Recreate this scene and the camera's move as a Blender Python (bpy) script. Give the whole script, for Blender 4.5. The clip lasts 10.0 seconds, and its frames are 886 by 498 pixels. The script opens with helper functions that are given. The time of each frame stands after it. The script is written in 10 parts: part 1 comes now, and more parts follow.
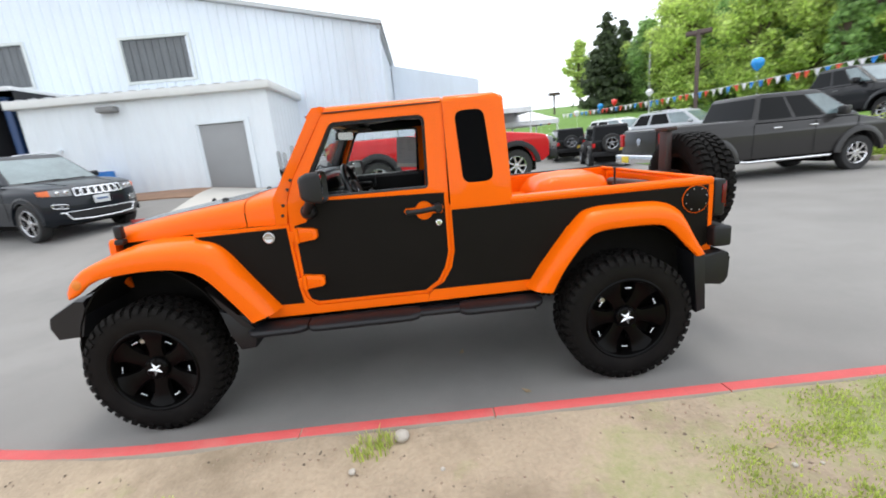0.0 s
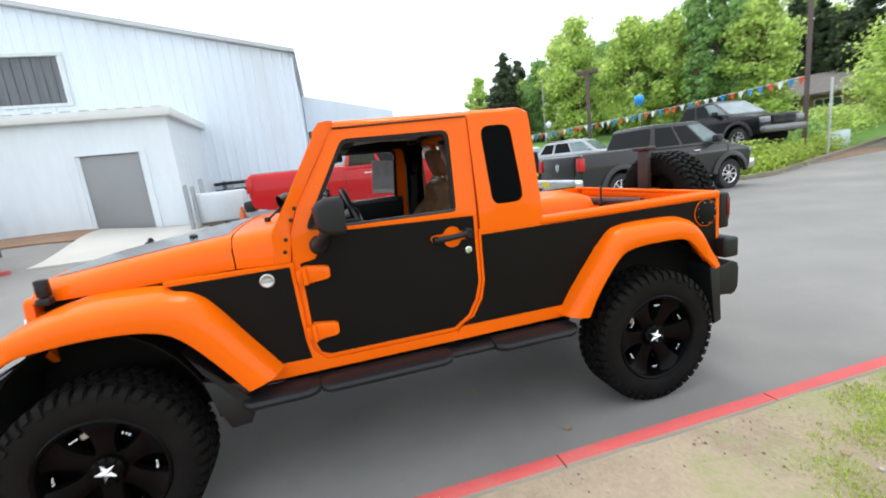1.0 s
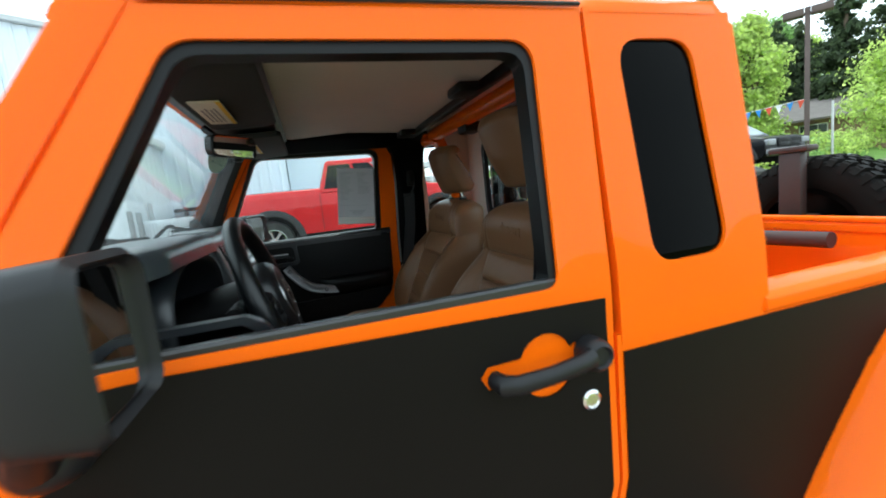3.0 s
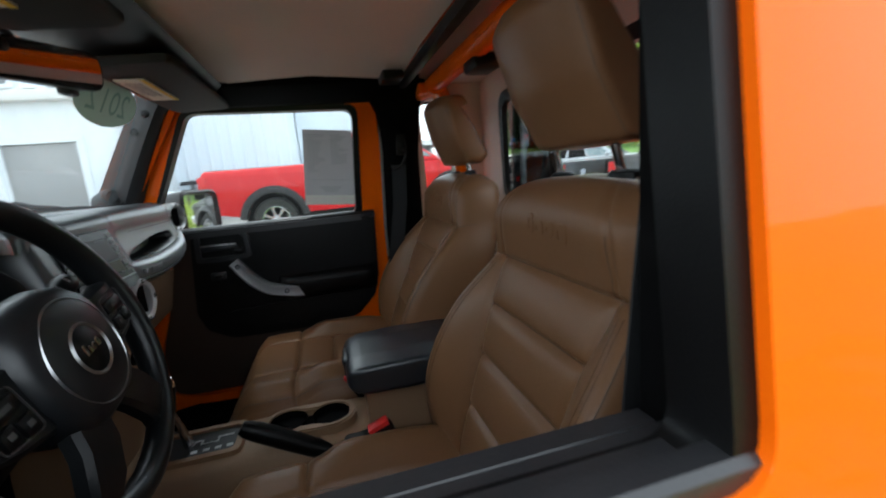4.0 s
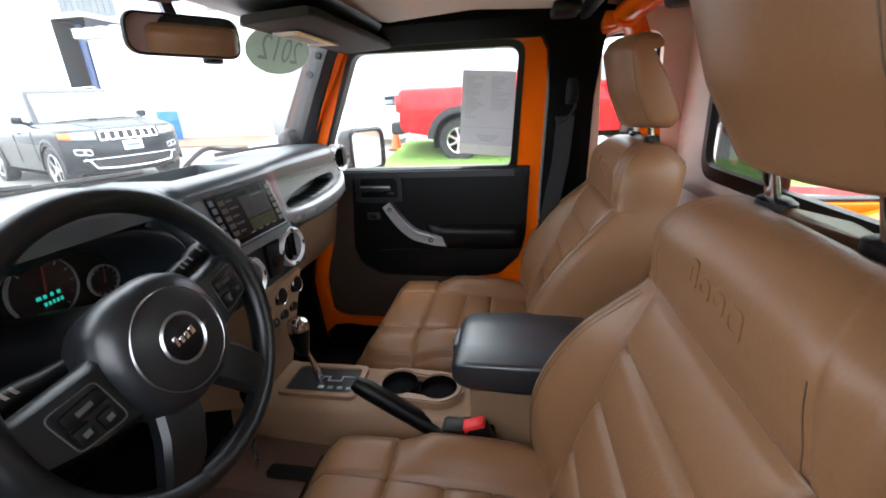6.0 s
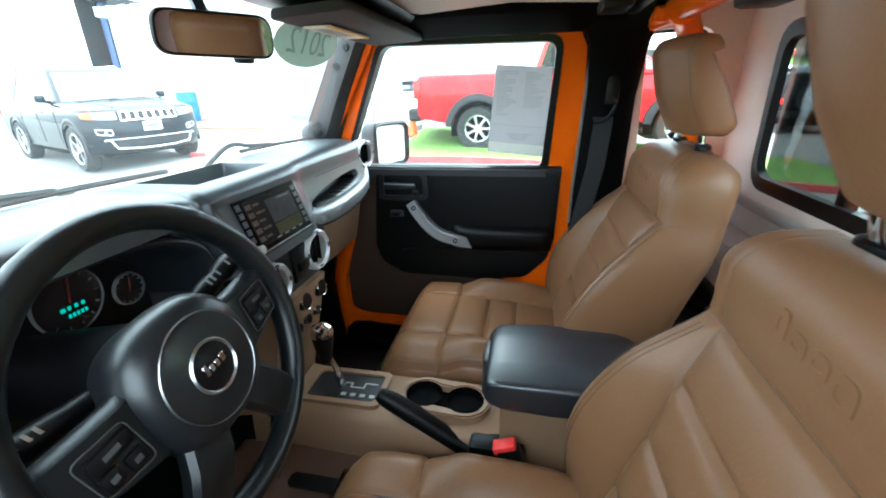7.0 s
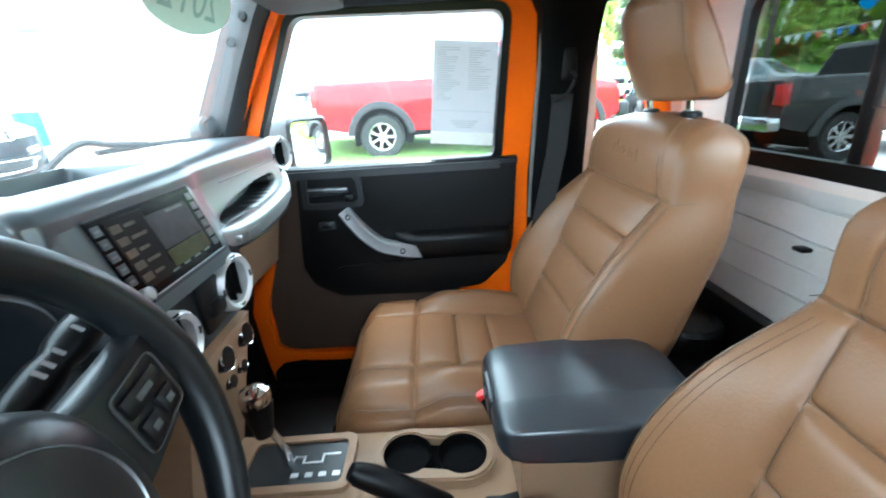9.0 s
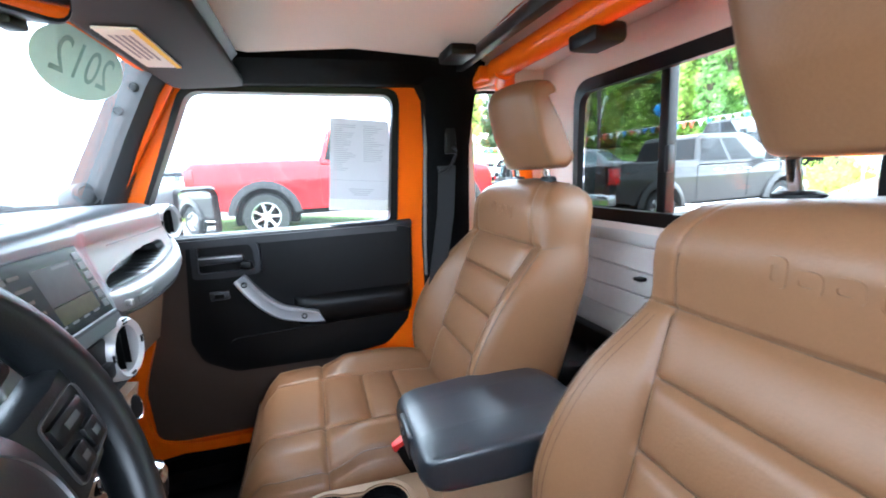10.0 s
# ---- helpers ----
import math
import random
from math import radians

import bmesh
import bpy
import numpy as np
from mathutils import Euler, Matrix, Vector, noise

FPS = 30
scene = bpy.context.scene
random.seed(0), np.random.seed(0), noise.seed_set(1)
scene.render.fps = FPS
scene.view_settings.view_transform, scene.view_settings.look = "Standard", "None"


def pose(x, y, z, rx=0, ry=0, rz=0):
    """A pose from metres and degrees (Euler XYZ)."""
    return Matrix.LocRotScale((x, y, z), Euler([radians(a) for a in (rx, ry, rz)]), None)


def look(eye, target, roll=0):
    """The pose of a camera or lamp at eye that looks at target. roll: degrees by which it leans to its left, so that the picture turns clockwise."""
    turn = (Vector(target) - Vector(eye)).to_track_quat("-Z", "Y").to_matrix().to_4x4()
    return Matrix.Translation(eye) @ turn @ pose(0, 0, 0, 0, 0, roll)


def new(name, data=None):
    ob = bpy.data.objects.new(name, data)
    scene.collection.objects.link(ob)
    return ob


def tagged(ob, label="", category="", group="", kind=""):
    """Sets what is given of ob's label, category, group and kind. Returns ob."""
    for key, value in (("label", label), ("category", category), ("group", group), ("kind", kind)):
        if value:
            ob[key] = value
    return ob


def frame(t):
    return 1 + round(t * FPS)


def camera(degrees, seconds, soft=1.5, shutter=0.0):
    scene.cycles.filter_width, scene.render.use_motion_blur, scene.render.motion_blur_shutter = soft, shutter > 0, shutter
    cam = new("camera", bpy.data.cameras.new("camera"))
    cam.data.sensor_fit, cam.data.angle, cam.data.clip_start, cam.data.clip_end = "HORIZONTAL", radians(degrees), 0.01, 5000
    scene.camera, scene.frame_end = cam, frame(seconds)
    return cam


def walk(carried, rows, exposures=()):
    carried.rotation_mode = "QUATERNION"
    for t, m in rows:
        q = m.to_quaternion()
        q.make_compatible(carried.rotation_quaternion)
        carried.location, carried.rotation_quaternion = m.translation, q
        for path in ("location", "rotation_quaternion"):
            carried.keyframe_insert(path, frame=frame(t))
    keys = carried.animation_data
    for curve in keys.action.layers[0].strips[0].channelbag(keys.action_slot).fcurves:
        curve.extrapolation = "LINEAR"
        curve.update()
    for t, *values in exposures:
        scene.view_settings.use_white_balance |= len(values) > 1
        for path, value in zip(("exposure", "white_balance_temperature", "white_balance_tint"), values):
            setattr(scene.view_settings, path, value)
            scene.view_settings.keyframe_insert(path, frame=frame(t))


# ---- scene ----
cam = camera(93.3, 10.0, soft=1.8, shutter=0.35)
# seconds, eye, target, roll
PATH = [
    (0, (1.742, -3.297, 1.58), (1.807, -1.355, 1.104), -5.4),
    (0.5, (1.368, -3.165, 1.59), (1.701, -1.246, 1.14), -4.7),
    (1, (1.128, -2.902, 1.581), (1.623, -1.002, 1.201), -6.4),
    (1.5, (1.06, -2.523, 1.548), (1.733, -0.659, 1.28), -6.0),
    (2, (1.122, -2.121, 1.514), (1.803, -0.254, 1.295), -6.8),
    (2.5, (1.281, -1.733, 1.518), (1.866, 0.16, 1.243), -6.3),
    (2.7, (1.326, -1.601, 1.526), (1.896, 0.297, 1.262), -6.4),
    (3.8, (1.552, -0.976, 1.532), (2.174, 0.899, 1.217), -5.8),
    (4, (1.596, -0.914, 1.502), (2.099, 0.988, 1.144), -5.2),
    (4.5, (1.666, -0.804, 1.49), (1.856, 1.094, 0.929), -5.0),
    (5, (1.699, -0.776, 1.517), (1.621, 1.111, 0.86), -4.2),
    (5.5, (1.718, -0.765, 1.558), (1.444, 1.106, 0.906), -4.0),
    (6.8, (1.693, -0.723, 1.633), (1.314, 1.116, 0.946), -1.9),
    (7, (1.663, -0.706, 1.633), (1.274, 1.122, 0.921), -1.7),
    (7.5, (1.603, -0.652, 1.623), (1.225, 1.159, 0.861), -1.3),
    (8, (1.57, -0.588, 1.612), (1.203, 1.225, 0.852), -2.5),
    (8.5, (1.544, -0.53, 1.584), (1.286, 1.297, 0.813), -3.3),
    (9, (1.515, -0.507, 1.557), (1.545, 1.372, 0.873), -3.5),
    (9.5, (1.5, -0.534, 1.543), (1.824, 1.379, 1.059), -3.9),
    (10, (1.472, -0.586, 1.525), (2.041, 1.298, 1.166), -3.0),
]
EXPOSURES = [(0, 0.26, 6350, 9), (2.0, 0.44, 5980, -1), (2.7, 0.56, 5850, -5), (3.8, 0.66, 6050, 1), (4.5, 1.68, 6200, 11), (5.5, 2.2, 6450, 14), (7.0, 2.60, 5600, -5), (8.0, 2.94, 5380, -13), (8.5, 3.13, 5380, -10), (9.5, 3.36, 5350, 1), (10, 3.27, 5450, 6)]
walk(cam, [(t, look(eye, target, roll)) for t, eye, target, roll in PATH], EXPOSURES)

# ---- overcast daylight ----
world = bpy.data.worlds.new("sky")
scene.world = world
world.use_nodes = True
wn, wl = world.node_tree.nodes, world.node_tree.links
wn.clear()
sky = wn.new("ShaderNodeTexSky")
sky.sky_type = 'NISHITA'
sky.sun_disc = False
sky.sun_elevation, sky.sun_rotation = radians(72), radians(18)
sky.dust_density, sky.air_density, sky.ozone_density = 5.0, 1.0, 1.0
# a veil of cloud over the blue
veil = wn.new("ShaderNodeMix")
veil.data_type = 'RGBA'
veil.inputs[0].default_value = 0.86
cloud = wn.new("ShaderNodeTexNoise")
cloud.inputs["Scale"].default_value = 2.2
cloud.inputs["Detail"].default_value = 5.0
cramp = wn.new("ShaderNodeValToRGB")
cramp.color_ramp.elements[0].color = (9.0, 9.5, 10.3, 1)
cramp.color_ramp.elements[1].color = (12.7, 13.0, 13.5, 1)
cramp.color_ramp.elements[0].position, cramp.color_ramp.elements[1].position = 0.35, 0.65
bg = wn.new("ShaderNodeBackground")
bg.inputs["Strength"].default_value = 0.14
wout = wn.new("ShaderNodeOutputWorld")
wl.new(cloud.outputs["Fac"], cramp.inputs["Fac"])
wl.new(sky.outputs["Color"], veil.inputs["A"])
wl.new(cramp.outputs["Color"], veil.inputs["B"])
wl.new(veil.outputs["Result"], bg.inputs["Color"])
wl.new(bg.outputs["Background"], wout.inputs["Surface"])

sun = new("sun", bpy.data.lights.new("sun", 'SUN'))
sun.data.energy, sun.data.angle, sun.data.color = 0.9, radians(20), (1.0, 0.96, 0.9)
sun.matrix_basis = look((2, 6, 20), (0, 0, 0))


# ---- materials ----
def surface(name, col, rough=0.5, metal=0.0, coat=0.0, var=0.12, scale=3.0, fine=60.0, bump=0.0, dirt=None, dirt_amt=0.0,
            spec=0.5, emit=None, emit_strength=0.0, rvar=0.1, stretch=(1, 1, 1)):
    m = bpy.data.materials.new(name)
    m.use_nodes = True
    n, l = m.node_tree.nodes, m.node_tree.links
    b = n["Principled BSDF"]
    b.inputs["Metallic"].default_value = metal
    b.inputs["Coat Weight"].default_value = coat
    b.inputs["Coat Roughness"].default_value = 0.04
    b.inputs["Specular IOR Level"].default_value = spec
    tc = n.new("ShaderNodeTexCoord")
    mp = n.new("ShaderNodeMapping")
    mp.inputs["Scale"].default_value = stretch
    l.new(tc.outputs["Object"], mp.inputs["Vector"])
    big, small = n.new("ShaderNodeTexNoise"), n.new("ShaderNodeTexNoise")
    big.inputs["Scale"].default_value, big.inputs["Detail"].default_value = scale, 4
    small.inputs["Scale"].default_value, small.inputs["Detail"].default_value = fine, 3
    l.new(mp.outputs["Vector"], big.inputs["Vector"])
    l.new(mp.outputs["Vector"], small.inputs["Vector"])
    add = n.new("ShaderNodeMath")
    add.operation = 'MULTIPLY_ADD'
    add.inputs[1].default_value = 0.6
    l.new(big.outputs["Fac"], add.inputs[0])
    sc = n.new("ShaderNodeMath")
    sc.operation = 'MULTIPLY'
    sc.inputs[1].default_value = 0.4
    l.new(small.outputs["Fac"], sc.inputs[0])
    l.new(sc.outputs[0], add.inputs[2])
    ramp = n.new("ShaderNodeValToRGB")
    ramp.color_ramp.elements[0].position, ramp.color_ramp.elements[1].position = 0.3, 0.7
    ramp.color_ramp.elements[0].color = (*[c * (1 - var) for c in col], 1)
    ramp.color_ramp.elements[1].color = (*[min(1, c * (1 + var)) for c in col], 1)
    l.new(add.outputs[0], ramp.inputs["Fac"])
    out = ramp.outputs["Color"]
    if dirt:
        dn = n.new("ShaderNodeTexNoise")
        dn.inputs["Scale"].default_value, dn.inputs["Detail"].default_value = scale * 0.7 + 0.3, 8
        dn.inputs["Roughness"].default_value = 0.65
        l.new(mp.outputs["Vector"], dn.inputs["Vector"])
        dr = n.new("ShaderNodeValToRGB")
        dr.color_ramp.elements[0].position, dr.color_ramp.elements[1].position = 0.5, 0.72
        dr.color_ramp.elements[0].color = (0, 0, 0, 1)
        dr.color_ramp.elements[1].color = (dirt_amt,) * 3 + (1,)
        l.new(dn.outputs["Fac"], dr.inputs["Fac"])
        mix = n.new("ShaderNodeMix")
        mix.data_type = 'RGBA'
        l.new(dr.outputs["Color"], mix.inputs[0])
        l.new(out, mix.inputs["A"])
        mix.inputs["B"].default_value = (*dirt, 1)
        out = mix.outputs["Result"]
    l.new(out, b.inputs["Base Color"])
    rr = n.new("ShaderNodeMapRange")
    rr.inputs["To Min"].default_value = max(0.0, rough - rvar * rough)
    rr.inputs["To Max"].default_value = min(1.0, rough + rvar * rough)
    l.new(add.outputs[0], rr.inputs["Value"])
    l.new(rr.outputs["Result"], b.inputs["Roughness"])
    if bump:
        bp = n.new("ShaderNodeBump")
        bp.inputs["Strength"].default_value = bump
        bp.inputs["Distance"].default_value = min(0.01, 0.5 / fine)
        l.new(small.outputs["Fac"], bp.inputs["Height"])
        l.new(bp.outputs["Normal"], b.inputs["Normal"])
    if emit:
        b.inputs["Emission Color"].default_value = (*emit, 1)
        b.inputs["Emission Strength"].default_value = emit_strength
    return m


def glass(name, tint=(0.95, 0.97, 0.96), rough=0.0, film=0.0, low=0.03):
    """Thin pane: clear with a reflecting face."""
    m = bpy.data.materials.new(name)
    m.use_nodes = True
    n, l = m.node_tree.nodes, m.node_tree.links
    n.clear()
    tr, gl, mx, lw, out = (n.new("ShaderNode" + k) for k in ("BsdfTransparent", "BsdfGlossy", "MixShader", "LayerWeight", "OutputMaterial"))
    tr.inputs["Color"].default_value = (*tint, 1)
    gl.inputs["Roughness"].default_value = rough
    pw, mr = n.new("ShaderNodeMath"), n.new("ShaderNodeMapRange")
    pw.operation = 'POWER'
    pw.inputs[1].default_value = 5.0
    mr.inputs["To Min"].default_value, mr.inputs["To Max"].default_value = low, 0.9
    l.new(lw.outputs["Facing"], pw.inputs[0])
    l.new(pw.outputs[0], mr.inputs["Value"])
    l.new(mr.outputs["Result"], mx.inputs[0])
    l.new(tr.outputs[0], mx.inputs[1])
    l.new(gl.outputs[0], mx.inputs[2])
    last = mx
    if film:
        # a translucent film that scatters light, standing in for glare on the pane
        tl, m2 = n.new("ShaderNodeBsdfTranslucent"), n.new("ShaderNodeMixShader")
        tl.inputs["Color"].default_value = (0.9, 0.95, 0.97, 1)
        m2.inputs[0].default_value = film
        l.new(mx.outputs[0], m2.inputs[1])
        l.new(tl.outputs[0], m2.inputs[2])
        last = m2
    l.new(last.outputs[0], out.inputs["Surface"])
    return m


def let_through(m, col, amount):
    """Paper and decals that pass the light behind them."""
    n, l = m.node_tree.nodes, m.node_tree.links
    out = n["Material Output"].inputs["Surface"]
    src = out.links[0].from_socket
    tl, mx = n.new("ShaderNodeBsdfTranslucent"), n.new("ShaderNodeMixShader")
    tl.inputs["Color"].default_value = (*col, 1)
    mx.inputs[0].default_value = amount
    l.new(src, mx.inputs[1])
    l.new(tl.outputs[0], mx.inputs[2])
    l.new(mx.outputs[0], out)
    return m


ORANGE = surface("orange_paint", (0.86, 0.133, 0.0008), 0.4, coat=0.32, var=0.03, scale=1.5, fine=300, rvar=0.15, spec=0.03)
VINYL = surface("black_vinyl", (0.0062, 0.0050, 0.0044), 0.5, var=0.15, scale=4, fine=500, bump=0.05, spec=0.11)
TRIM = surface("black_plastic", (0.009, 0.009, 0.0105), 0.46, spec=0.35, var=0.2, scale=6, fine=700, bump=0.12)
RUBBER = surface("tyre_rubber", (0.0062, 0.0055, 0.005), 0.75, spec=0.13, var=0.3, scale=9, fine=120, bump=0.2, dirt=(0.016, 0.014, 0.012), dirt_amt=0.35)
WHEELBLACK = surface("black_wheel_paint", (0.0022, 0.002, 0.002), 0.3, var=0.2, spec=0.09)
CHROME = surface("chrome", (0.75, 0.75, 0.76), 0.12, metal=1.0, var=0.04)
STEEL = surface("brushed_steel", (0.5, 0.5, 0.5), 0.35, metal=1.0, var=0.1, fine=200)
UNDER = surface("underbody", (0.006, 0.0055, 0.005), 0.9, spec=0.1, var=0.3, scale=5)
CLEAR = glass("clear_glass")
# film on these two panes imitates the glare that washes out the view
VEILED = glass("veiled_windscreen", film=0.0115)
HAZY = glass("hazy_door_glass", film=0.006)
# near-black tint carries the darkness of the cabin behind the pane
TINT = glass("dark_cabin_glass", (0.025, 0.023, 0.021), low=0.004)
LEATHER = surface("tan_leather", (0.190, 0.094, 0.044), 0.38, var=0.07, scale=5, fine=260, bump=0.16, spec=0.34)
TAN = surface("tan_plastic", (0.27, 0.166, 0.096), 0.5, var=0.06, scale=6, fine=500, bump=0.1)
DARKTAN = surface("dark_tan_plastic", (0.045, 0.027, 0.018), 0.6, var=0.08, scale=5, fine=300, bump=0.1)
DASHTOP = surface("slate_dash_plastic", (0.032, 0.040, 0.046), 0.33, spec=1.0, var=0.1, scale=8, fine=600, bump=0.05)
DASH = surface("black_dash_plastic", (0.010, 0.012, 0.0145), 0.34, spec=0.6, var=0.12, scale=8, fine=600, bump=0.12)
SOFTBLACK = surface("black_soft_trim", (0.0022, 0.0022, 0.0025), 0.40, spec=0.24, var=0.2, scale=10, fine=500, bump=0.2)
FABRICBLACK = surface("black_trim_cloth", (0.0014, 0.0014, 0.0016), 0.75, spec=0.08, var=0.25, scale=12, fine=500, bump=0.2)
CARPET = surface("black_carpet", (0.0025, 0.0025, 0.0025), 0.95, spec=0.1, var=0.4, scale=20, fine=400, bump=0.5)
LINER = surface("white_headliner", (0.71, 0.615, 0.555), 0.8, var=0.05, scale=4, fine=300, bump=0.15)
STRIP = surface("sill_rubber", (0.016, 0.016, 0.0175), 0.33, spec=0.6, var=0.2, scale=12, fine=300, bump=0.1)
GREYSTRIP = surface("lit_edge_strip", (0.13, 0.125, 0.12), 0.5, var=0.1)
SILVER = surface("silver_trim", (0.36, 0.365, 0.375), 0.38, metal=0.6, var=0.05, fine=200)
VENTRING = surface("pale_silver_ring", (0.62, 0.62, 0.63), 0.34, metal=0.45, var=0.05, fine=200)
GLOSSBLACK = surface("gloss_black_bezel", (0.004, 0.004, 0.005), 0.2, var=0.1, spec=0.14)
SCREENMAT = surface("screen_glass", (0.010, 0.008, 0.008), 0.2, var=0.3, scale=6, spec=0.12)
LCD = surface("teal_lcd", (0.0, 0.1, 0.08), 0.4, emit=(0.05, 0.8, 0.6), emit_strength=0.1)
RED = surface("red_plastic", (0.75, 0.03, 0.03), 0.35, var=0.05)
PAPER = let_through(surface("printed_paper", (0.46, 0.455, 0.46), 0.7, var=0.05, scale=12, fine=80), (0.52, 0.51, 0.52), 0.46)
PAPERINK = surface("paper_ink", (0.32, 0.32, 0.33), 0.7, var=0.1)
WHITELABEL = surface("white_label", (0.78, 0.77, 0.7), 0.6, var=0.05)
YELLOW = surface("yellow_label", (0.8, 0.55, 0.05), 0.6, var=0.05)
STICKER = let_through(surface("pale_green_sticker", (0.45, 0.52, 0.47), 0.5, var=0.06, scale=5), (0.45, 0.54, 0.47), 0.3)
STICKERINK = surface("sticker_ink", (0.2, 0.29, 0.26), 0.5)
ASPHALT = surface("asphalt", (0.225, 0.215, 0.202), 0.85, var=0.22, scale=0.5, fine=140, bump=0.35, dirt=(0.165, 0.16, 0.152), dirt_amt=0.5)
REDPAINT = surface("worn_red_kerb_paint", (0.5, 0.07, 0.068), 0.6, var=0.14, scale=5, fine=60, bump=0.2, dirt=(0.4, 0.2, 0.17), dirt_amt=0.35)
CONCRETE = surface("concrete", (0.24, 0.205, 0.16), 0.85, var=0.15, scale=3, fine=80, bump=0.3, dirt=(0.2, 0.18, 0.15), dirt_amt=0.5)
SOIL = surface("dry_soil", (0.35, 0.275, 0.195), 0.95, var=0.24, scale=2.2, fine=45, bump=0.7, dirt=(0.19, 0.145, 0.095), dirt_amt=0.85)
def grown_over(m):
    """Thin grass cover in patches, closing towards the rear end of the verge."""
    n, l = m.node_tree.nodes, m.node_tree.links
    b = n["Principled BSDF"]
    src = b.inputs["Base Color"].links[0].from_socket
    tc, sp, nz = n.new("ShaderNodeTexCoord"), n.new("ShaderNodeSeparateXYZ"), n.new("ShaderNodeTexNoise")
    l.new(tc.outputs["Object"], sp.inputs[0])
    l.new(tc.outputs["Object"], nz.inputs["Vector"])
    nz.inputs["Scale"].default_value, nz.inputs["Detail"].default_value, nz.inputs["Roughness"].default_value = 2.2, 9, 0.7
    along, mr, add, cut, mix = (n.new("ShaderNode" + k) for k in ("Math", "MapRange", "Math", "MapRange", "Mix"))
    along.operation = 'MULTIPLY_ADD'
    along.inputs[1].default_value = -0.9
    l.new(sp.outputs["Y"], along.inputs[0])
    l.new(sp.outputs["X"], along.inputs[2])
    l.new(along.outputs[0], mr.inputs["Value"])
    mr.inputs["From Min"].default_value, mr.inputs["From Max"].default_value = 3.0, 7.0
    mr.inputs["To Min"].default_value, mr.inputs["To Max"].default_value = -0.12, 0.30
    l.new(mr.outputs["Result"], add.inputs[0])
    l.new(nz.outputs["Fac"], add.inputs[1])
    l.new(add.outputs[0], cut.inputs["Value"])
    cut.inputs["From Min"].default_value, cut.inputs["From Max"].default_value = 0.5, 0.72
    cut.inputs["To Max"].default_value = 0.72
    mix.data_type = 'RGBA'
    l.new(cut.outputs["Result"], mix.inputs[0])
    l.new(src, mix.inputs["A"])
    mix.inputs["B"].default_value = (0.18, 0.235, 0.058, 1)
    l.new(mix.outputs["Result"], b.inputs["Base Color"])


grown_over(SOIL)
LAWN = surface("lawn", (0.13, 0.24, 0.04), 0.9, var=0.3, scale=3, fine=80, bump=0.6)
SIDING = surface("white_metal_siding", (0.70, 0.765, 0.85), 0.5, var=0.04, scale=0.6, fine=8, dirt=(0.55, 0.57, 0.6), dirt_amt=0.35, stretch=(1, 1, 0.15))
SIDING2 = surface("white_painted_siding", (0.71, 0.76, 0.80), 0.5, var=0.04, scale=0.8, fine=10, dirt=(0.6, 0.63, 0.65), dirt_amt=0.3, stretch=(1, 1, 0.2))
GREYDOOR = surface("grey_door_paint", (0.27, 0.275, 0.28), 0.45, var=0.05, scale=2)
SLATE = surface("weathered_grey_boards", (0.13, 0.14, 0.15), 0.7, var=0.3, scale=3, fine=25, stretch=(6, 1, 0.4))
# near-black: shade of the open bay as wall colour, also the black pipes
DARKIN = surface("gloom_and_pipe_black", (0.015, 0.016, 0.02), 0.9, var=0.3)


# ---- mesh helpers ----
def thing(name, label, category, group="", kind="", at=None):
    ob = new(name)
    ob.empty_display_size = 0.1
    if at is not None:
        ob.matrix_basis = at
    return tagged(ob, label, category, group, kind)


def finish(name, bm, mat, smooth=40):
    bmesh.ops.remove_doubles(bm, verts=bm.verts, dist=1e-5)
    bmesh.ops.recalc_face_normals(bm, faces=bm.faces)
    me = bpy.data.meshes.new(name)
    bm.to_mesh(me)
    bm.free()
    for mm in (mat if isinstance(mat, (list, tuple)) else (mat,)):
        me.materials.append(mm)
    me.polygons.foreach_set("use_smooth", [True] * len(me.polygons))
    me.set_sharp_from_angle(angle=radians(smooth))
    return me


def part(name, bm, mat, parent=None, label="", smooth=40):
    ob = new(name, finish(name, bm, mat, smooth))
    if parent is not None:
        ob.parent = parent
    return tagged(ob, label)


def fillet(pts, r, n=4):
    """A closed polygon with its corners rounded; r is one radius or a list."""
    out = []
    k = len(pts)
    for i, p in enumerate(pts):
        rad = r[i] if isinstance(r, (list, tuple)) else r
        p, a, b = Vector(p), Vector(pts[i - 1]), Vector(pts[(i + 1) % k])
        if rad <= 0:
            out.append(tuple(p))
            continue
        u, v = (a - p), (b - p)
        lu, lv = max(u.length, 1e-6), max(v.length, 1e-6)
        u, v = u / lu, v / lv
        ang = u.angle(v)
        if ang > 3.1:
            out.append(tuple(p))
            continue
        d = min(rad / math.tan(ang / 2), lu * 0.48, lv * 0.48)
        s, e = p + u * d, p + v * d
        for j in range(n + 1):
            w = j / n
            out.append(tuple(s * (1 - w) ** 2 + p * 2 * w * (1 - w) + e * w ** 2))
    return out


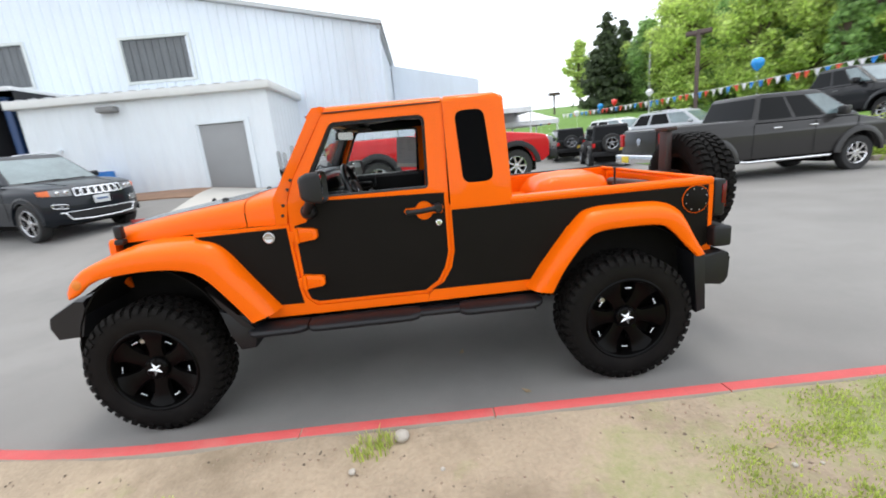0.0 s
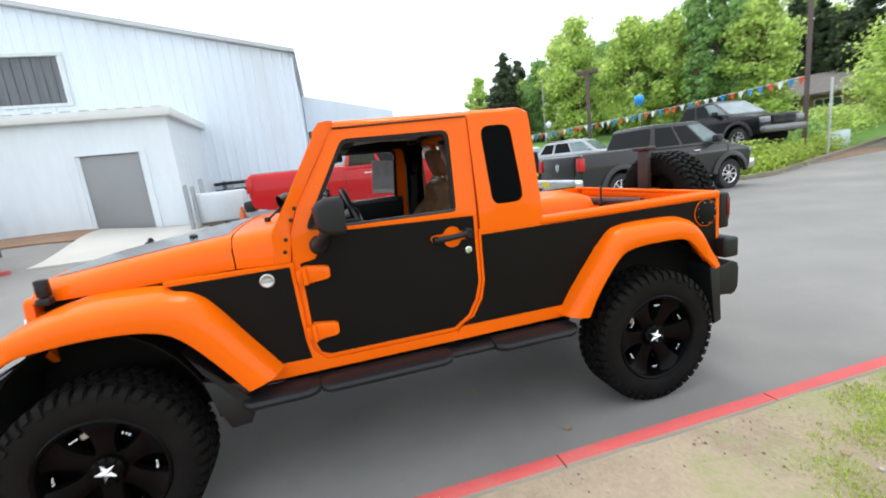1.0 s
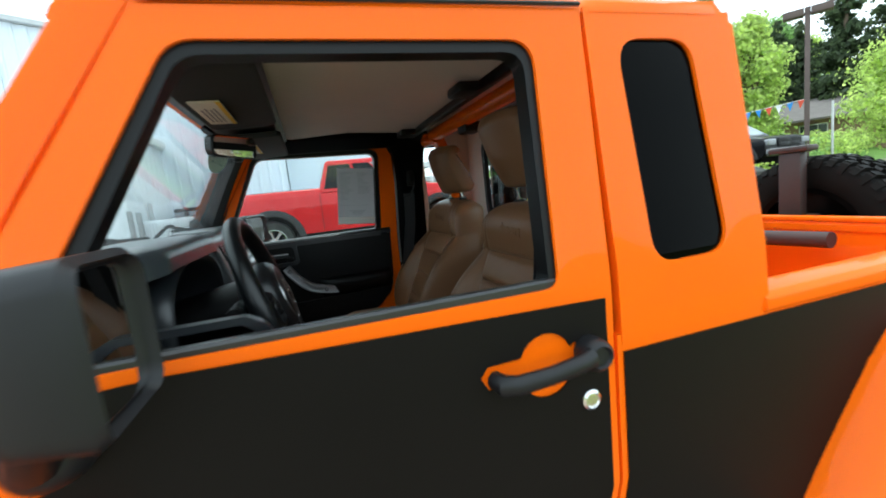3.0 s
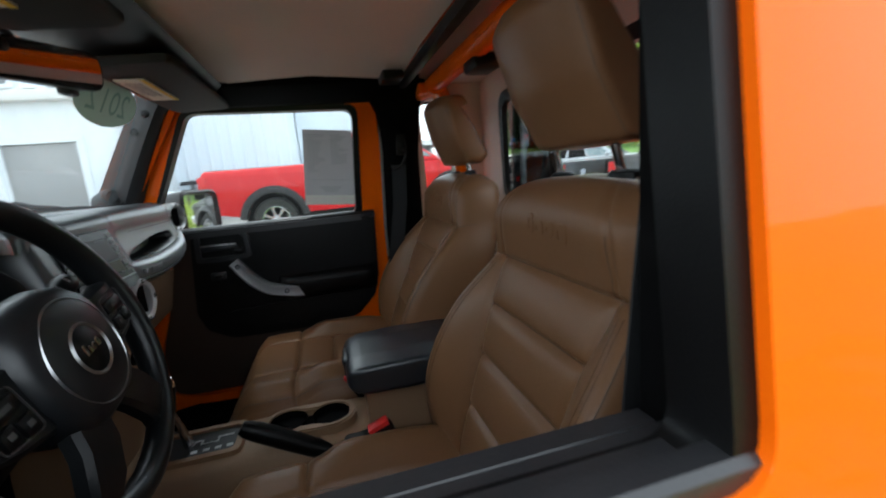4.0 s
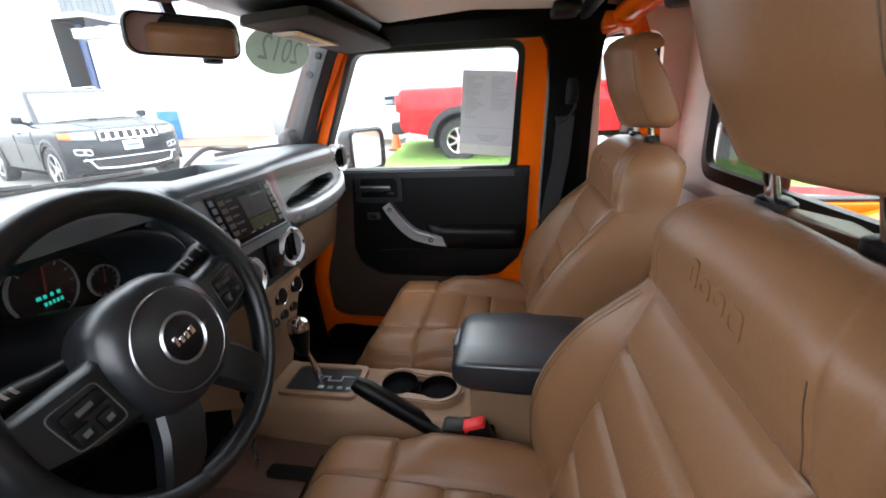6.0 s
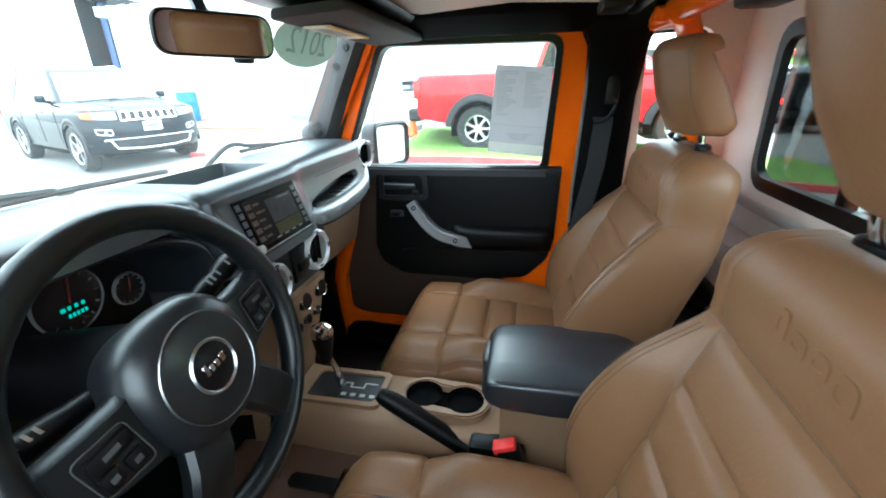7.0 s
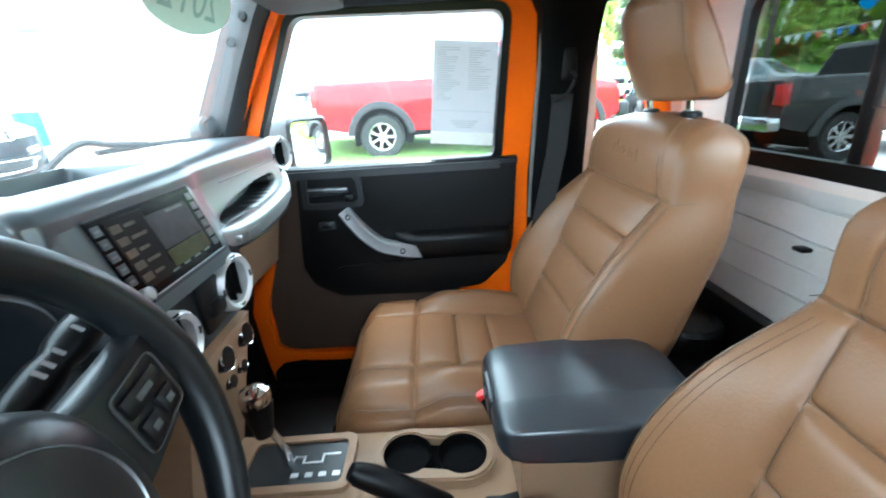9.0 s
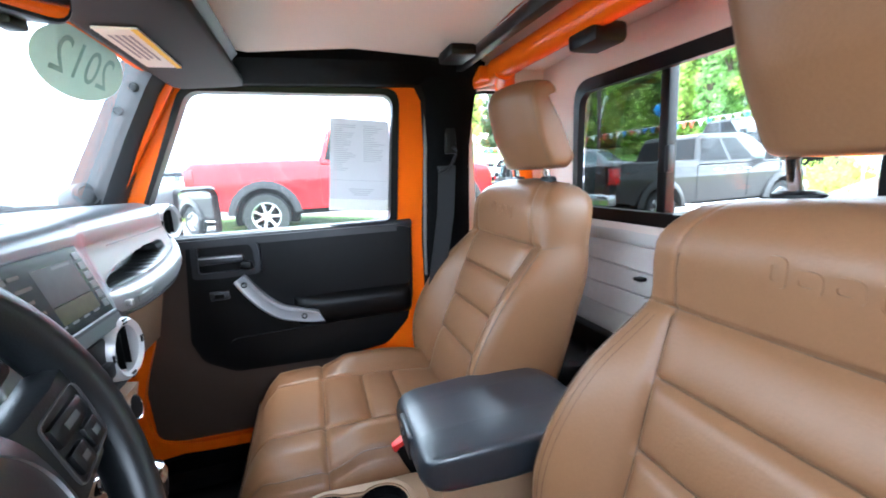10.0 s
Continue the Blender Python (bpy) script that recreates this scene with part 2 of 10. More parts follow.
def prism(bm, pts, axis, a, b, bevel=0.0, seg=2):
    """A polygon (2D) swept along an axis from a to b. Axis y: points are (x, z); x: (y, z); z: (x, y)."""
    def put(p, d):
        return {"x": (d, p[0], p[1]), "y": (p[0], d, p[1]), "z": (p[0], p[1], d)}[axis]
    va = [bm.verts.new(put(p, a)) for p in pts]
    vb = [bm.verts.new(put(p, b)) for p in pts]
    k = len(pts)
    faces = [bm.faces.new(va), bm.faces.new(vb[::-1])]
    for i in range(k):
        faces.append(bm.faces.new((va[i], vb[i], vb[(i + 1) % k], va[(i + 1) % k])))
    if bevel:
        ed = list({e for f in faces[:2] for e in f.edges})
        bmesh.ops.bevel(bm, geom=ed, offset=bevel, segments=seg, affect='EDGES', profile=0.5, clamp_overlap=True)
    return faces


def box(bm, x0, x1, y0, y1, z0, z1, bevel=0.0, seg=2, m=None):
    ret = bmesh.ops.create_cube(bm, size=1.0)
    mm = Matrix.Translation(((x0 + x1) / 2, (y0 + y1) / 2, (z0 + z1) / 2)) @ Matrix.Diagonal((x1 - x0, y1 - y0, z1 - z0, 1))
    bmesh.ops.transform(bm, matrix=mm, verts=ret["verts"])
    vs = ret["verts"]
    if bevel:
        ed = list({e for v in vs for e in v.link_edges})
        r2 = bmesh.ops.bevel(bm, geom=ed, offset=bevel, segments=seg, affect='EDGES', profile=0.5, clamp_overlap=True)
        vs = list({v for f in r2["faces"] for v in f.verts} | {v for v in vs if v.is_valid})
    if m is not None:
        bmesh.ops.transform(bm, matrix=m, verts=[v for v in vs if v.is_valid])
    return vs


def loft(bm, rings, closed=True, caps=True):
    vr = [[bm.verts.new(p) for p in r] for r in rings]
    k = len(rings[0])
    for r0, r1 in zip(vr, vr[1:]):
        for i in range(k if closed else k - 1):
            j = (i + 1) % k
            bm.faces.new((r0[i], r0[j], r1[j], r1[i]))
    if caps and closed:
        bm.faces.new(vr[0])
        bm.faces.new(vr[-1][::-1])
    return vr


def tube(bm, path, r, seg=10, caps=True, flat=1.0):
    pts = [Vector(p) for p in path]
    rings = []
    up = Vector((0, 0, 1))
    for i, p in enumerate(pts):
        d = (pts[min(i + 1, len(pts) - 1)] - pts[max(i - 1, 0)]).normalized()
        ref = up if abs(d.dot(up)) < 0.95 else Vector((1, 0, 0))
        a = d.cross(ref).normalized()
        b = a.cross(d).normalized()
        rr = r[i] if isinstance(r, (list, tuple)) else r
        rings.append([p + a * math.cos(t) * rr + b * math.sin(t) * rr * flat for t in (2 * math.pi * j / seg for j in range(seg))])
    return loft(bm, rings, True, caps)


def smoothpath(pts, n=6):
    """Catmull-Rom through the points."""
    p = [Vector(q) for q in pts]
    p = [p[0] * 2 - p[1]] + p + [p[-1] * 2 - p[-2]]
    out = []
    for i in range(1, len(p) - 2):
        for j in range(n):
            t = j / n
            a, b, c, d = p[i - 1:i + 3]
            out.append(0.5 * ((2 * b) + (c - a) * t + (2 * a - 5 * b + 4 * c - d) * t * t + (3 * b - a - 3 * c + d) * t ** 3))
    out.append(p[-2])
    return out


def spin(bm, prof, m=None, seg=32, close=False):
    """A profile of (radius, height) turned about z, then placed by m."""
    m = m or Matrix()
    rings = []
    for j in range(seg):
        t = 2 * math.pi * j / seg
        rings.append([bm.verts.new(m @ Vector((r * math.cos(t), r * math.sin(t), h))) for r, h in prof])
    for j in range(seg):
        a, b = rings[j], rings[(j + 1) % seg]
        for i in range(len(prof) if close else len(prof) - 1):
            k = (i + 1) % len(prof)
            f = [a[i], b[i], b[k], a[k]]
            if prof[i][0] < 1e-6:
                f = [a[i], b[k], a[k]]
            if prof[k][0] < 1e-6:
                f = [a[i], b[i], a[k]]
            bm.faces.new(f)


def plate(bm, outer, holes, thick, place, cuts=()):
    """A flat plate (2D loops) with holes, thickened; place(u, v, d) gives the 3D point at depth d."""
    edges, verts = [], []
    for lp in [outer] + list(holes):
        vs = [bm.verts.new((p[0], p[1], 0)) for p in lp]
        verts += vs
        edges += [bm.edges.new((vs[i], vs[(i + 1) % len(vs)])) for i in range(len(vs))]
    res = bmesh.ops.triangle_fill(bm, edges=edges, use_beauty=True, use_dissolve=False, normal=(0, 0, 1))
    faces = [g for g in res["geom"] if isinstance(g, bmesh.types.BMFace)]
    for c in cuts:
        geom = list({v for f in faces for v in f.verts} | {e for f in faces for e in f.edges} | set(faces))
        bmesh.ops.bisect_plane(bm, geom=geom, plane_co=(0, c, 0), plane_no=(0, 1, 0), dist=1e-5)
        front = {v for f in faces if f.is_valid for v in f.verts} | {v for v in verts if v.is_valid}
        seen, stack = set(), list(front)
        while stack:
            v = stack.pop()
            if v in seen:
                continue
            seen.add(v)
            stack += [e.other_vert(v) for e in v.link_edges]
        faces = list({f for v in seen for f in v.link_faces})
    ext = bmesh.ops.extrude_face_region(bm, geom=faces)
    back = {v for v in ext["geom"] if isinstance(v, bmesh.types.BMVert)}
    front = {v for f in faces if f.is_valid for v in f.verts} - back
    allv = set()
    stack = list(back)
    while stack:
        v = stack.pop()
        if v in allv:
            continue
        allv.add(v)
        stack += [e.other_vert(v) for e in v.link_edges]
    for v in allv:
        d = thick if v in back else 0.0
        v.co = Vector(place(v.co.x, v.co.y, d))


def ss(x, a, b):
    t = max(0.0, min(1.0, (x - a) / (b - a)))
    return t * t * (3 - 2 * t)


def text_mesh(body, size, depth=0.0):
    """Letters as a mesh, flat in xy, centred."""
    cu = bpy.data.curves.new("letters", 'FONT')
    cu.body, cu.size, cu.extrude = body, size, depth
    cu.align_x, cu.align_y = 'CENTER', 'CENTER'
    tmp = bpy.data.objects.new("letters", cu)
    scene.collection.objects.link(tmp)
    dg = bpy.context.evaluated_depsgraph_get()
    me = bpy.data.meshes.new_from_object(tmp.evaluated_get(dg))
    bpy.data.objects.remove(tmp)
    bm = bmesh.new()
    bm.from_mesh(me)
    bpy.data.meshes.remove(me)
    bpy.data.curves.remove(cu)
    return bm


# ---- the orange pickup: front axle at x 0, rear axle at x 2.946, centreline at y 0 ----
truck = thing("pickup_truck", "orange pickup with matte black side panels parked beside a kerb", "pickup truck")


def tumble(z):
    return 0.79 - 0.125 * max(0.0, z - 1.33)


def body_side(s, out=0.0):
    """Places plates on the body side s (-1 the driver's), out metres proud."""
    return lambda u, v, d: (u, s * (tumble(v) + out - d), v)


REAR_ARCH = [(2.39, 0.64), (2.44, 0.72), (2.62, 1.0), (2.72, 1.06), (3.18, 1.06), (3.29, 1.0), (3.40, 0.80), (3.42, 0.72)]
DOOR = [(1.02, 0.70), (0.965, 0.75), (0.948, 0.82), (0.934, 1.22), (0.938, 1.33), (0.995, 1.475), (1.205, 1.818), (1.893, 1.826), (1.877, 1.31),
        (1.873, 0.95), (1.845, 0.85), (1.79, 0.76), (1.70, 0.70)]
WINDOW = [(1.005, 1.362), (1.238, 1.772), (1.79, 1.772), (1.775, 1.358)]
DOOR_FAR = [(x - 0.05, z) if x < 1.3 else (x, z) for x, z in DOOR]
WINDOW_FAR = [(0.99, 1.37), (1.182, 1.777), (1.742, 1.77), (1.716, 1.37)]
QUARTER = [(1.965, 1.775), (2.14, 1.775), (2.172, 1.355), (1.985, 1.355)]


def flare(s, top, low, ys):
    """A wheel-arch flare along the stations: top edge on the body, lower lip outboard."""
    bm = bmesh.new()
    n = len(top)
    tp, lo = smoothpath([(a, 0, b) for a, b in top], 5), smoothpath([(a, 0, b) for a, b in low], 5)
    yy = smoothpath([(y, 0, 0) for y in ys], 5)
    rings = []
    for a, b, y in zip(tp, lo, yy):
        y0 = y.x
        f = lambda w, yv: (a.x * (1 - w) + b.x * w, s * yv, a.z * (1 - w) + b.z * w)
        ring = [f(0.0, y0), f(0.06, y0 + (0.865 - y0) * 0.55), f(0.2, 0.872), f(0.34, 0.898), f(0.5, 0.908), f(0.92, 0.914), f(1.0, 0.908), f(1.02, 0.892), f(0.95, 0.885), f(0.55, 0.87), f(0.3, y0 - 0.02)]
        rings.append(ring)
    loft(bm, rings, True, True)
    return bm


def side(s):
    # rear tub side, with the wheel arch cut out
    bm = bmesh.new()
    outline = [(1.70, 0.635), (1.72, 0.69), (1.80, 0.752), (1.856, 0.845), (1.884, 0.95), (1.888, 1.236), (3.515, 1.236), (3.53, 1.2), (3.53, 0.72)] + REAR_ARCH[::-1]
    plate(bm, outline, [], 0.035, body_side(s))
    part("tub_side", bm, ORANGE, truck)
    # sill and scuttle side
    bm = bmesh.new()
    plate(bm, [(0.70, 0.635), (1.70, 0.635), (1.715, 0.688), (1.01, 0.688), (0.952, 0.745), (0.936, 0.82), (0.922, 1.21), (0.36, 1.21), (0.36, 1.14), (0.52, 1.1), (0.70, 0.8)], [], 0.035, body_side(s))
    part("scuttle_side", bm, ORANGE, truck)
    # black vinyl panels
    bm = bmesh.new()
    plate(bm, [(0.37, 1.188), (0.5, 1.10), (0.72, 0.715), (0.935, 0.712), (0.918, 0.82), (0.905, 1.192)], [], 0.004, body_side(s, 0.0035))
    part("vinyl_panel", bm, VINYL, truck, "matte black vinyl panel")
    bm = bmesh.new()
    rear = [(1.735, 0.712), (1.815, 0.755), (1.872, 0.845), (1.897, 0.95), (1.90, 1.203), (3.497, 1.203), (3.505, 0.83), (3.44, 0.80), (3.30, 1.03), (3.19, 1.09), (2.71, 1.09), (2.6, 1.03), (2.40, 0.712)]
    plate(bm, rear, [], 0.004, body_side(s, 0.0035))
    part("vinyl_panel", bm, VINYL, truck, "matte black vinyl panel")
    # round fuel cover
    bm = bmesh.new()
    spin(bm, [(0.082, 0), (0.082, 0.006), (0.076, 0.009), (0.0, 0.009)], Matrix.Translation((3.415, s * 0.795, 1.12)) @ pose(0, 0, 0, 90 if s < 0 else -90), 28)
    cover = part("fuel_cover", bm, VINYL, truck, "round black cover with an orange rim")
    bm = bmesh.new()
    spin(bm, [(0.0865, 0), (0.0865, 0.004), (0.0835, 0.004)], Matrix.Translation((3.415, s * 0.7945, 1.12)) @ pose(0, 0, 0, 90 if s < 0 else -90), 28)
    part("rim", bm, ORANGE, cover)
    for k in range(8):
        bm = bmesh.new()
        a = k * math.pi / 4 + 0.3
        bmesh.ops.create_icosphere(bm, subdivisions=1, radius=0.0042, matrix=Matrix.Translation((3.415 + 0.068 * math.cos(a), s * 0.805, 1.12 + 0.068 * math.sin(a))))
        part("screw", bm, STEEL, cover)
    # top rail of the bed
    bm = bmesh.new()
    prof = fillet([(s * 0.70, 1.205), (s * 0.70, 1.247), (s * 0.785, 1.25), (s * 0.798, 1.238), (s * 0.798, 1.215), (s * 0.79, 1.205)], 0.008, 2)
    prism(bm, prof, "x", 2.26, 3.525, 0.004)
    part("bed_rail", bm, ORANGE, truck)
    # inner bed wall and wheel box
    bm = bmesh.new()
    plate(bm, [(2.27, 0.80), (3.50, 0.80), (3.50, 1.21), (2.27, 1.21)], [], 0.02, lambda u, v, d: (u, s * (0.70 - d), v))
    part("bed_wall", bm, ORANGE, truck)
    bm = bmesh.new()
    box(bm, 2.45, 3.38, min(s * 0.45, s * 0.69), max(s * 0.45, s * 0.69), 0.79, 1.10, 0.06, 4)
    part("wheel_box", bm, ORANGE, truck)
    # flares
    bm = flare(s, [(2.33, 0.665), (2.445, 0.83), (2.64, 1.067), (2.75, 1.132), (2.96, 1.140), (3.17, 1.13), (3.30, 1.07), (3.385, 0.92), (3.45, 0.80)],
               [(2.47, 0.648), (2.55, 0.79), (2.68, 0.955), (2.78, 1.005), (2.98, 1.015), (3.14, 1.005), (3.215, 0.955), (3.30, 0.86), (3.37, 0.785)], [0.79] * 9)
    part("fender_flare", bm, ORANGE, truck)
    bm = flare(s, [(-0.36, 0.985), (-0.335, 1.05), (-0.22, 1.118), (0.0, 1.175), (0.22, 1.185), (0.40, 1.175), (0.52, 1.11), (0.68, 0.88), (0.80, 0.705)],
               [(-0.345, 0.918), (-0.29, 0.945), (-0.19, 1.01), (-0.02, 1.035), (0.16, 1.04), (0.32, 1.02), (0.42, 0.965), (0.53, 0.83), (0.645, 0.66)],
               [0.5, 0.52, 0.55, 0.6, 0.66, 0.74, 0.79, 0.79, 0.79])
    fl = part("fender_flare", bm, ORANGE, truck)
    bm = bmesh.new()
    spin(bm, [(0.03, 0), (0.03, 0.012), (0.02, 0.018), (0, 0.018)], Matrix.Translation((-0.285, s * 0.90, 1.0)) @ pose(0, 0, 0, 90 if s < 0 else -90), 20)
    part("side_marker", bm, surface("amber_lens", (0.7, 0.2, 0.02), 0.2, var=0.1) if s < 0 else bpy.data.materials["amber_lens"], fl, "amber side marker")
    # arch liners
    for x, name in ((0.0, "arch_liner"), (2.946, "arch_liner")):
        bm = bmesh.new()
        rings = []
        for k in range(15 if x > 1 else 11):
            a = math.pi * k / 14
            rr = 0.56
            rings.append([(x + rr * math.cos(a), s * yv, 0.50 + rr * 0.92 * math.sin(a)) for yv in (0.40, 0.80)])
        loft(bm, rings, False, False)
        part(name, bm, UNDER, truck)
    bm = bmesh.new()
    box(bm, 2.42, 3.43, min(s * 0.695, s * 0.703), max(s * 0.695, s * 0.703), 0.62, 1.05)
    part("arch_liner", bm, UNDER, truck)
    # curved inner liner over the front wheel
    bm = bmesh.new()
    rings = []
    for k in range(15):
        a = radians(8 + 168 * k / 14)
        c, n = math.cos(a), math.sin(a)
        rings.append([(0.475 * c, s * 0.40, 0.43 + 0.60 * n), (0.475 * c, s * 0.80, 0.43 + 0.60 * n), (0.485 * c, s * 0.80, 0.43 + 0.612 * n), (0.485 * c, s * 0.40, 0.43 + 0.612 * n)])
    loft(bm, rings)
    box(bm, -0.45, 0.62, min(s * 0.40, s * 0.41), max(s * 0.40, s * 0.41), 0.42, 1.02)
    part("arch_liner", bm, UNDER, truck)
    # splash guards
    bm = bmesh.new()
    prism(bm, [(0.40, 0.90), (0.60, 0.655), (0.645, 0.625), (0.635, 0.60), (0.57, 0.64), (0.46, 0.78)], "y", s * 0.78, s * 0.885, 0.006)
    prism(bm, [(0.45, 0.74), (0.62, 0.69), (0.64, 0.56), (0.62, 0.485), (0.53, 0.48), (0.49, 0.58)], "y", s * 0.62, s * 0.875, 0.006)
    part("mud_flap", bm, TRIM, truck)
    bm = bmesh.new()
    prism(bm, [(3.36, 0.80), (3.44, 0.80), (3.46, 0.42), (3.40, 0.40), (3.385, 0.6)], "y", s * 0.62, s * 0.88, 0.006)
    part("mud_flap", bm, TRIM, truck)
    # side step with three treads
    bm = bmesh.new()
    prism(bm, fillet([(s * 0.74, 0.55), (s * 0.74, 0.598), (s * 0.84, 0.60), (s * 0.865, 0.588), (s * 0.86, 0.565), (s * 0.82, 0.548)], 0.012, 2), "x", 0.62, 2.42, 0.012)
    step = part("side_step", bm, TRIM, truck)
    for a, b in ((0.60, 0.955), (0.962, 1.645), (1.895, 2.40)):
        bm = bmesh.new()
        rings = []
        for x, f in ((a, 0.3), (a + 0.02, 0.75), (a + 0.05, 1.0), (b - 0.06, 1.0), (b - 0.025, 0.75), (b, 0.3)):
            yo = 0.872 + 0.06 * f
            rings.append([(x, s * 0.78, 0.585), (x, s * 0.785, 0.608 + 0.008 * f), (x, s * (yo - 0.03), 0.604 + 0.008 * f), (x, s * (yo - 0.008), 0.598 + 0.006 * f), (x, s * yo, 0.588), (x, s * (yo - 0.012), 0.566), (x, s * 0.82, 0.556)])
        loft(bm, rings)
        part("tread", bm, TRIM, step)
    # hood catch
    bm = bmesh.new()
    box(bm, -0.20, -0.15, min(s * 0.60, s * 0.645), max(s * 0.60, s * 0.645), 1.20, 1.285, 0.012)
    box(bm, -0.205, -0.145, min(s * 0.605, s * 0.655), max(s * 0.605, s * 0.655), 1.165, 1.20, 0.01)
    part("hood_latch", bm, TRIM, truck)
    # windscreen pillar, with its four bolts
    bm = bmesh.new()
    fr = [(0.84, 1.21), (0.858, 1.36), (0.918, 1.475), (1.108, 1.80), (1.163, 1.862), (1.215, 1.862), (1.198, 1.826), (0.984, 1.475), (0.926, 1.33), (0.923, 1.21)]
    plate(bm, fr, [], 0.075, body_side(s, 0.0), (1.36, 1.6))
    bmesh.ops.bevel(bm, geom=[e for e in bm.edges if e.calc_face_angle(0) > 1.0], offset=0.008, segments=2, affect='EDGES', clamp_overlap=True)
    pil = part("windscreen_pillar", bm, ORANGE, truck)
    for x, z in ((0.972, 1.468), (0.948, 1.415), (0.910, 1.326), (0.897, 1.267)):
        bm = bmesh.new()
        spin(bm, [(0.0095, 0), (0.0095, 0.004), (0.006, 0.007), (0, 0.007)], Matrix.Translation((x, s * tumble(z), z)) @ pose(0, 0, 0, 90 if s < 0 else -90), 12)
        part("bolt", bm, TRIM, pil)
    # hard-top quarter with its dark window
    bm = bmesh.new()
    q = [(1.898, 1.218), (1.902, 1.83), (2.215, 1.85), (2.258, 1.80), (2.272, 1.24), (2.272, 1.222)]
    plate(bm, q, [fillet(QUARTER, 0.055, 6)], 0.03, body_side(s, 0.002), (1.36, 1.6, 1.78))
    cab = part("cab_quarter", bm, ORANGE, truck)
    bm = bmesh.new()
    plate(bm, fillet([(x, z) for x, z in QUARTER], 0.053, 6), [], 0.004, body_side(s, -0.006), (1.36, 1.6))
    # driver's pane has the cabin's gloom in its colour, the far one is clear
    g = part("window_pane", bm, TINT if s < 0 else CLEAR, cab, "quarter glass with the dark cabin put into its tint" if s < 0 else "clear quarter glass")
    g.visible_shadow = False
    bm = bmesh.new()
    big = [(1.957, 1.783), (2.147, 1.783), (2.18, 1.347), (1.977, 1.347)]
    small = [(1.975, 1.765), (2.132, 1.765), (2.162, 1.365), (1.994, 1.365)]
    plate(bm, fillet(big, 0.04, 5), [fillet(small, 0.03, 5)], 0.012, body_side(s, -0.016), (1.36, 1.6))
    part("window_seal", bm, TRIM, cab)
    return cab


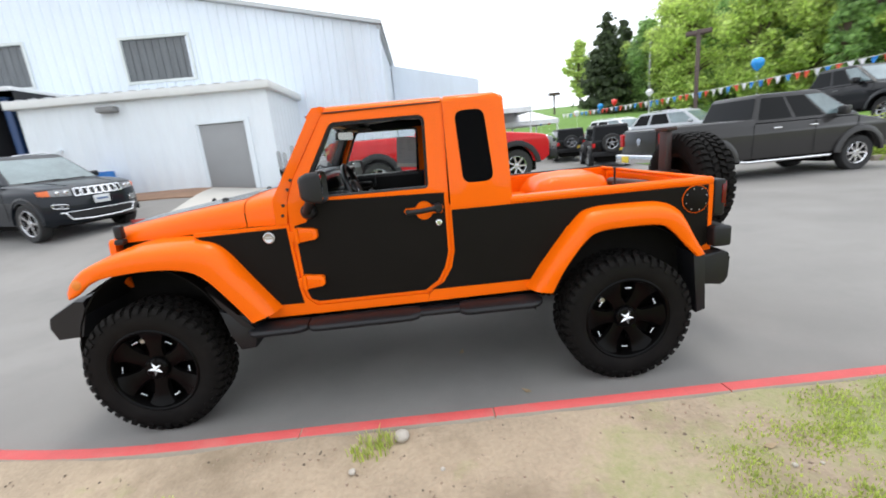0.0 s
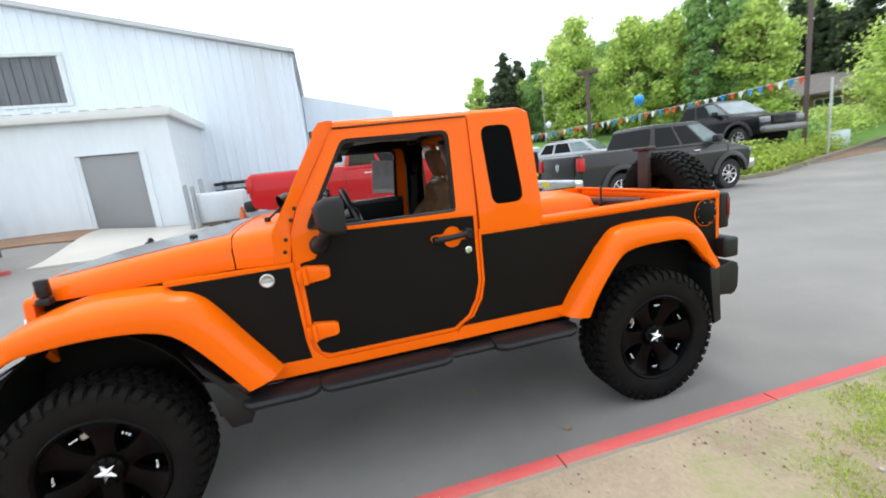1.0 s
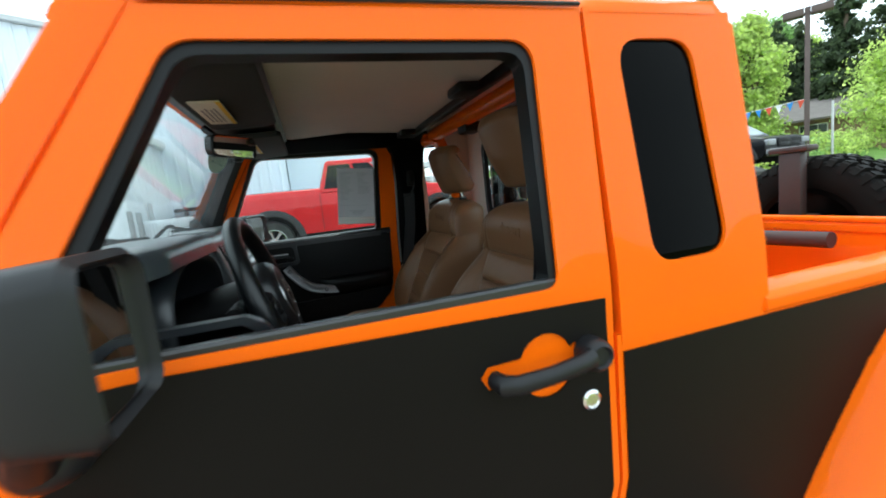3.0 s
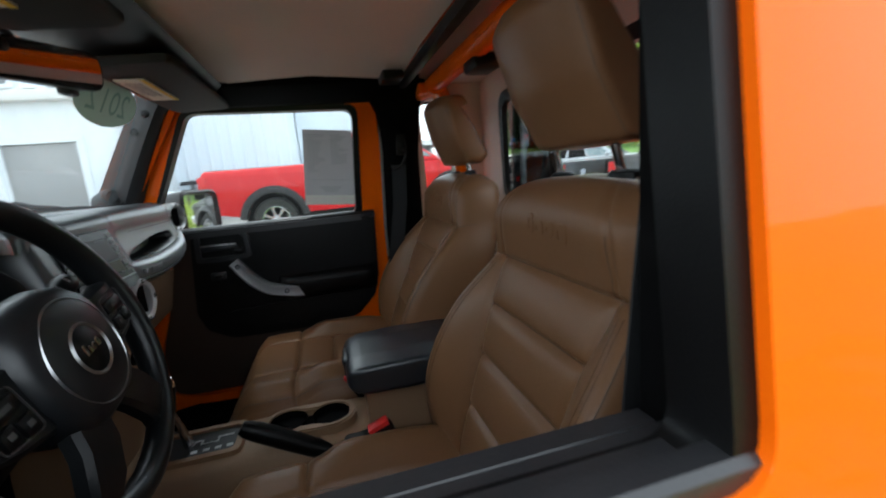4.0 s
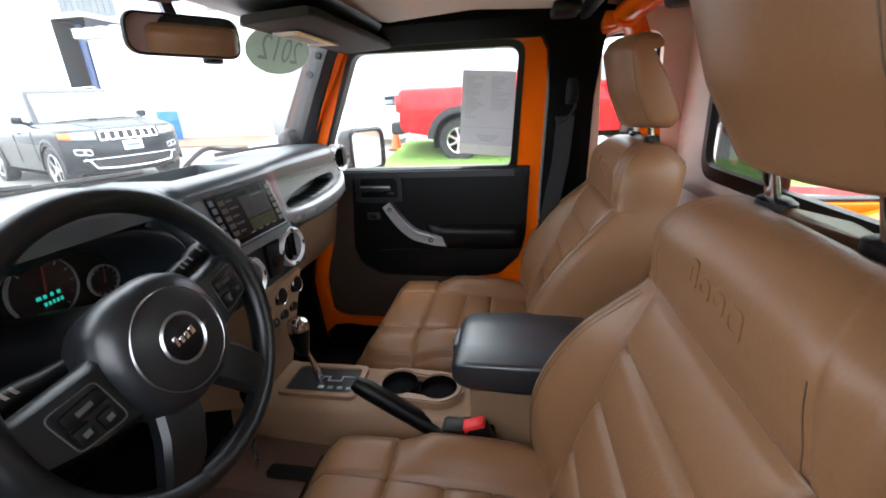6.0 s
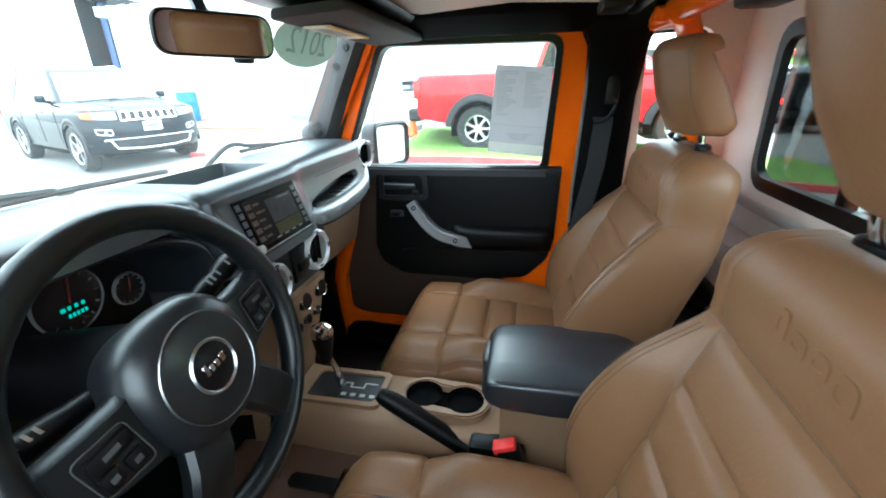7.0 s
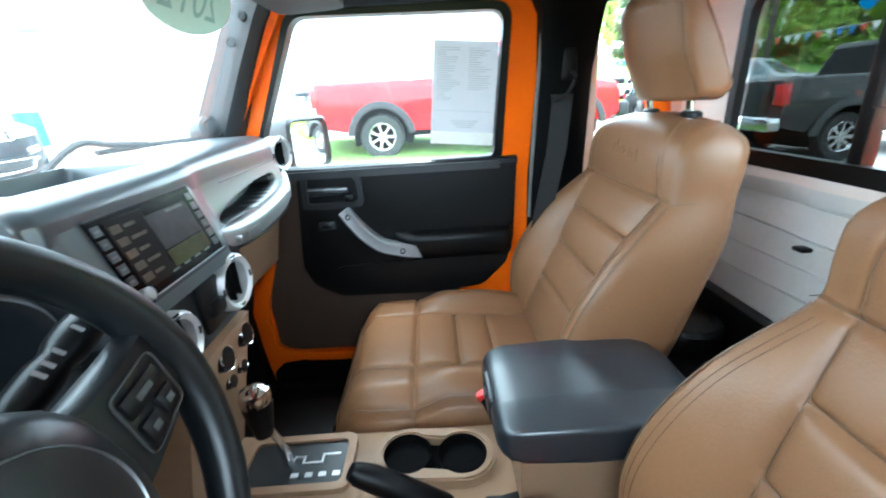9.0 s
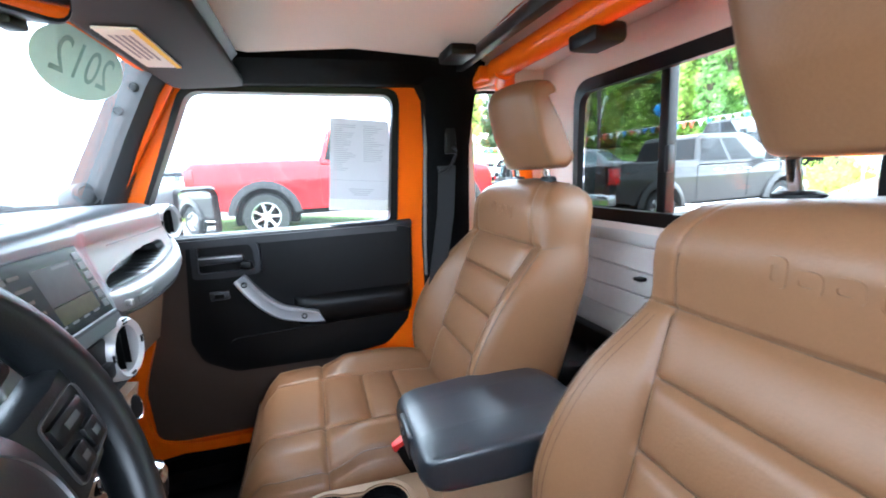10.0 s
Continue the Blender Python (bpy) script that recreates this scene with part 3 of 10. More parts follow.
def door(s):
    bm = bmesh.new()
    opening = WINDOW_FAR if s > 0 else [(1.0, 1.352), WINDOW[1], WINDOW[2], (1.775, 1.346)]
    plate(bm, DOOR if s < 0 else DOOR_FAR, [fillet(opening, [0.03, 0.06, 0.045, 0.03], 5)], 0.05, body_side(s, 0.004), (1.36, 1.5, 1.65, 1.78))
    d = part("door", bm, ORANGE, truck, "orange door with a matte black lower panel" if s < 0 else "orange door with black inner trim")
    # black seal round the window
    bm = bmesh.new()
    if s > 0:
        rim, gap = [(0.984, 1.362), (1.177, 1.783), (1.748, 1.776), (1.722, 1.362)], [(1.004, 1.385), (1.189, 1.766), (1.727, 1.757), (1.70, 1.385)]
    else:
        rim, gap = [(0.997, 1.354), (1.233, 1.779), (1.797, 1.779), (1.782, 1.350)], [(1.03, 1.355), (1.247, 1.753), (1.772, 1.753), (1.76, 1.351)]
    plate(bm, fillet(rim, [0.03, 0.06, 0.045, 0.03], 5), [fillet(gap, [0.02, 0.05, 0.035, 0.02], 5)], 0.045 if s > 0 else 0.04, body_side(s, -0.004), (1.36, 1.5, 1.65, 1.78))
    part("window_seal", bm, SOFTBLACK, d, "black rubber window seal")
    if s > 0:
        # raised glass
        bm = bmesh.new()
        plate(bm, fillet([(0.986, 1.36), (1.18, 1.78), (1.745, 1.773), (1.719, 1.36)], [0.03, 0.06, 0.045, 0.03], 5), [], 0.003, body_side(s, -0.0005), (1.36, 1.5, 1.65))
        pane = part("window_pane", bm, HAZY, d, "clear raised door glass")
        pane.visible_shadow = False
    # sill strips in ridges
    for y0, y1, z0, z1 in ((0.762, 0.786, 1.352, 1.366), (0.744, 0.756, 1.352, 1.372), (0.715, 0.738, 1.352, 1.374)) if s > 0 else ((0.768, 0.786, 1.335, 1.362), (0.748, 0.764, 1.33, 1.353), (0.728, 0.744, 1.32, 1.346), (0.705, 0.724, 1.31, 1.341)):
        bm = bmesh.new()
        prism(bm, [(s * y0, z0), (s * y1, z0), (s * y1, z1 - 0.004), (s * (y1 - 0.004), z1), (s * y0, z1)], "x", 1.02 if s < 0 else 0.99, 1.772 if s < 0 else 1.715)
        part("sill_strip", bm, STRIP, d)
    if s < 0:
        bm = bmesh.new()
        rr = [(1.03, 0.716), (0.985, 0.735), (0.963, 0.80), (0.957, 1.2), (1.03, 1.215), (1.11, 1.335), (1.862, 1.313), (1.857, 0.95), (1.83, 0.856), (1.78, 0.773), (1.695, 0.716)]
        hole = [(1.612 + 0.0, 1.222), (1.625, 1.239), (1.68, 1.24)] + [(1.735 + 0.052 * math.cos(a), 1.222 + 0.052 * math.sin(a)) for a in [math.pi * (0.88 - 0.76 * k / 8) for k in range(9)]] + \
               [(1.79, 1.246), (1.845, 1.245), (1.858 - 0.003, 1.225), (1.842, 1.193)] + [(1.735 + 0.052 * math.cos(a), 1.212 + 0.052 * math.sin(a)) for a in [-math.pi * (0.12 + 0.76 * k / 8) for k in range(9)]] + [(1.68, 1.2), (1.625, 1.198)]
        plate(bm, rr, [hole], 0.004, body_side(s, 0.0075))
        part("vinyl_panel", bm, VINYL, d, "matte black vinyl panel")
        # grab handle
        bm = bmesh.new()
        tube(bm, [(1.635, -0.80, 1.216), (1.64, -0.828, 1.216), (1.66, -0.838, 1.217), (1.72, -0.84, 1.22), (1.78, -0.838, 1.226), (1.80, -0.83, 1.228)], [0.014, 0.016, 0.014, 0.0135, 0.014, 0.016], 10, True, 1.15)
        h = part("door_handle", bm, TRIM, d)
        bm = bmesh.new()
        spin(bm, [(0.029, 0), (0.03, 0.02), (0.027, 0.036), (0.02, 0.042), (0.016, 0.036), (0, 0.035)], Matrix.Translation((1.818, -0.797, 1.226)) @ pose(0, 0, 0, 90), 22)
        part("push_button", bm, TRIM, h)
        bm = bmesh.new()
        spin(bm, [(0.019, 0), (0.019, 0.006), (0.014, 0.009), (0.012, 0.007), (0, 0.0075)], Matrix.Translation((1.817, -0.797, 1.135)) @ pose(0, 0, 0, 90), 20)
        part("lock", bm, CHROME, d, "round steel door lock in an orange ring")
    # hinges
    for z in (1.15, 0.858):
        bm = bmesh.new()
        out = 0.035
        pts = fillet([(0.965, z - 0.05), (0.968, z + 0.042), (1.07, z + 0.028), (1.088, z + 0.018), (1.088, z - 0.026), (1.072, z - 0.036)], 0.006, 3)
        prism(bm, pts, "y", s * 0.795, s * (0.795 + out), 0.006, 2)
        prism(bm, fillet([(0.985, z - 0.028), (0.987, z + 0.022), (1.06, z + 0.013), (1.06, z - 0.022)], 0.006, 2), "y", s * 0.825, s * (0.7985 + out), 0.003)
        tube(bm, [(0.972, s * 0.83, z - 0.05), (0.972, s * 0.83, z + 0.04)], 0.012, 10)
        prism(bm, fillet([(0.93, z - 0.04), (0.93, z + 0.02), (0.97, z + 0.03), (0.97, z - 0.045)], 0.008, 2), "y", s * 0.795, s * 0.82, 0.006)
        part("hinge", bm, ORANGE, d)
    # mirror
    bm = bmesh.new()
    def ring(k, x, z0, z1, y0, y1):
        if s < 0:
            y0, y1, x, z0, z1 = 0.915 + (y0 - 0.97) * 0.78, 0.915 + (y1 - 0.97) * 0.78, x - 0.008, z0 - 0.012, z1 - 0.012
        pts = fillet([(y0, z0), (y1, z0), (y1, z1), (y0, z1)], 0.035 if s > 0 else 0.028, 4)
        toe = 0.0 if s < 0 else 0.42
        out = []
        for p in pts:
            dx, dy = x + 0.03 * abs((p[0] - (y0 + y1) / 2) / (y1 - y0)) - 1.12, p[0] - 0.97
            out.append((1.12 + dx * math.cos(toe) + dy * math.sin(toe), s * (0.97 - dx * math.sin(toe) + dy * math.cos(toe)), p[1]))
        return out
    ring0 = ring
    ring = lambda *a: [(x - (0.07 if s > 0 else 0.0), y, z) for x, y, z in ring0(*a)]
    rings = [ring(0, 1.058, 1.395, 1.475, 0.925, 1.02), ring(0, 1.075, 1.37, 1.50, 0.90, 1.05), ring(0, 1.115, 1.352, 1.517, 0.875, 1.068), ring(0, 1.178, 1.345, 1.522, 0.868, 1.072),
             ring(0, 1.188, 1.352, 1.514, 0.876, 1.064), ring(0, 1.17, 1.358, 1.508, 0.882, 1.058)]
    loft(bm, rings)
    mir = part("wing_mirror", bm, TRIM, d, "black wing mirror on a stalk")
    bm = bmesh.new()
    loft(bm, [ring(0, 1.176, 1.36, 1.506, 0.884, 1.056), ring(0, 1.173, 1.36, 1.506, 0.884, 1.056)])
    part("mirror_glass", bm, surface("mirror", (0.85, 0.86, 0.86), 0.02, metal=1.0, var=0.0, rvar=0) if s < 0 else bpy.data.materials["mirror"], mir)
    bm = bmesh.new()
    tube(bm, [(1.06, s * 0.855, 1.285), (1.075, s * 0.88, 1.31), (1.10 - (0.03 if s > 0 else 0), s * (0.92 if s > 0 else 0.90), 1.345), (1.115 - (0.06 if s > 0 else 0), s * (0.94 if s > 0 else 0.91), 1.375)], [0.026, 0.024, 0.028, 0.03], 12)
    part("stalk", bm, TRIM, mir)
    bm = bmesh.new()
    spin(bm, [(0.046, 0), (0.046, 0.03), (0.036, 0.06), (0.02, 0.07), (0, 0.072)], Matrix.Translation((1.058, s * 0.792, 1.28)) @ pose(0, 0, 0, 90 if s < 0 else -90), 20)
    part("mirror_base", bm, TRIM, mir)
    return d


def jamb(s):
    loop = DOOR if s < 0 else DOOR_FAR
    cx = sum(p[0] for p in loop) / len(loop)
    grow = lambda k: [(x + (k if x > cx else -k), z + (k if z > 1.5 else (-k if z < 0.9 else 0.0))) for x, z in loop]
    bm = bmesh.new()
    plate(bm, grow(0.012), [grow(-0.02)], 0.012, body_side(s, -0.009), (1.36, 1.6, 1.78))
    part("door_jamb", bm, ORANGE, truck)


doors = {}
for s in (-1, 1):
    jamb(s)
    side(s)
    doors[s] = door(s)

# badge
bm = bmesh.new()
spin(bm, [(0.034, 0), (0.034, 0.005), (0.028, 0.008), (0.024, 0.005), (0, 0.006)], Matrix.Translation((0.795, -0.7935, 1.143)) @ pose(0, 0, 0, 90), 24)
box(bm, 0.775, 0.815, -0.803, -0.799, 1.138, 1.15, 0.001)
part("round_badge", bm, STEEL, truck, "round chrome badge")

# hood, cowl
def hood_ring(x, w, zs, zt, dome=0.02):
    pts = []
    half = [(w, zs), (w, zt - 0.075), (w - 0.012, zt - 0.04), (w - 0.045, zt - 0.012), (w - 0.10, zt), (w * 0.5, zt + dome * 0.8), (0.0, zt + dome)]
    return [(x, -y, z) for y, z in half] + [(x, y, z) for y, z in half[-2::-1]]
bm = bmesh.new()
loft(bm, [hood_ring(-0.275, 0.56, 1.165, 1.225), hood_ring(-0.255, 0.572, 1.165, 1.25), hood_ring(-0.2, 0.59, 1.168, 1.262), hood_ring(0.1, 0.635, 1.18, 1.305), hood_ring(0.4, 0.69, 1.198, 1.345), hood_ring(0.655, 0.735, 1.212, 1.372)], False)
hood = part("hood", bm, ORANGE, truck)
bm = bmesh.new()
rows = []
for x, hw, zt in ((-0.2, 0.59, 1.262), (0.1, 0.635, 1.305), (0.4, 0.69, 1.345), (0.63, 0.73, 1.3695)):
    half, edge = hw * 0.5, hw - 0.12
    rows.append([(x, y, (zt + 0.02 - 0.004 * abs(y) / half) if abs(y) <= half else zt + 0.016 * (hw - 0.1 - abs(y)) / (hw - 0.1 - half)) for y in (-edge, -half, -half / 2, 0, half / 2, half, edge)])
loft(bm, rows, False, False)
bmesh.ops.translate(bm, verts=bm.verts, vec=(0, 0, 0.003))
part("hood_decal", bm, surface("satin_black_vinyl", (0.16, 0.165, 0.17), 0.22, var=0.1, spec=0.8), hood, "satin black hood decal")
bm = bmesh.new()
loft(bm, [hood_ring(0.662, 0.736, 1.212, 1.372), hood_ring(0.76, 0.752, 1.212, 1.382), hood_ring(0.86, 0.775, 1.212, 1.386), hood_ring(0.90, 0.78, 1.212, 1.38)], False)
part("cowl", bm, ORANGE, truck)
for y in (-0.35, 0.25):
    bm = bmesh.new()
    tube(bm, smoothpath([(0.80, y - 0.08, 1.405), (0.86, y - 0.06, 1.452), (0.922, y - 0.02, 1.515), (0.926, y + 0.06, 1.508), (0.927, y + 0.16, 1.500)], 4), 0.006, 6)
    spin(bm, [(0.018, 0), (0.016, 0.03), (0, 0.034)], Matrix.Translation((0.80, y - 0.08, 1.39)), 10)
    wp = part("wiper", bm, TRIM, truck)
    bm = bmesh.new()
    tube(bm, [(0.926, y + 0.02, 1.498), (0.929, y + 0.2, 1.497), (0.925, y + 0.38, 1.491)], 0.0055, 6)
    part("blade", bm, TRIM, wp)
for x, y, h in ((0.42, 0.42, 0.02), (0.42, -0.42, 0.02), (-0.16, 0.62, 0.05)):
    bm = bmesh.new()
    spin(bm, [(0.02, 0), (0.022, h * 0.6), (0.012, h), (0, h)], Matrix.Translation((x, y, 1.36 if x > 0 else 1.26)), 12)
    part("hood_bumper", bm, TRIM, truck)
# grille
bm = bmesh.new()
slots = [fillet([(-0.30 + 0.09 * k - 0.022, 0.93), (-0.30 + 0.09 * k + 0.022, 0.93), (-0.30 + 0.09 * k + 0.022, 1.14), (-0.30 + 0.09 * k - 0.022, 1.14)], 0.02, 3) for k in range(7)]
plate(bm, fillet([(-0.48, 0.84), (0.48, 0.84), (0.59, 0.97), (0.565, 1.19), (-0.565, 1.19), (-0.59, 0.97)], 0.04, 4), [[(x + 0.03, z) for x, z in sl] for sl in slots], 0.04, lambda u, v, d: (-0.30 + d, u, v))
grille = part("grille", bm, ORANGE, truck)
for y in (-0.46, 0.46):
    bm = bmesh.new()
    spin(bm, [(0.09, 0), (0.09, 0.02), (0.08, 0.035), (0, 0.05)], Matrix.Translation((-0.298, y, 1.05)) @ pose(0, 0, 0, 0, -90, 0), 24)
    part("headlight", bm, CHROME, grille)
bm = bmesh.new()
box(bm, -0.25, 0.66, -0.52, 0.52, 0.75, 1.16)
part("engine_bay", bm, UNDER, truck)
# plain boxes below the floor, added to deepen the shade under the truck
bm = bmesh.new()
box(bm, 0.75, 2.35, -0.56, 0.56, 0.44, 0.62, 0.03)
part("shade_block", bm, UNDER, truck)
bm = bmesh.new()
box(bm, 2.5, 3.35, -0.42, 0.42, 0.47, 0.7, 0.04)
part("rear_shade_block", bm, UNDER, truck)
# inner floor pan and frame
bm = bmesh.new()
box(bm, 0.55, 3.45, -0.70, 0.70, 0.58, 0.63)
for y in (-0.42, 0.34):
    box(bm, -0.22, 3.45, y, y + 0.08, 0.50, 0.58)
part("chassis", bm, UNDER, truck)
# further low boxes that keep light from the ground underneath
for x0, x1, y0, y1, z0 in ((0.25, 1.5, -0.22, 0.28, 0.40), (1.45, 2.4, -0.36, 0.1, 0.38), (1.5, 2.5, 0.12, 0.6, 0.42), (3.1, 3.45, -0.55, 0.55, 0.5)):
    bm = bmesh.new()
    box(bm, x0, x1, y0, y1, z0, 0.585, 0.04, 3)
    part("shade_block", bm, UNDER, truck)
for x in (0.0, 2.946):
    bm = bmesh.new()
    tube(bm, [(x, -0.7, 0.42), (x, 0.7, 0.42)], 0.045, 12)
    bmesh.ops.create_uvsphere(bm, u_segments=12, v_segments=8, radius=0.13, matrix=Matrix.Translation((x, 0.1, 0.42)))
    part("axle", bm, UNDER, truck)
# front bumper
bm = bmesh.new()
rings = []
for y in (-0.80, -0.77, -0.55, 0.55, 0.77, 0.80):
    e = 0.012 if abs(y) > 0.78 else 0.0
    f = -0.02 if abs(y) > 0.7 else 0.0
    rings.append([(-0.57 + e + f, y, 0.63 + e), (-0.60 + e + f, y, 0.72), (-0.57 + f, y, 0.795 - e), (-0.42, y, 0.885 - e), (-0.37, y, 0.88 - e), (-0.375, y, 0.80), (-0.43, y, 0.635 + e)])
loft(bm, rings)
part("front_bumper", bm, TRIM, truck, "black plastic front bumper")
# rear bumper, tail lights, tailgate
bm = bmesh.new()
prism(bm, fillet([(3.41, 0.585), (3.42, 0.775), (3.58, 0.79), (3.605, 0.76), (3.60, 0.62), (3.57, 0.57)], 0.02, 3), "y", -0.87, 0.87, 0.02, 3)
part("rear_bumper", bm, TRIM, truck, "black plastic rear bumper")
for s in (-1, 1):
    bm = bmesh.new()
    box(bm, 3.505, 3.62, min(s * 0.62, s * 0.86), max(s * 0.62, s * 0.86), 0.815, 0.945, 0.018, 3)
    part("bumper_block", bm, TRIM, truck)
    bm = bmesh.new()
    box(bm, 3.535, 3.605, min(s * 0.66, s * 0.80), max(s * 0.66, s * 0.80), 1.0, 1.23, 0.015, 3)
    tl = part("tail_light", bm, TRIM, truck, "square tail light in a black housing")
    bm = bmesh.new()
    box(bm, 3.60, 3.618, min(s * 0.67, s * 0.79), max(s * 0.67, s * 0.79), 1.05, 1.215, 0.008)
    box(bm, 3.578, 3.602, min(s * 0.795, s * 0.806), max(s * 0.795, s * 0.806), 1.08, 1.2, 0.004)
    part("lens", bm, surface("red_lens", (0.12, 0.004, 0.004), 0.15, var=0.1) if s < 0 else bpy.data.materials["red_lens"], tl, "dark red lens")
bm = bmesh.new()
box(bm, 3.485, 3.535, -0.655, 0.655, 0.76, 1.225, 0.01)
part("tailgate", bm, ORANGE, truck)
bm = bmesh.new()
box(bm, 3.48, 3.53, -0.79, 0.79, 1.225, 1.248, 0.008)
part("bed_rail", bm, ORANGE, truck)
# bed floor and front wall
bm = bmesh.new()
box(bm, 2.27, 3.49, -0.70, 0.70, 0.76, 0.80)
floor_bed = part("bed_floor", bm, ORANGE, truck)
for k in range(12):
    bm = bmesh.new()
    box(bm, 2.29, 3.47, -0.62 + 0.11 * k, -0.58 + 0.11 * k, 0.799, 0.81, 0.004)
    part("floor_rib", bm, ORANGE, floor_bed)
# padded bar across the bed before the tailgate, wheel-housing cover, tie-down rod
bm = bmesh.new()
tube(bm, [(3.395, 0.36, 1.145), (3.40, 0.0, 1.155), (3.40, -0.26, 1.163)], 0.034, 14)
part("padded_bar", bm, surface("brown_pad", (0.05, 0.025, 0.022), 0.7, var=0.15, fine=300), truck, "dark brown padded bar")
bm = bmesh.new()
rings = []
for k in range(13):
    y = 0.17 + 0.52 * k / 12
    e = 1 - (1 - min(1.0, (y - 0.17) / 0.12)) ** 2
    top = 1.12 + 0.125 * e + 0.012 * math.sin(14 * y)
    rings.append([(2.62, y, 0.80), (2.66, y, top - 0.12), (2.74, y, top - 0.03), (2.86, y, top), (3.02, y, top - 0.012 * math.sin(9 * y)), (3.20, y, top + 0.004), (3.29, y, top - 0.025), (3.33, y, top - 0.10), (3.34, y, 0.80)])
loft(bm, rings)
part("housing_cover", bm, ORANGE, truck, "rounded orange cover in the bed corner", 70)
bm = bmesh.new()
tube(bm, [(3.34, 0.15, 0.80), (3.34, 0.15, 1.275)], 0.0085, 8)
box(bm, 3.32, 3.36, 0.135, 0.165, 1.10, 1.15, 0.004)
spin(bm, [(0.014, 0), (0.014, 0.012), (0, 0.014)], Matrix.Translation((3.34, 0.15, 1.27)), 10)
part("tie_down", bm, TRIM, truck)
bm = bmesh.new()
plate(bm, fillet([(-0.56, 0.90), (0.60, 0.90), (0.60, 1.215), (-0.50, 1.215), (-0.56, 1.16)], 0.02, 3), [fillet([(-0.53, 0.93), (0.57, 0.93), (0.57, 1.19), (-0.47, 1.19), (-0.53, 1.135)], 0.02, 3)], 0.014, lambda u, v, d: (3.473 + d, u, v))
part("tailgate_rib", bm, ORANGE, truck)
bm = bmesh.new()
box(bm, 2.30, 3.47, 0.715, 0.765, 1.249, 1.259, 0.003)
part("rail_strip", bm, TRIM, truck, "black strip along the bed rail")

# windscreen frame header and glass
bm = bmesh.new()
prism(bm, fillet([(1.095, 1.80), (1.145, 1.86), (1.205, 1.866), (1.215, 1.845), (1.16, 1.80)], 0.01, 2), "y", -0.72, 0.72)
part("windscreen_header", bm, ORANGE, truck)
bm = bmesh.new()
loft(bm, [[(0.885, -0.71, 1.372), (1.115, -0.665, 1.815), (1.12, -0.665, 1.812), (0.89, -0.71, 1.37)], [(0.885, 0.71, 1.372), (1.115, 0.665, 1.815), (1.12, 0.665, 1.812), (0.89, 0.71, 1.37)]])
wsc = part("windscreen", bm, VEILED, truck, "clear windscreen")
wsc.visible_shadow = False

# hard top: roof shell with white lining
def roof_ring(x, drop, w):
    half = [(w, 1.822), (w - 0.004, 1.842 - drop), (w - 0.025, 1.858 - drop), (w - 0.08, 1.868 - drop), (w * 0.55, 1.878 - drop), (0, 1.882 - drop)]
    return [(x, -y, z) for y, z in half] + [(x, y, z) for y, z in half[-2::-1]]
def roof(x0, x1, rear):
    bm = bmesh.new()
    st = [(x0, 0.012, 0.728), (x0 + 0.02, 0.0, 0.732), ((x0 + x1) / 2, 0.0, 0.732)]
    st += [(x1 - 0.05, 0.0, 0.732), (x1 - 0.015, 0.012, 0.725), (x1, 0.035, 0.715)] if rear else [(x1 - 0.004, 0.0, 0.732), (x1, 0.003, 0.73)]
    loft(bm, [roof_ring(*a) for a in st], False)
    return part("roof_panel", bm, ORANGE, truck)
roof(1.205, 1.897, False)
roof(1.9, 2.262, True)
for s in (-1, 1):
    bm = bmesh.new()
    tube(bm, [(1.205, s * 0.737, 1.826), (1.89, s * 0.737, 1.832)], 0.004, 6)
    part("roof_gutter", bm, TRIM, truck)
# rear cab wall with the sliding window
RW = fillet([(-0.60, 1.36), (0.585, 1.36), (0.56, 1.77), (-0.57, 1.77)], 0.06, 5)
bm = bmesh.new()
plate(bm, [(-0.775, 1.225), (0.775, 1.225), (0.725, 1.83), (0.68, 1.848), (-0.68, 1.848), (-0.725, 1.83)], [RW], 0.022, lambda u, v, d: (2.275 - d - 0.03 * (v - 1.225), u, v))
part("cab_rear_wall", bm, ORANGE, truck)

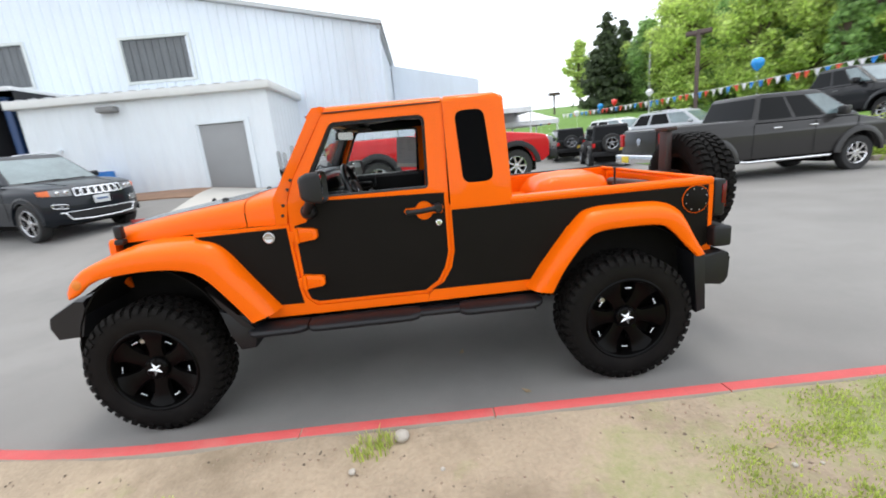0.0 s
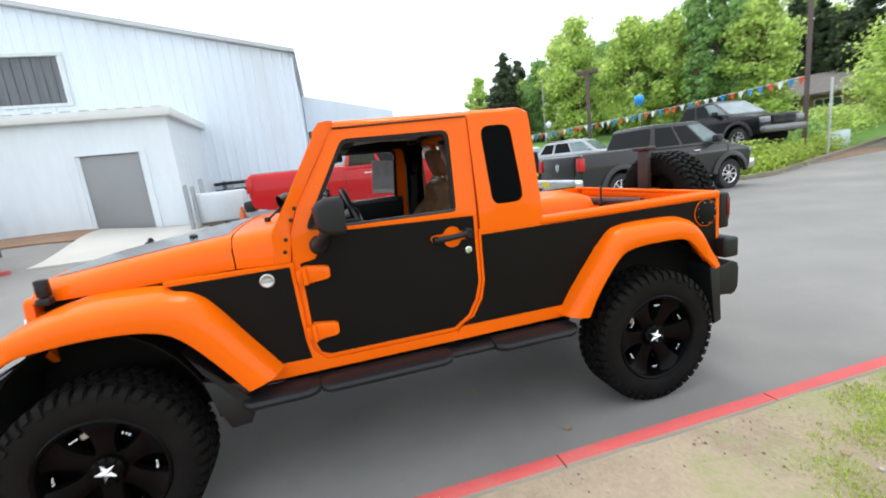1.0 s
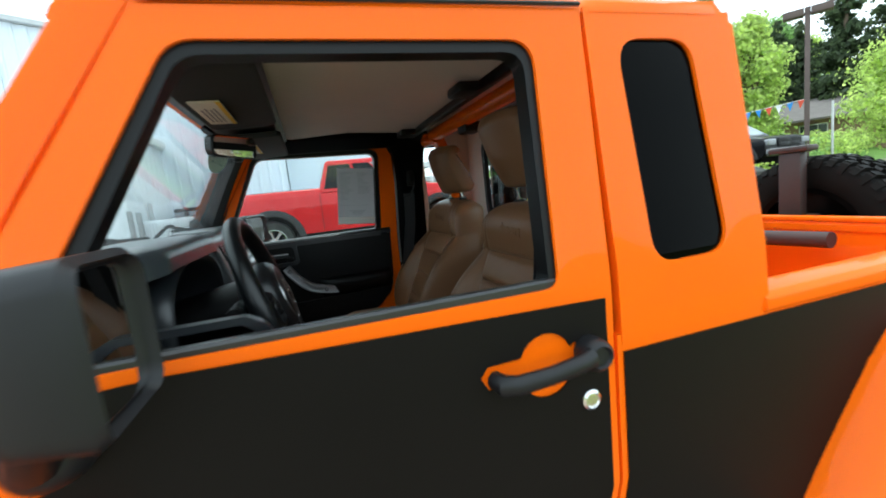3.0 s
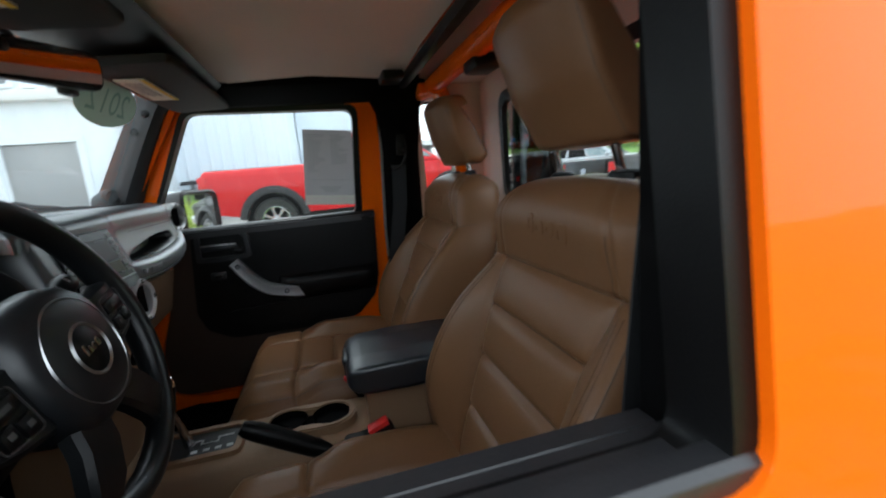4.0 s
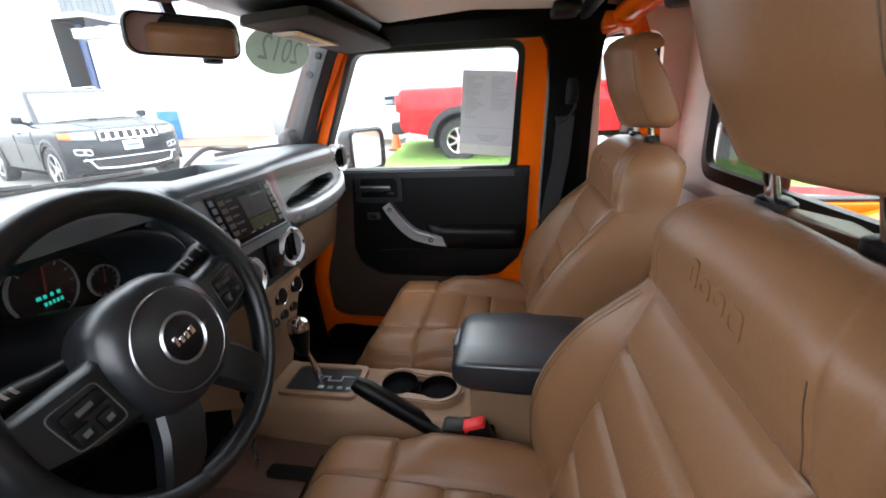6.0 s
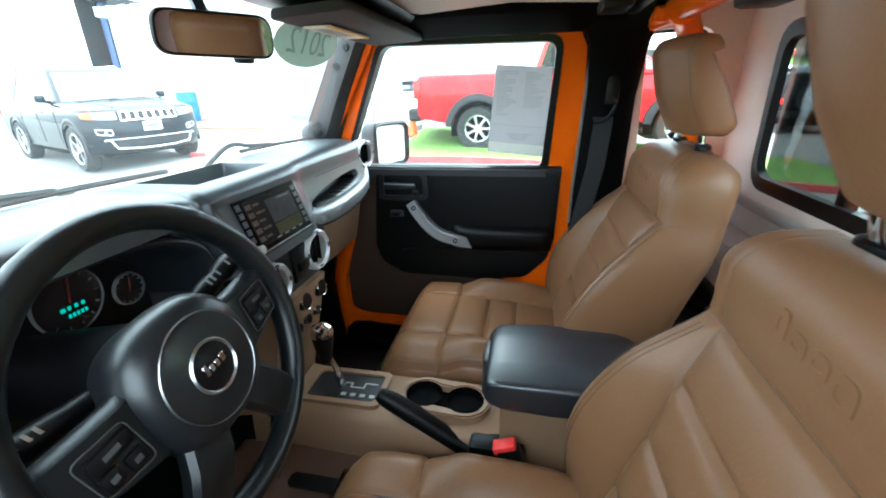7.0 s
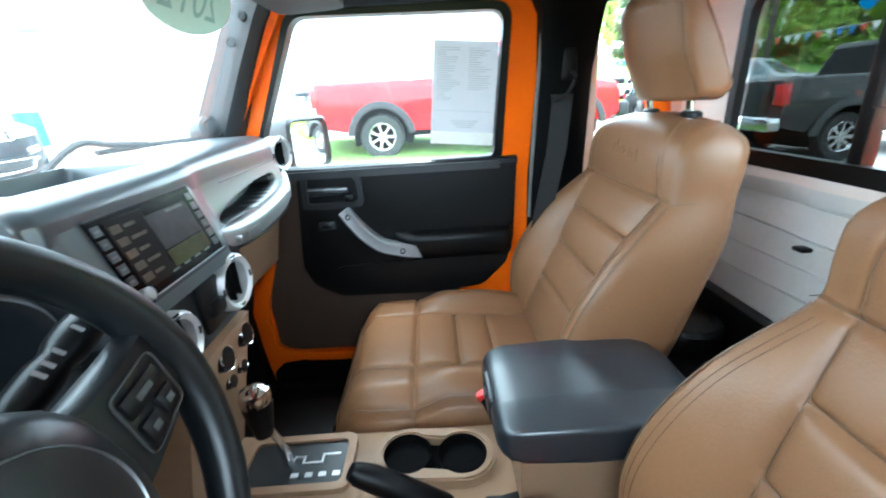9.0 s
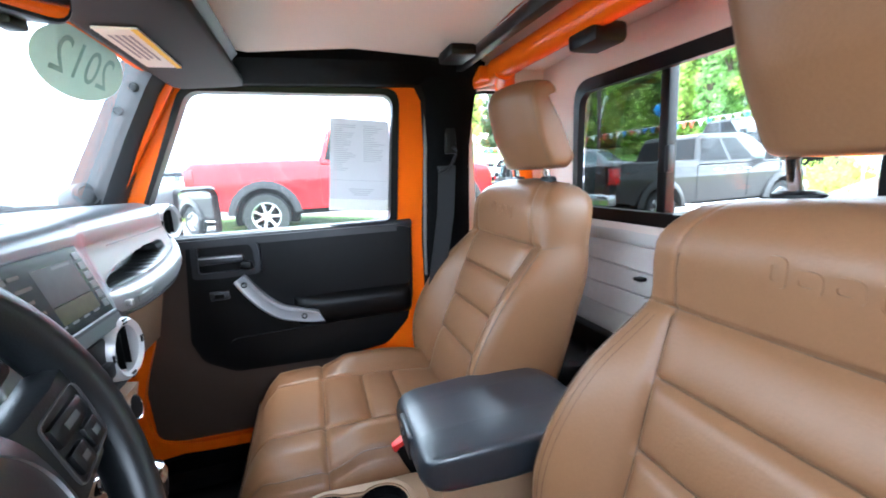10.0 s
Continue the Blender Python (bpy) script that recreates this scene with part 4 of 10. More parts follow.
# ---- wheels ----
def tyre_mesh():
    bm = bmesh.new()
    R = 0.43
    prof = [(0.272, -0.12), (0.30, -0.142), (0.35, -0.152), (0.39, -0.148), (0.415, -0.135), (R - 0.008, -0.11), (R - 0.006, 0.0), (R - 0.008, 0.11), (0.415, 0.135), (0.39, 0.148), (0.35, 0.152), (0.30, 0.142), (0.272, 0.12)]
    spin(bm, prof, None, 56)
    carcass = finish("tyre", bm, RUBBER, 35)
    bm = bmesh.new()
    n = 46
    for k in range(n):
        a0 = 2 * math.pi * k / n
        for yc, wid, twist, span, h in ((-0.095, 0.055, 0.02, 0.62, 0.014), (-0.032, 0.045, -0.03, 0.66, 0.015), (0.032, 0.045, 0.03, 0.66, 0.015), (0.095, 0.055, -0.02, 0.62, 0.014)):
            off = (0.5 if yc in (-0.032, 0.095) else 0.0) * 2 * math.pi / n
            da = 2 * math.pi / n * span / 2
            c = []
            for rr, sh in ((R - 0.012, 0.0), (R + h, 0.16)):
                for ya, t in ((yc - wid / 2, -twist), (yc + wid / 2, twist)):
                    yy = ya * (1 - sh * 0.1) if abs(ya) < 0.11 else ya
                    for e in (-1, 1):
                        a = a0 + off + e * da * (1 - sh) + t * 0.6
                        c.append(bm.verts.new((rr * math.cos(a), rr * math.sin(a), yy)))
            b0, b1, b2, b3, t0, t1, t2, t3 = c
            for f in ((t0, t1, t3, t2), (b0, b1, t1, t0), (b1, b3, t3, t1), (b3, b2, t2, t3), (b2, b0, t0, t2)):
                bm.faces.new(f)
        # shoulder lugs
        for sgn in (-1, 1):
            off = (0.5 if sgn > 0 else 0.0) * 2 * math.pi / n
            long = 0.385 if k % 2 else 0.405
            da = 2 * math.pi / n * 0.3
            pr = [(R + 0.013, 0.115), (R + 0.004, 0.138), (0.415, 0.150), (long, 0.158), (long - 0.004, 0.146)]
            L = [[bm.verts.new((r * math.cos(a0 + off + e * da), r * math.sin(a0 + off + e * da), sgn * h)) for r, h in pr] for e in (-1, 1)]
            for i in range(len(pr) - 1):
                bm.faces.new((L[0][i], L[1][i], L[1][i + 1], L[0][i + 1]))
            bm.faces.new(L[0])
            bm.faces.new(L[1][::-1])
    return carcass, finish("tread_block", bm, RUBBER, 35)


def star(bm, r, h, m):
    pts = []
    for k in range(10):
        a = math.pi / 2 + k * math.pi / 5
        pts.append((r if k % 2 == 0 else r * 0.42, a))
    c = bm.verts.new(m @ Vector((0, 0, h)))
    ring = [bm.verts.new(m @ Vector((q * math.cos(a), q * math.sin(a), 0))) for q, a in pts]
    for k in range(10):
        bm.faces.new((c, ring[k], ring[(k + 1) % 10]))


TYRE, TREAD = tyre_mesh()


def wheel(m):
    """A tyre with a black rim; its axis is local z, the outer face up."""
    t = new("wheel", TYRE)
    t.parent = truck
    t.matrix_basis = m @ Matrix.Diagonal((0.938, 0.938, 0.85, 1))
    tr = new("tread_block", TREAD)
    tr.parent = t
    tagged(tr, "", "", "", "stuff")
    bm = bmesh.new()
    spin(bm, [(0.268, 0.125), (0.275, 0.135), (0.266, 0.142), (0.255, 0.135), (0.245, 0.10), (0.235, 0.03), (0.235, -0.12), (0.262, -0.125)], Matrix.Identity(4), 48)
    # drum behind
    spin(bm, [(0.235, 0.0), (0.16, -0.005), (0.0, -0.005)], None, 32)
    # six flared spokes
    for k in range(6):
        a = k * math.pi / 3 + 0.3
        rot = Matrix.Rotation(a, 4, 'Z')
        pr = [(0.06, 0.055, 0.075), (0.12, 0.045, 0.082), (0.18, 0.06, 0.09), (0.225, 0.085, 0.10), (0.252, 0.10, 0.118)]
        rings = [[rot @ Vector((r, -w, h - 0.03)), rot @ Vector((r, -w * 0.82, h)), rot @ Vector((r, 0, h + 0.008)), rot @ Vector((r, w * 0.82, h)), rot @ Vector((r, w, h - 0.03))] for r, w, h in pr]
        loft(bm, rings, False, False)
    for v in bm.verts:
        v.co.x, v.co.y = v.co.x * 1.05, v.co.y * 1.05
    rim = part("rim", bm, WHEELBLACK, t, "gloss black six-spoke rim")
    bm = bmesh.new()
    spin(bm, [(0.075, 0.07), (0.078, 0.09), (0.07, 0.105), (0.055, 0.112), (0.0, 0.112)], None, 28)
    for k in range(10):
        a = k * math.pi / 5
        spin(bm, [(0.006, 0.10), (0.006, 0.115), (0, 0.118)], Matrix.Translation((0.066 * math.cos(a), 0.066 * math.sin(a), 0)), 8)
    part("hub_cap", bm, WHEELBLACK, t)
    bm = bmesh.new()
    star(bm, 0.05, 0.016, pose(0, 0, 0.113, 0, 0, 12))
    part("star_badge", bm, CHROME, t, "chrome five-pointed star")
    for k in range(6):
        a = k * math.pi / 3 + 0.3 + math.pi / 6
        bm = bmesh.new()
        for e in (-0.07, 0.0, 0.07):
            bmesh.ops.create_icosphere(bm, subdivisions=1, radius=0.007, matrix=Matrix.Translation((0.212 * math.cos(a + e), 0.212 * math.sin(a + e), 0.105)))
        part("rivet", bm, CHROME, t)
    for a, r in ((4.3, 0.17), (1.75, 0.20)):
        bm = bmesh.new()
        rot = Matrix.Rotation(a, 4, 'Z')
        box(bm, r - 0.018, r + 0.018, -0.02, 0.02, 0.03, 0.07, 0.006, 1, rot)
        part("brake_glint", bm, STEEL, t, "bright caliper seen between the spokes")
    return t


for x, y, s, turn in ((0.0, -0.788, -1, 8), (2.946, -0.788, -1, 40), (0.0, 0.788, 1, 0), (2.946, 0.788, 1, 25)):
    wheel(Matrix.Translation((x, y, 0.417)) @ pose(0, 0, 0, 90 if s < 0 else -90) @ Matrix.Rotation(radians(turn), 4, 'Z'))
sp = wheel(pose(3.93, 0.10, 1.09, 0, 90, 0) @ Matrix.Rotation(radians(10), 4, 'Z'))
tagged(sp, "spare tyre on a bracket behind the tailgate")
bm = bmesh.new()
box(bm, 3.53, 3.84, 0.02, 0.20, 0.95, 1.22, 0.02)
box(bm, 3.71, 3.765, 0.05, 0.155, 1.1, 1.535, 0.01)
box(bm, 3.695, 3.78, 0.01, 0.195, 1.535, 1.565, 0.01)
part("spare_carrier", bm, surface("brown_black_paint", (0.035, 0.018, 0.016), 0.5, var=0.2), truck, "dark brown spare wheel carrier")


# ---- cabin ----
# floor, footwell, tunnel
bm = bmesh.new()
box(bm, 0.70, 2.26, -0.74, 0.74, 0.62, 0.655)
prism(bm, [(0.70, 0.655), (0.86, 0.655), (0.74, 0.86), (0.74, 1.34), (0.70, 1.34)], "y", -0.69, 0.69)
part("cabin_carpet", bm, CARPET, truck, "black carpet")
for x0, x1, y0, y1 in ((0.86, 1.3, 0.22, 0.70), (0.86, 1.3, -0.66, -0.1)):
    bm = bmesh.new()
    box(bm, x0, x1, y0, y1, 0.655, 0.668, 0.005)
    part("floor_mat", bm, SOFTBLACK, truck)

for s in (-1, 1):
    bm = bmesh.new()
    prism(bm, [(0.74, 0.66), (0.93, 0.66), (0.912, 0.80), (0.90, 0.93), (0.95, 1.10), (0.955, 1.22), (0.74, 1.22)], "y", s * 0.70, s * 0.725, 0.004)
    part("kick_panel", bm, SOFTBLACK, truck)
    bm = bmesh.new()
    box(bm, 0.99, 1.80, min(s * 0.65, s * 0.70), max(s * 0.65, s * 0.70), 0.64, 0.70, 0.01)
    part("sill_carpet", bm, CARPET, truck)

# ---- door inner trim, passenger side (and its twin) ----
def door_trim(s, d):
    o = 0.035 if s > 0 else 0.0
    top = 1.378 if s > 0 else 1.325
    def slab(outline, y0, depth, bevel, seg=3):
        bm = bmesh.new()
        plate(bm, outline, [], depth, lambda u, v, t: (u, s * (y0 + o + t), v))
        bmesh.ops.bevel(bm, geom=[e for e in bm.edges if e.calc_face_angle(0) > 0.9], offset=bevel, segments=seg, affect='EDGES', clamp_overlap=True)
        return bm
    # dark tan lower card
    part("lower_card", slab(fillet([(1.075, 1.36), (1.040, 1.25), (1.000, 1.10), (0.960, 0.94), (0.966, 0.805), (0.992, 0.774), (1.575, 0.764), (1.60, 0.955), (1.30, 1.08), (1.14, 1.12), (1.13, 1.36)], 0.03, 3), 0.7035, 0.018, 0.006), DARKTAN, d, "dark tan lower door card")
    # black upper card
    card = fillet([(1.118, top), (1.768, top), (1.757, 1.13), (1.735, 1.05), (1.66, 0.975), (1.50, 0.958), (1.20, 0.965), (1.118, 1.01), (1.092, 1.075)], [0.03, 0.015, 0.03, 0.05, 0.07, 0.1, 0.07, 0.05, 0.05], 5)
    part("upper_card", slab(card, 0.70, 0.04, 0.01), SOFTBLACK, d, "black moulded upper door card")
    # belt cap
    bm = bmesh.new()
    zc = top + 0.01
    prism(bm, fillet([(s * (0.69 + o), zc - 0.03), (s * (0.69 + o), zc - 0.008), (s * (0.71 + o), zc), (s * 0.762, zc), (s * 0.762, zc - 0.03)], 0.006, 2), "x", 1.07, 1.768, 0.004)
    part("belt_cap", bm, DASH, d)
    # raised pad above the armrest
    pad = fillet([(1.335, top - 0.012), (1.752, top - 0.012), (1.745, 1.176), (1.405, 1.174), (1.368, 1.20), (1.345, 1.26)], [0.03, 0.02, 0.02, 0.03, 0.04, 0.05], 5)
    part("upper_pad", slab(pad, 0.682, 0.03, 0.013, 4), SOFTBLACK, d)
    # armrest, hollowed round the pull
    bm = bmesh.new()
    rings = []
    for x, f in ((1.385, 0.25), (1.40, 0.62), (1.425, 0.9), (1.46, 1.0), (1.60, 1.0), (1.71, 0.98), (1.738, 0.85), (1.748, 0.55)):
        yo = 0.70 - 0.044 * f + o
        rings.append([(x, s * y, z) for y, z in ((0.712 + o, 1.075), (yo + 0.026, 1.083), (yo + 0.010, 1.098), (yo + 0.003, 1.120), (yo, 1.148), (yo + 0.004, 1.162), (yo + 0.014, 1.172), (0.70 + o, 1.186), (0.712 + o, 1.186))])
    loft(bm, rings)
    part("armrest", bm, SOFTBLACK, d, "", 50)
    # lower bulge of the card
    part("lower_pad", slab(fillet([(1.20, 1.07), (1.735, 1.085), (1.722, 1.055), (1.655, 0.995), (1.50, 0.978), (1.23, 0.985), (1.18, 1.02)], 0.03, 4), 0.692, 0.02, 0.008), SOFTBLACK, d)
    # handle bowl
    bm = bmesh.new()
    plate(bm, fillet([(1.13, 1.374), (1.27, 1.374), (1.306, 1.352), (1.308, 1.262), (1.20, 1.258), (1.125, 1.262)], [0.012, 0.02, 0.045, 0.02, 0.012, 0.012], 5),
          [fillet([(1.146, 1.362), (1.262, 1.362), (1.290, 1.342), (1.292, 1.278), (1.142, 1.276)], [0.01, 0.015, 0.035, 0.012, 0.01], 5)], 0.022, lambda u, v, t: (u, s * (0.688 + o + t), v))
    bmesh.ops.bevel(bm, geom=[e for e in bm.edges if e.calc_face_angle(0) > 0.9], offset=0.005, segments=3, affect='EDGES', clamp_overlap=True)
    part("handle_surround", bm, DASH, d)
    bm = bmesh.new()
    prism(bm, fillet([(1.146, 1.300), (1.146, 1.325), (1.262, 1.323), (1.266, 1.303)], 0.006, 2), "y", s * (0.684 + o), s * (0.694 + o), 0.003)
    lever = part("release_lever", bm, DASH, d)
    bm = bmesh.new()
    prism(bm, [(1.148, 1.3185), (1.148, 1.3225), (1.262, 1.3205), (1.262, 1.3165)], "y", s * (0.682 + o), s * (0.686 + o), 0.001)
    part("lever_edge", bm, STEEL, lever)
    bm = bmesh.new()
    box(bm, 1.252, 1.283, min(s * (0.676 + o), s * (0.697 + o)), max(s * (0.676 + o), s * (0.697 + o)), 1.279, 1.302, 0.006)
    part("lock_slider", bm, SOFTBLACK, d)
    # silver pull
    bm = bmesh.new()
    path = smoothpath([(1.243, s * (0.684 + o), 1.252), (1.27, s * (0.676 + o), 1.213), (1.305, s * (0.668 + o), 1.173), (1.352, s * (0.655 + o), 1.141), (1.41, s * (0.648 + o), 1.127), (1.462, s * (0.648 + o), 1.117)], 5)
    rings = []
    for k, p in enumerate(path):
        w = 0.0195
        q = path[min(k + 1, len(path) - 1)] - path[max(k - 1, 0)]
        nrm = Vector((-q.z, 0, q.x)).normalized()
        slant = 0.012 * ss(k, len(path) - 4, len(path) - 1)
        a, b = p + nrm * w - Vector((slant, 0, 0)), p - nrm * w + Vector((slant, 0, 0))
        m0 = (a + b) / 2
        rings.append([(a.x, a.y, a.z), (a.x * 0.85 + b.x * 0.15, p.y - s * 0.004, a.z * 0.85 + b.z * 0.15), (m0.x, p.y - s * 0.0015, m0.z), (a.x * 0.15 + b.x * 0.85, p.y - s * 0.004, a.z * 0.15 + b.z * 0.85), (b.x, b.y, b.z), (b.x, b.y + s * 0.03, b.z), (a.x, a.y + s * 0.03, a.z)])
    loft(bm, rings)
    g = part("pull_handle", bm, SILVER, d, "silver door pull with two screws")
    for x, y, z in ((1.256, 0.677 + o, 1.234), (1.413, 0.645 + o, 1.127)):
        bm = bmesh.new()
        spin(bm, [(0.0, -0.002), (0.005, -0.002), (0.0055, 0.003), (0.0085, 0.003), (0.0085, -0.01)], Matrix.Translation((x, s * y, z)) @ pose(0, 0, 0, 90 if s > 0 else -90), 14)
        part("screw", bm, TRIM, g)
    # switch in a framed plate
    bm = bmesh.new()
    prism(bm, fillet([(1.160, 1.192), (1.160, 1.219), (1.210, 1.219), (1.212, 1.194)], 0.005, 2), "y", s * (0.694 + o), s * (0.703 + o), 0.002)
    sw_plate = part("window_switch", bm, DASH, d)
    bm = bmesh.new()
    box(bm, 1.172, 1.199, min(s * (0.689 + o), s * (0.697 + o)), max(s * (0.689 + o), s * (0.697 + o)), 1.199, 1.212, 0.003)
    part("rocker", bm, SOFTBLACK, sw_plate)


door_trim(1, doors[1])
door_trim(-1, doors[-1])

# orange edge of the door opening between the kick panel and the door card
for s in (-1, 1):
    bm = bmesh.new()
    path = smoothpath([(1.042, 0, 1.37), (1.02, 0, 1.22), (0.992, 0, 1.10), (0.942, 0, 0.94), (0.940, 0, 0.85), (0.962, 0, 0.785), (1.04, 0, 0.757), (1.2, 0, 0.748), (1.6, 0, 0.745)], 5)
    rings = []
    for k, p in enumerate(path):
        q = path[min(k + 1, len(path) - 1)] - path[max(k - 1, 0)]
        nr = Vector((-q.z, 0, q.x)).normalized() * 0.015
        rings.append([(p.x + nr.x, s * 0.722, p.z + nr.z), (p.x - nr.x, s * 0.722, p.z - nr.z), (p.x - nr.x, s * 0.742, p.z - nr.z), (p.x + nr.x, s * 0.742, p.z + nr.z)])
    loft(bm, rings)
    bmesh.ops.bevel(bm, geom=[e for e in bm.edges if e.calc_face_angle(0) > 1.0], offset=0.004, segments=2, affect='EDGES', clamp_overlap=True)
    part("door_opening_edge", bm, ORANGE, truck)
    bm = bmesh.new()
    prism(bm, fillet([(0.935, 0.60), (0.935, 0.70), (0.965, 0.728), (1.03, 0.735), (1.62, 0.728), (1.62, 0.60)], 0.01, 2), "y", s * 0.712, s * 0.733, 0.004)
    part("sill_seal", bm, FABRICBLACK, truck)

# window sticker sheet on the passenger glass
bm = bmesh.new()
plate(bm, [(1.5175, 1.429), (1.709, 1.41), (1.719, 1.688), (1.545, 1.702)], [], 0.0012, lambda u, v, d: (u, tumble(v) - 0.007 + d, v), (1.5, 1.6))
sheet = part("price_sheet", bm, PAPER, doors[1], "grey printed price sheet on the window")
def sheet_pt(u, v):
    """u across 0..1, v up 0..1 on the sheet."""
    lo, hi = Vector((1.5175 + 0.1915 * u, 0, 1.429 - 0.019 * u)), Vector((1.545 + 0.174 * u, 0, 1.702 - 0.014 * u))
    p = lo.lerp(hi, v)
    return (p.x, tumble(p.z) - 0.0095, p.z)
rg = random.Random(2)
bm = bmesh.new()
def bar(u0, u1, v0, v1):
    q = [sheet_pt(u0, v0), sheet_pt(u1, v0), sheet_pt(u1, v1), sheet_pt(u0, v1)]
    bm.faces.new([bm.verts.new(p) for p in q])
for col, n in ((0.07, 24), (0.55, 19)):
    for k in range(n):
        v = 0.93 - 0.021 * k
        bar(col, col + rg.uniform(0.12, 0.36), v, v + 0.007)
bar(0.05, 0.95, 0.34, 0.344)
for k in range(4):
    bar(0.3 + 0.03 * k, 0.72 - 0.03 * k, 0.24 - 0.022 * k, 0.249 - 0.022 * k)
part("print_bar", bm, PAPERINK, sheet)
bm = bmesh.new()
q = [sheet_pt(0.0, 0.0), sheet_pt(1.0, 0.0), sheet_pt(1.0, 0.13), sheet_pt(0.0, 0.13)]
bm.faces.new([bm.verts.new((p[0], p[1] - 0.0004, p[2])) for p in q])
part("sheet_footer", bm, WHITELABEL, sheet, "white footer strip")

# ---- dashboard ----
def dash_ring(y, top, lip, face, low):
    """Cross-section: windscreen edge, under the top pad, rear lip, face, lower edge."""
    return [(0.87, y, 1.33), (0.915, y, 1.40), (0.94, y, top - 0.07), (1.04, y, top - 0.07), (lip - 0.02, y, top - 0.05), (lip - 0.004, y, top - 0.02), (lip, y, top - 0.035),
            (face, y, 1.40), (face - 0.006, y, 1.34), (face - 0.005, y, 1.28), (low, y, 1.22), (low - 0.06, y, 1.18), (0.87, y, 1.16)]
bm = bmesh.new()
sec = [(-0.715, 1.455, 1.10, 1.06, 1.04), (-0.69, 1.47, 1.115, 1.07, 1.05), (-0.57, 1.475, 1.11, 1.05, 1.05), (-0.55, 1.475, 1.09, 0.99, 1.04), (-0.15, 1.475, 1.09, 0.99, 1.04), (-0.11, 1.478, 1.085, 1.03, 1.07),
       (-0.075, 1.482, 1.095, 1.09, 1.12), (0.185, 1.485, 1.095, 1.09, 1.12), (0.215, 1.487, 1.09, 1.06, 1.06), (0.26, 1.49, 1.08, 1.03, 1.05), (0.45, 1.485, 1.08, 1.03, 1.045), (0.62, 1.48, 1.08, 1.03, 1.045), (0.685, 1.465, 1.06, 1.04, 1.04), (0.715, 1.44, 1.05, 1.03, 1.02)]
loft(bm, [dash_ring(*s) for s in sec])
dash = part("dashboard", bm, DASH, truck, "black plastic dashboard", 50)
# top pad with a sunken tray over the radio
def LIP(y):
    """Rear edge of the dash top: a hood over the gauges, a shoulder over the radio."""
    hood = ss(y, -0.60, -0.55) * (1 - ss(y, -0.15, -0.10))
    return 1.108 + 0.026 * hood + 0.0125 * ss(y, -0.12, -0.09) * (1 - ss(y, 0.19, 0.23)) - 0.05 * ss(y, 0.6, 0.72)


def dash_top(x, y):
    hood = ss(y, -0.60, -0.52) * (1 - ss(y, -0.19, -0.11))
    z = 1.487 + 0.008 * hood + 0.004 * ss(y, 0.0, 0.4) - 0.03 * ss(abs(y), 0.62, 0.72)
    e = max(0.0, (x - LIP(y) + 0.055) / 0.055)
    z -= 0.035 * (1 - math.sqrt(max(0.0, 1 - e * e * 0.98))) + 0.05 * (1 - ss(x, 0.928, 0.952))
    inside = ss(x, 0.954, 0.962) * (1 - ss(x, 1.068, 1.077)) * ss(y, -0.073, -0.064) * (1 - ss(y, 0.150, 0.160))
    return z - 0.052 * inside
bm = bmesh.new()
gy = [-0.715 + 0.02 * k for k in range(29)] + [-0.145 + 0.004 * k for k in range(80)] + [0.18 + 0.02 * k for k in range(27)] + [0.715]
rows = []
for y in gy:
    lip = LIP(y)
    gx = [0.928 + (lip - 0.065 - 0.928) * k / 44 for k in range(44)] + [lip - 0.065 + 0.065 * math.sin(math.pi / 2 * k / 12) for k in range(13)]
    rows.append([(x, y, dash_top(x, y)) for x in gx] + [(lip + 0.002, y, dash_top(lip, y) - 0.022)])
loft(bm, rows, False, False)
part("top_pad", bm, DASHTOP, dash, "black soft dash top with a sunken tray", 60)
# driver's cluster hood and gauges
bm = bmesh.new()
bend = [math.pi * k / 40 for k in range(41)]
arc = [(-0.345 + 0.232 * math.cos(a), 1.315 + 0.142 * max(0.0, math.sin(a)) ** 0.6) for a in bend]
arc_in = [(-0.345 + 0.214 * math.cos(a), 1.312 + 0.128 * max(0.0, math.sin(a)) ** 0.6) for a in bend]
deep = [(-0.355 + 0.196 * math.cos(a), 1.312 + 0.106 * max(0.0, math.sin(a)) ** 0.6) for a in bend]
rings = []
for (y, z), (y2, z2), (y3, z3) in zip(arc, arc_in, deep):
    rings.append([(0.98, y, z), (1.10, y, z), (1.124, y, z - 0.002), (1.131, y + (y2 - y) * 0.3, z - 0.006), (1.133, (y + y2) / 2, (z + z2) / 2), (1.129, y2 + (y - y2) * 0.2, z2 + 0.002), (1.118, y2, z2 - 0.002), (1.012, y3, z3), (0.98, y3, z3)])
loft(bm, rings)
part("gauge_hood", bm, DASH, dash, "black hood over the gauges", 60)
bm = bmesh.new()
pts = [(y, z + 0.002) for y, z in deep] + [(-0.551, 1.27), (-0.159, 1.27)]
prism(bm, pts, "x", 1.0, 1.012)
panel = part("gauge_panel", bm, SOFTBLACK, dash)
# flat grey: chrome shine of the gauge rings as colour, also the dial marks
RINGGREY = surface("ring_shine_and_mark_grey", (0.16, 0.16, 0.16), 0.3, var=0.05)
GAUGE = surface("gauge_face", (0.006, 0.006, 0.007), 0.25, var=0.2)
NEEDLE = surface("gauge_needle", (0.13, 0.012, 0.01), 0.4)
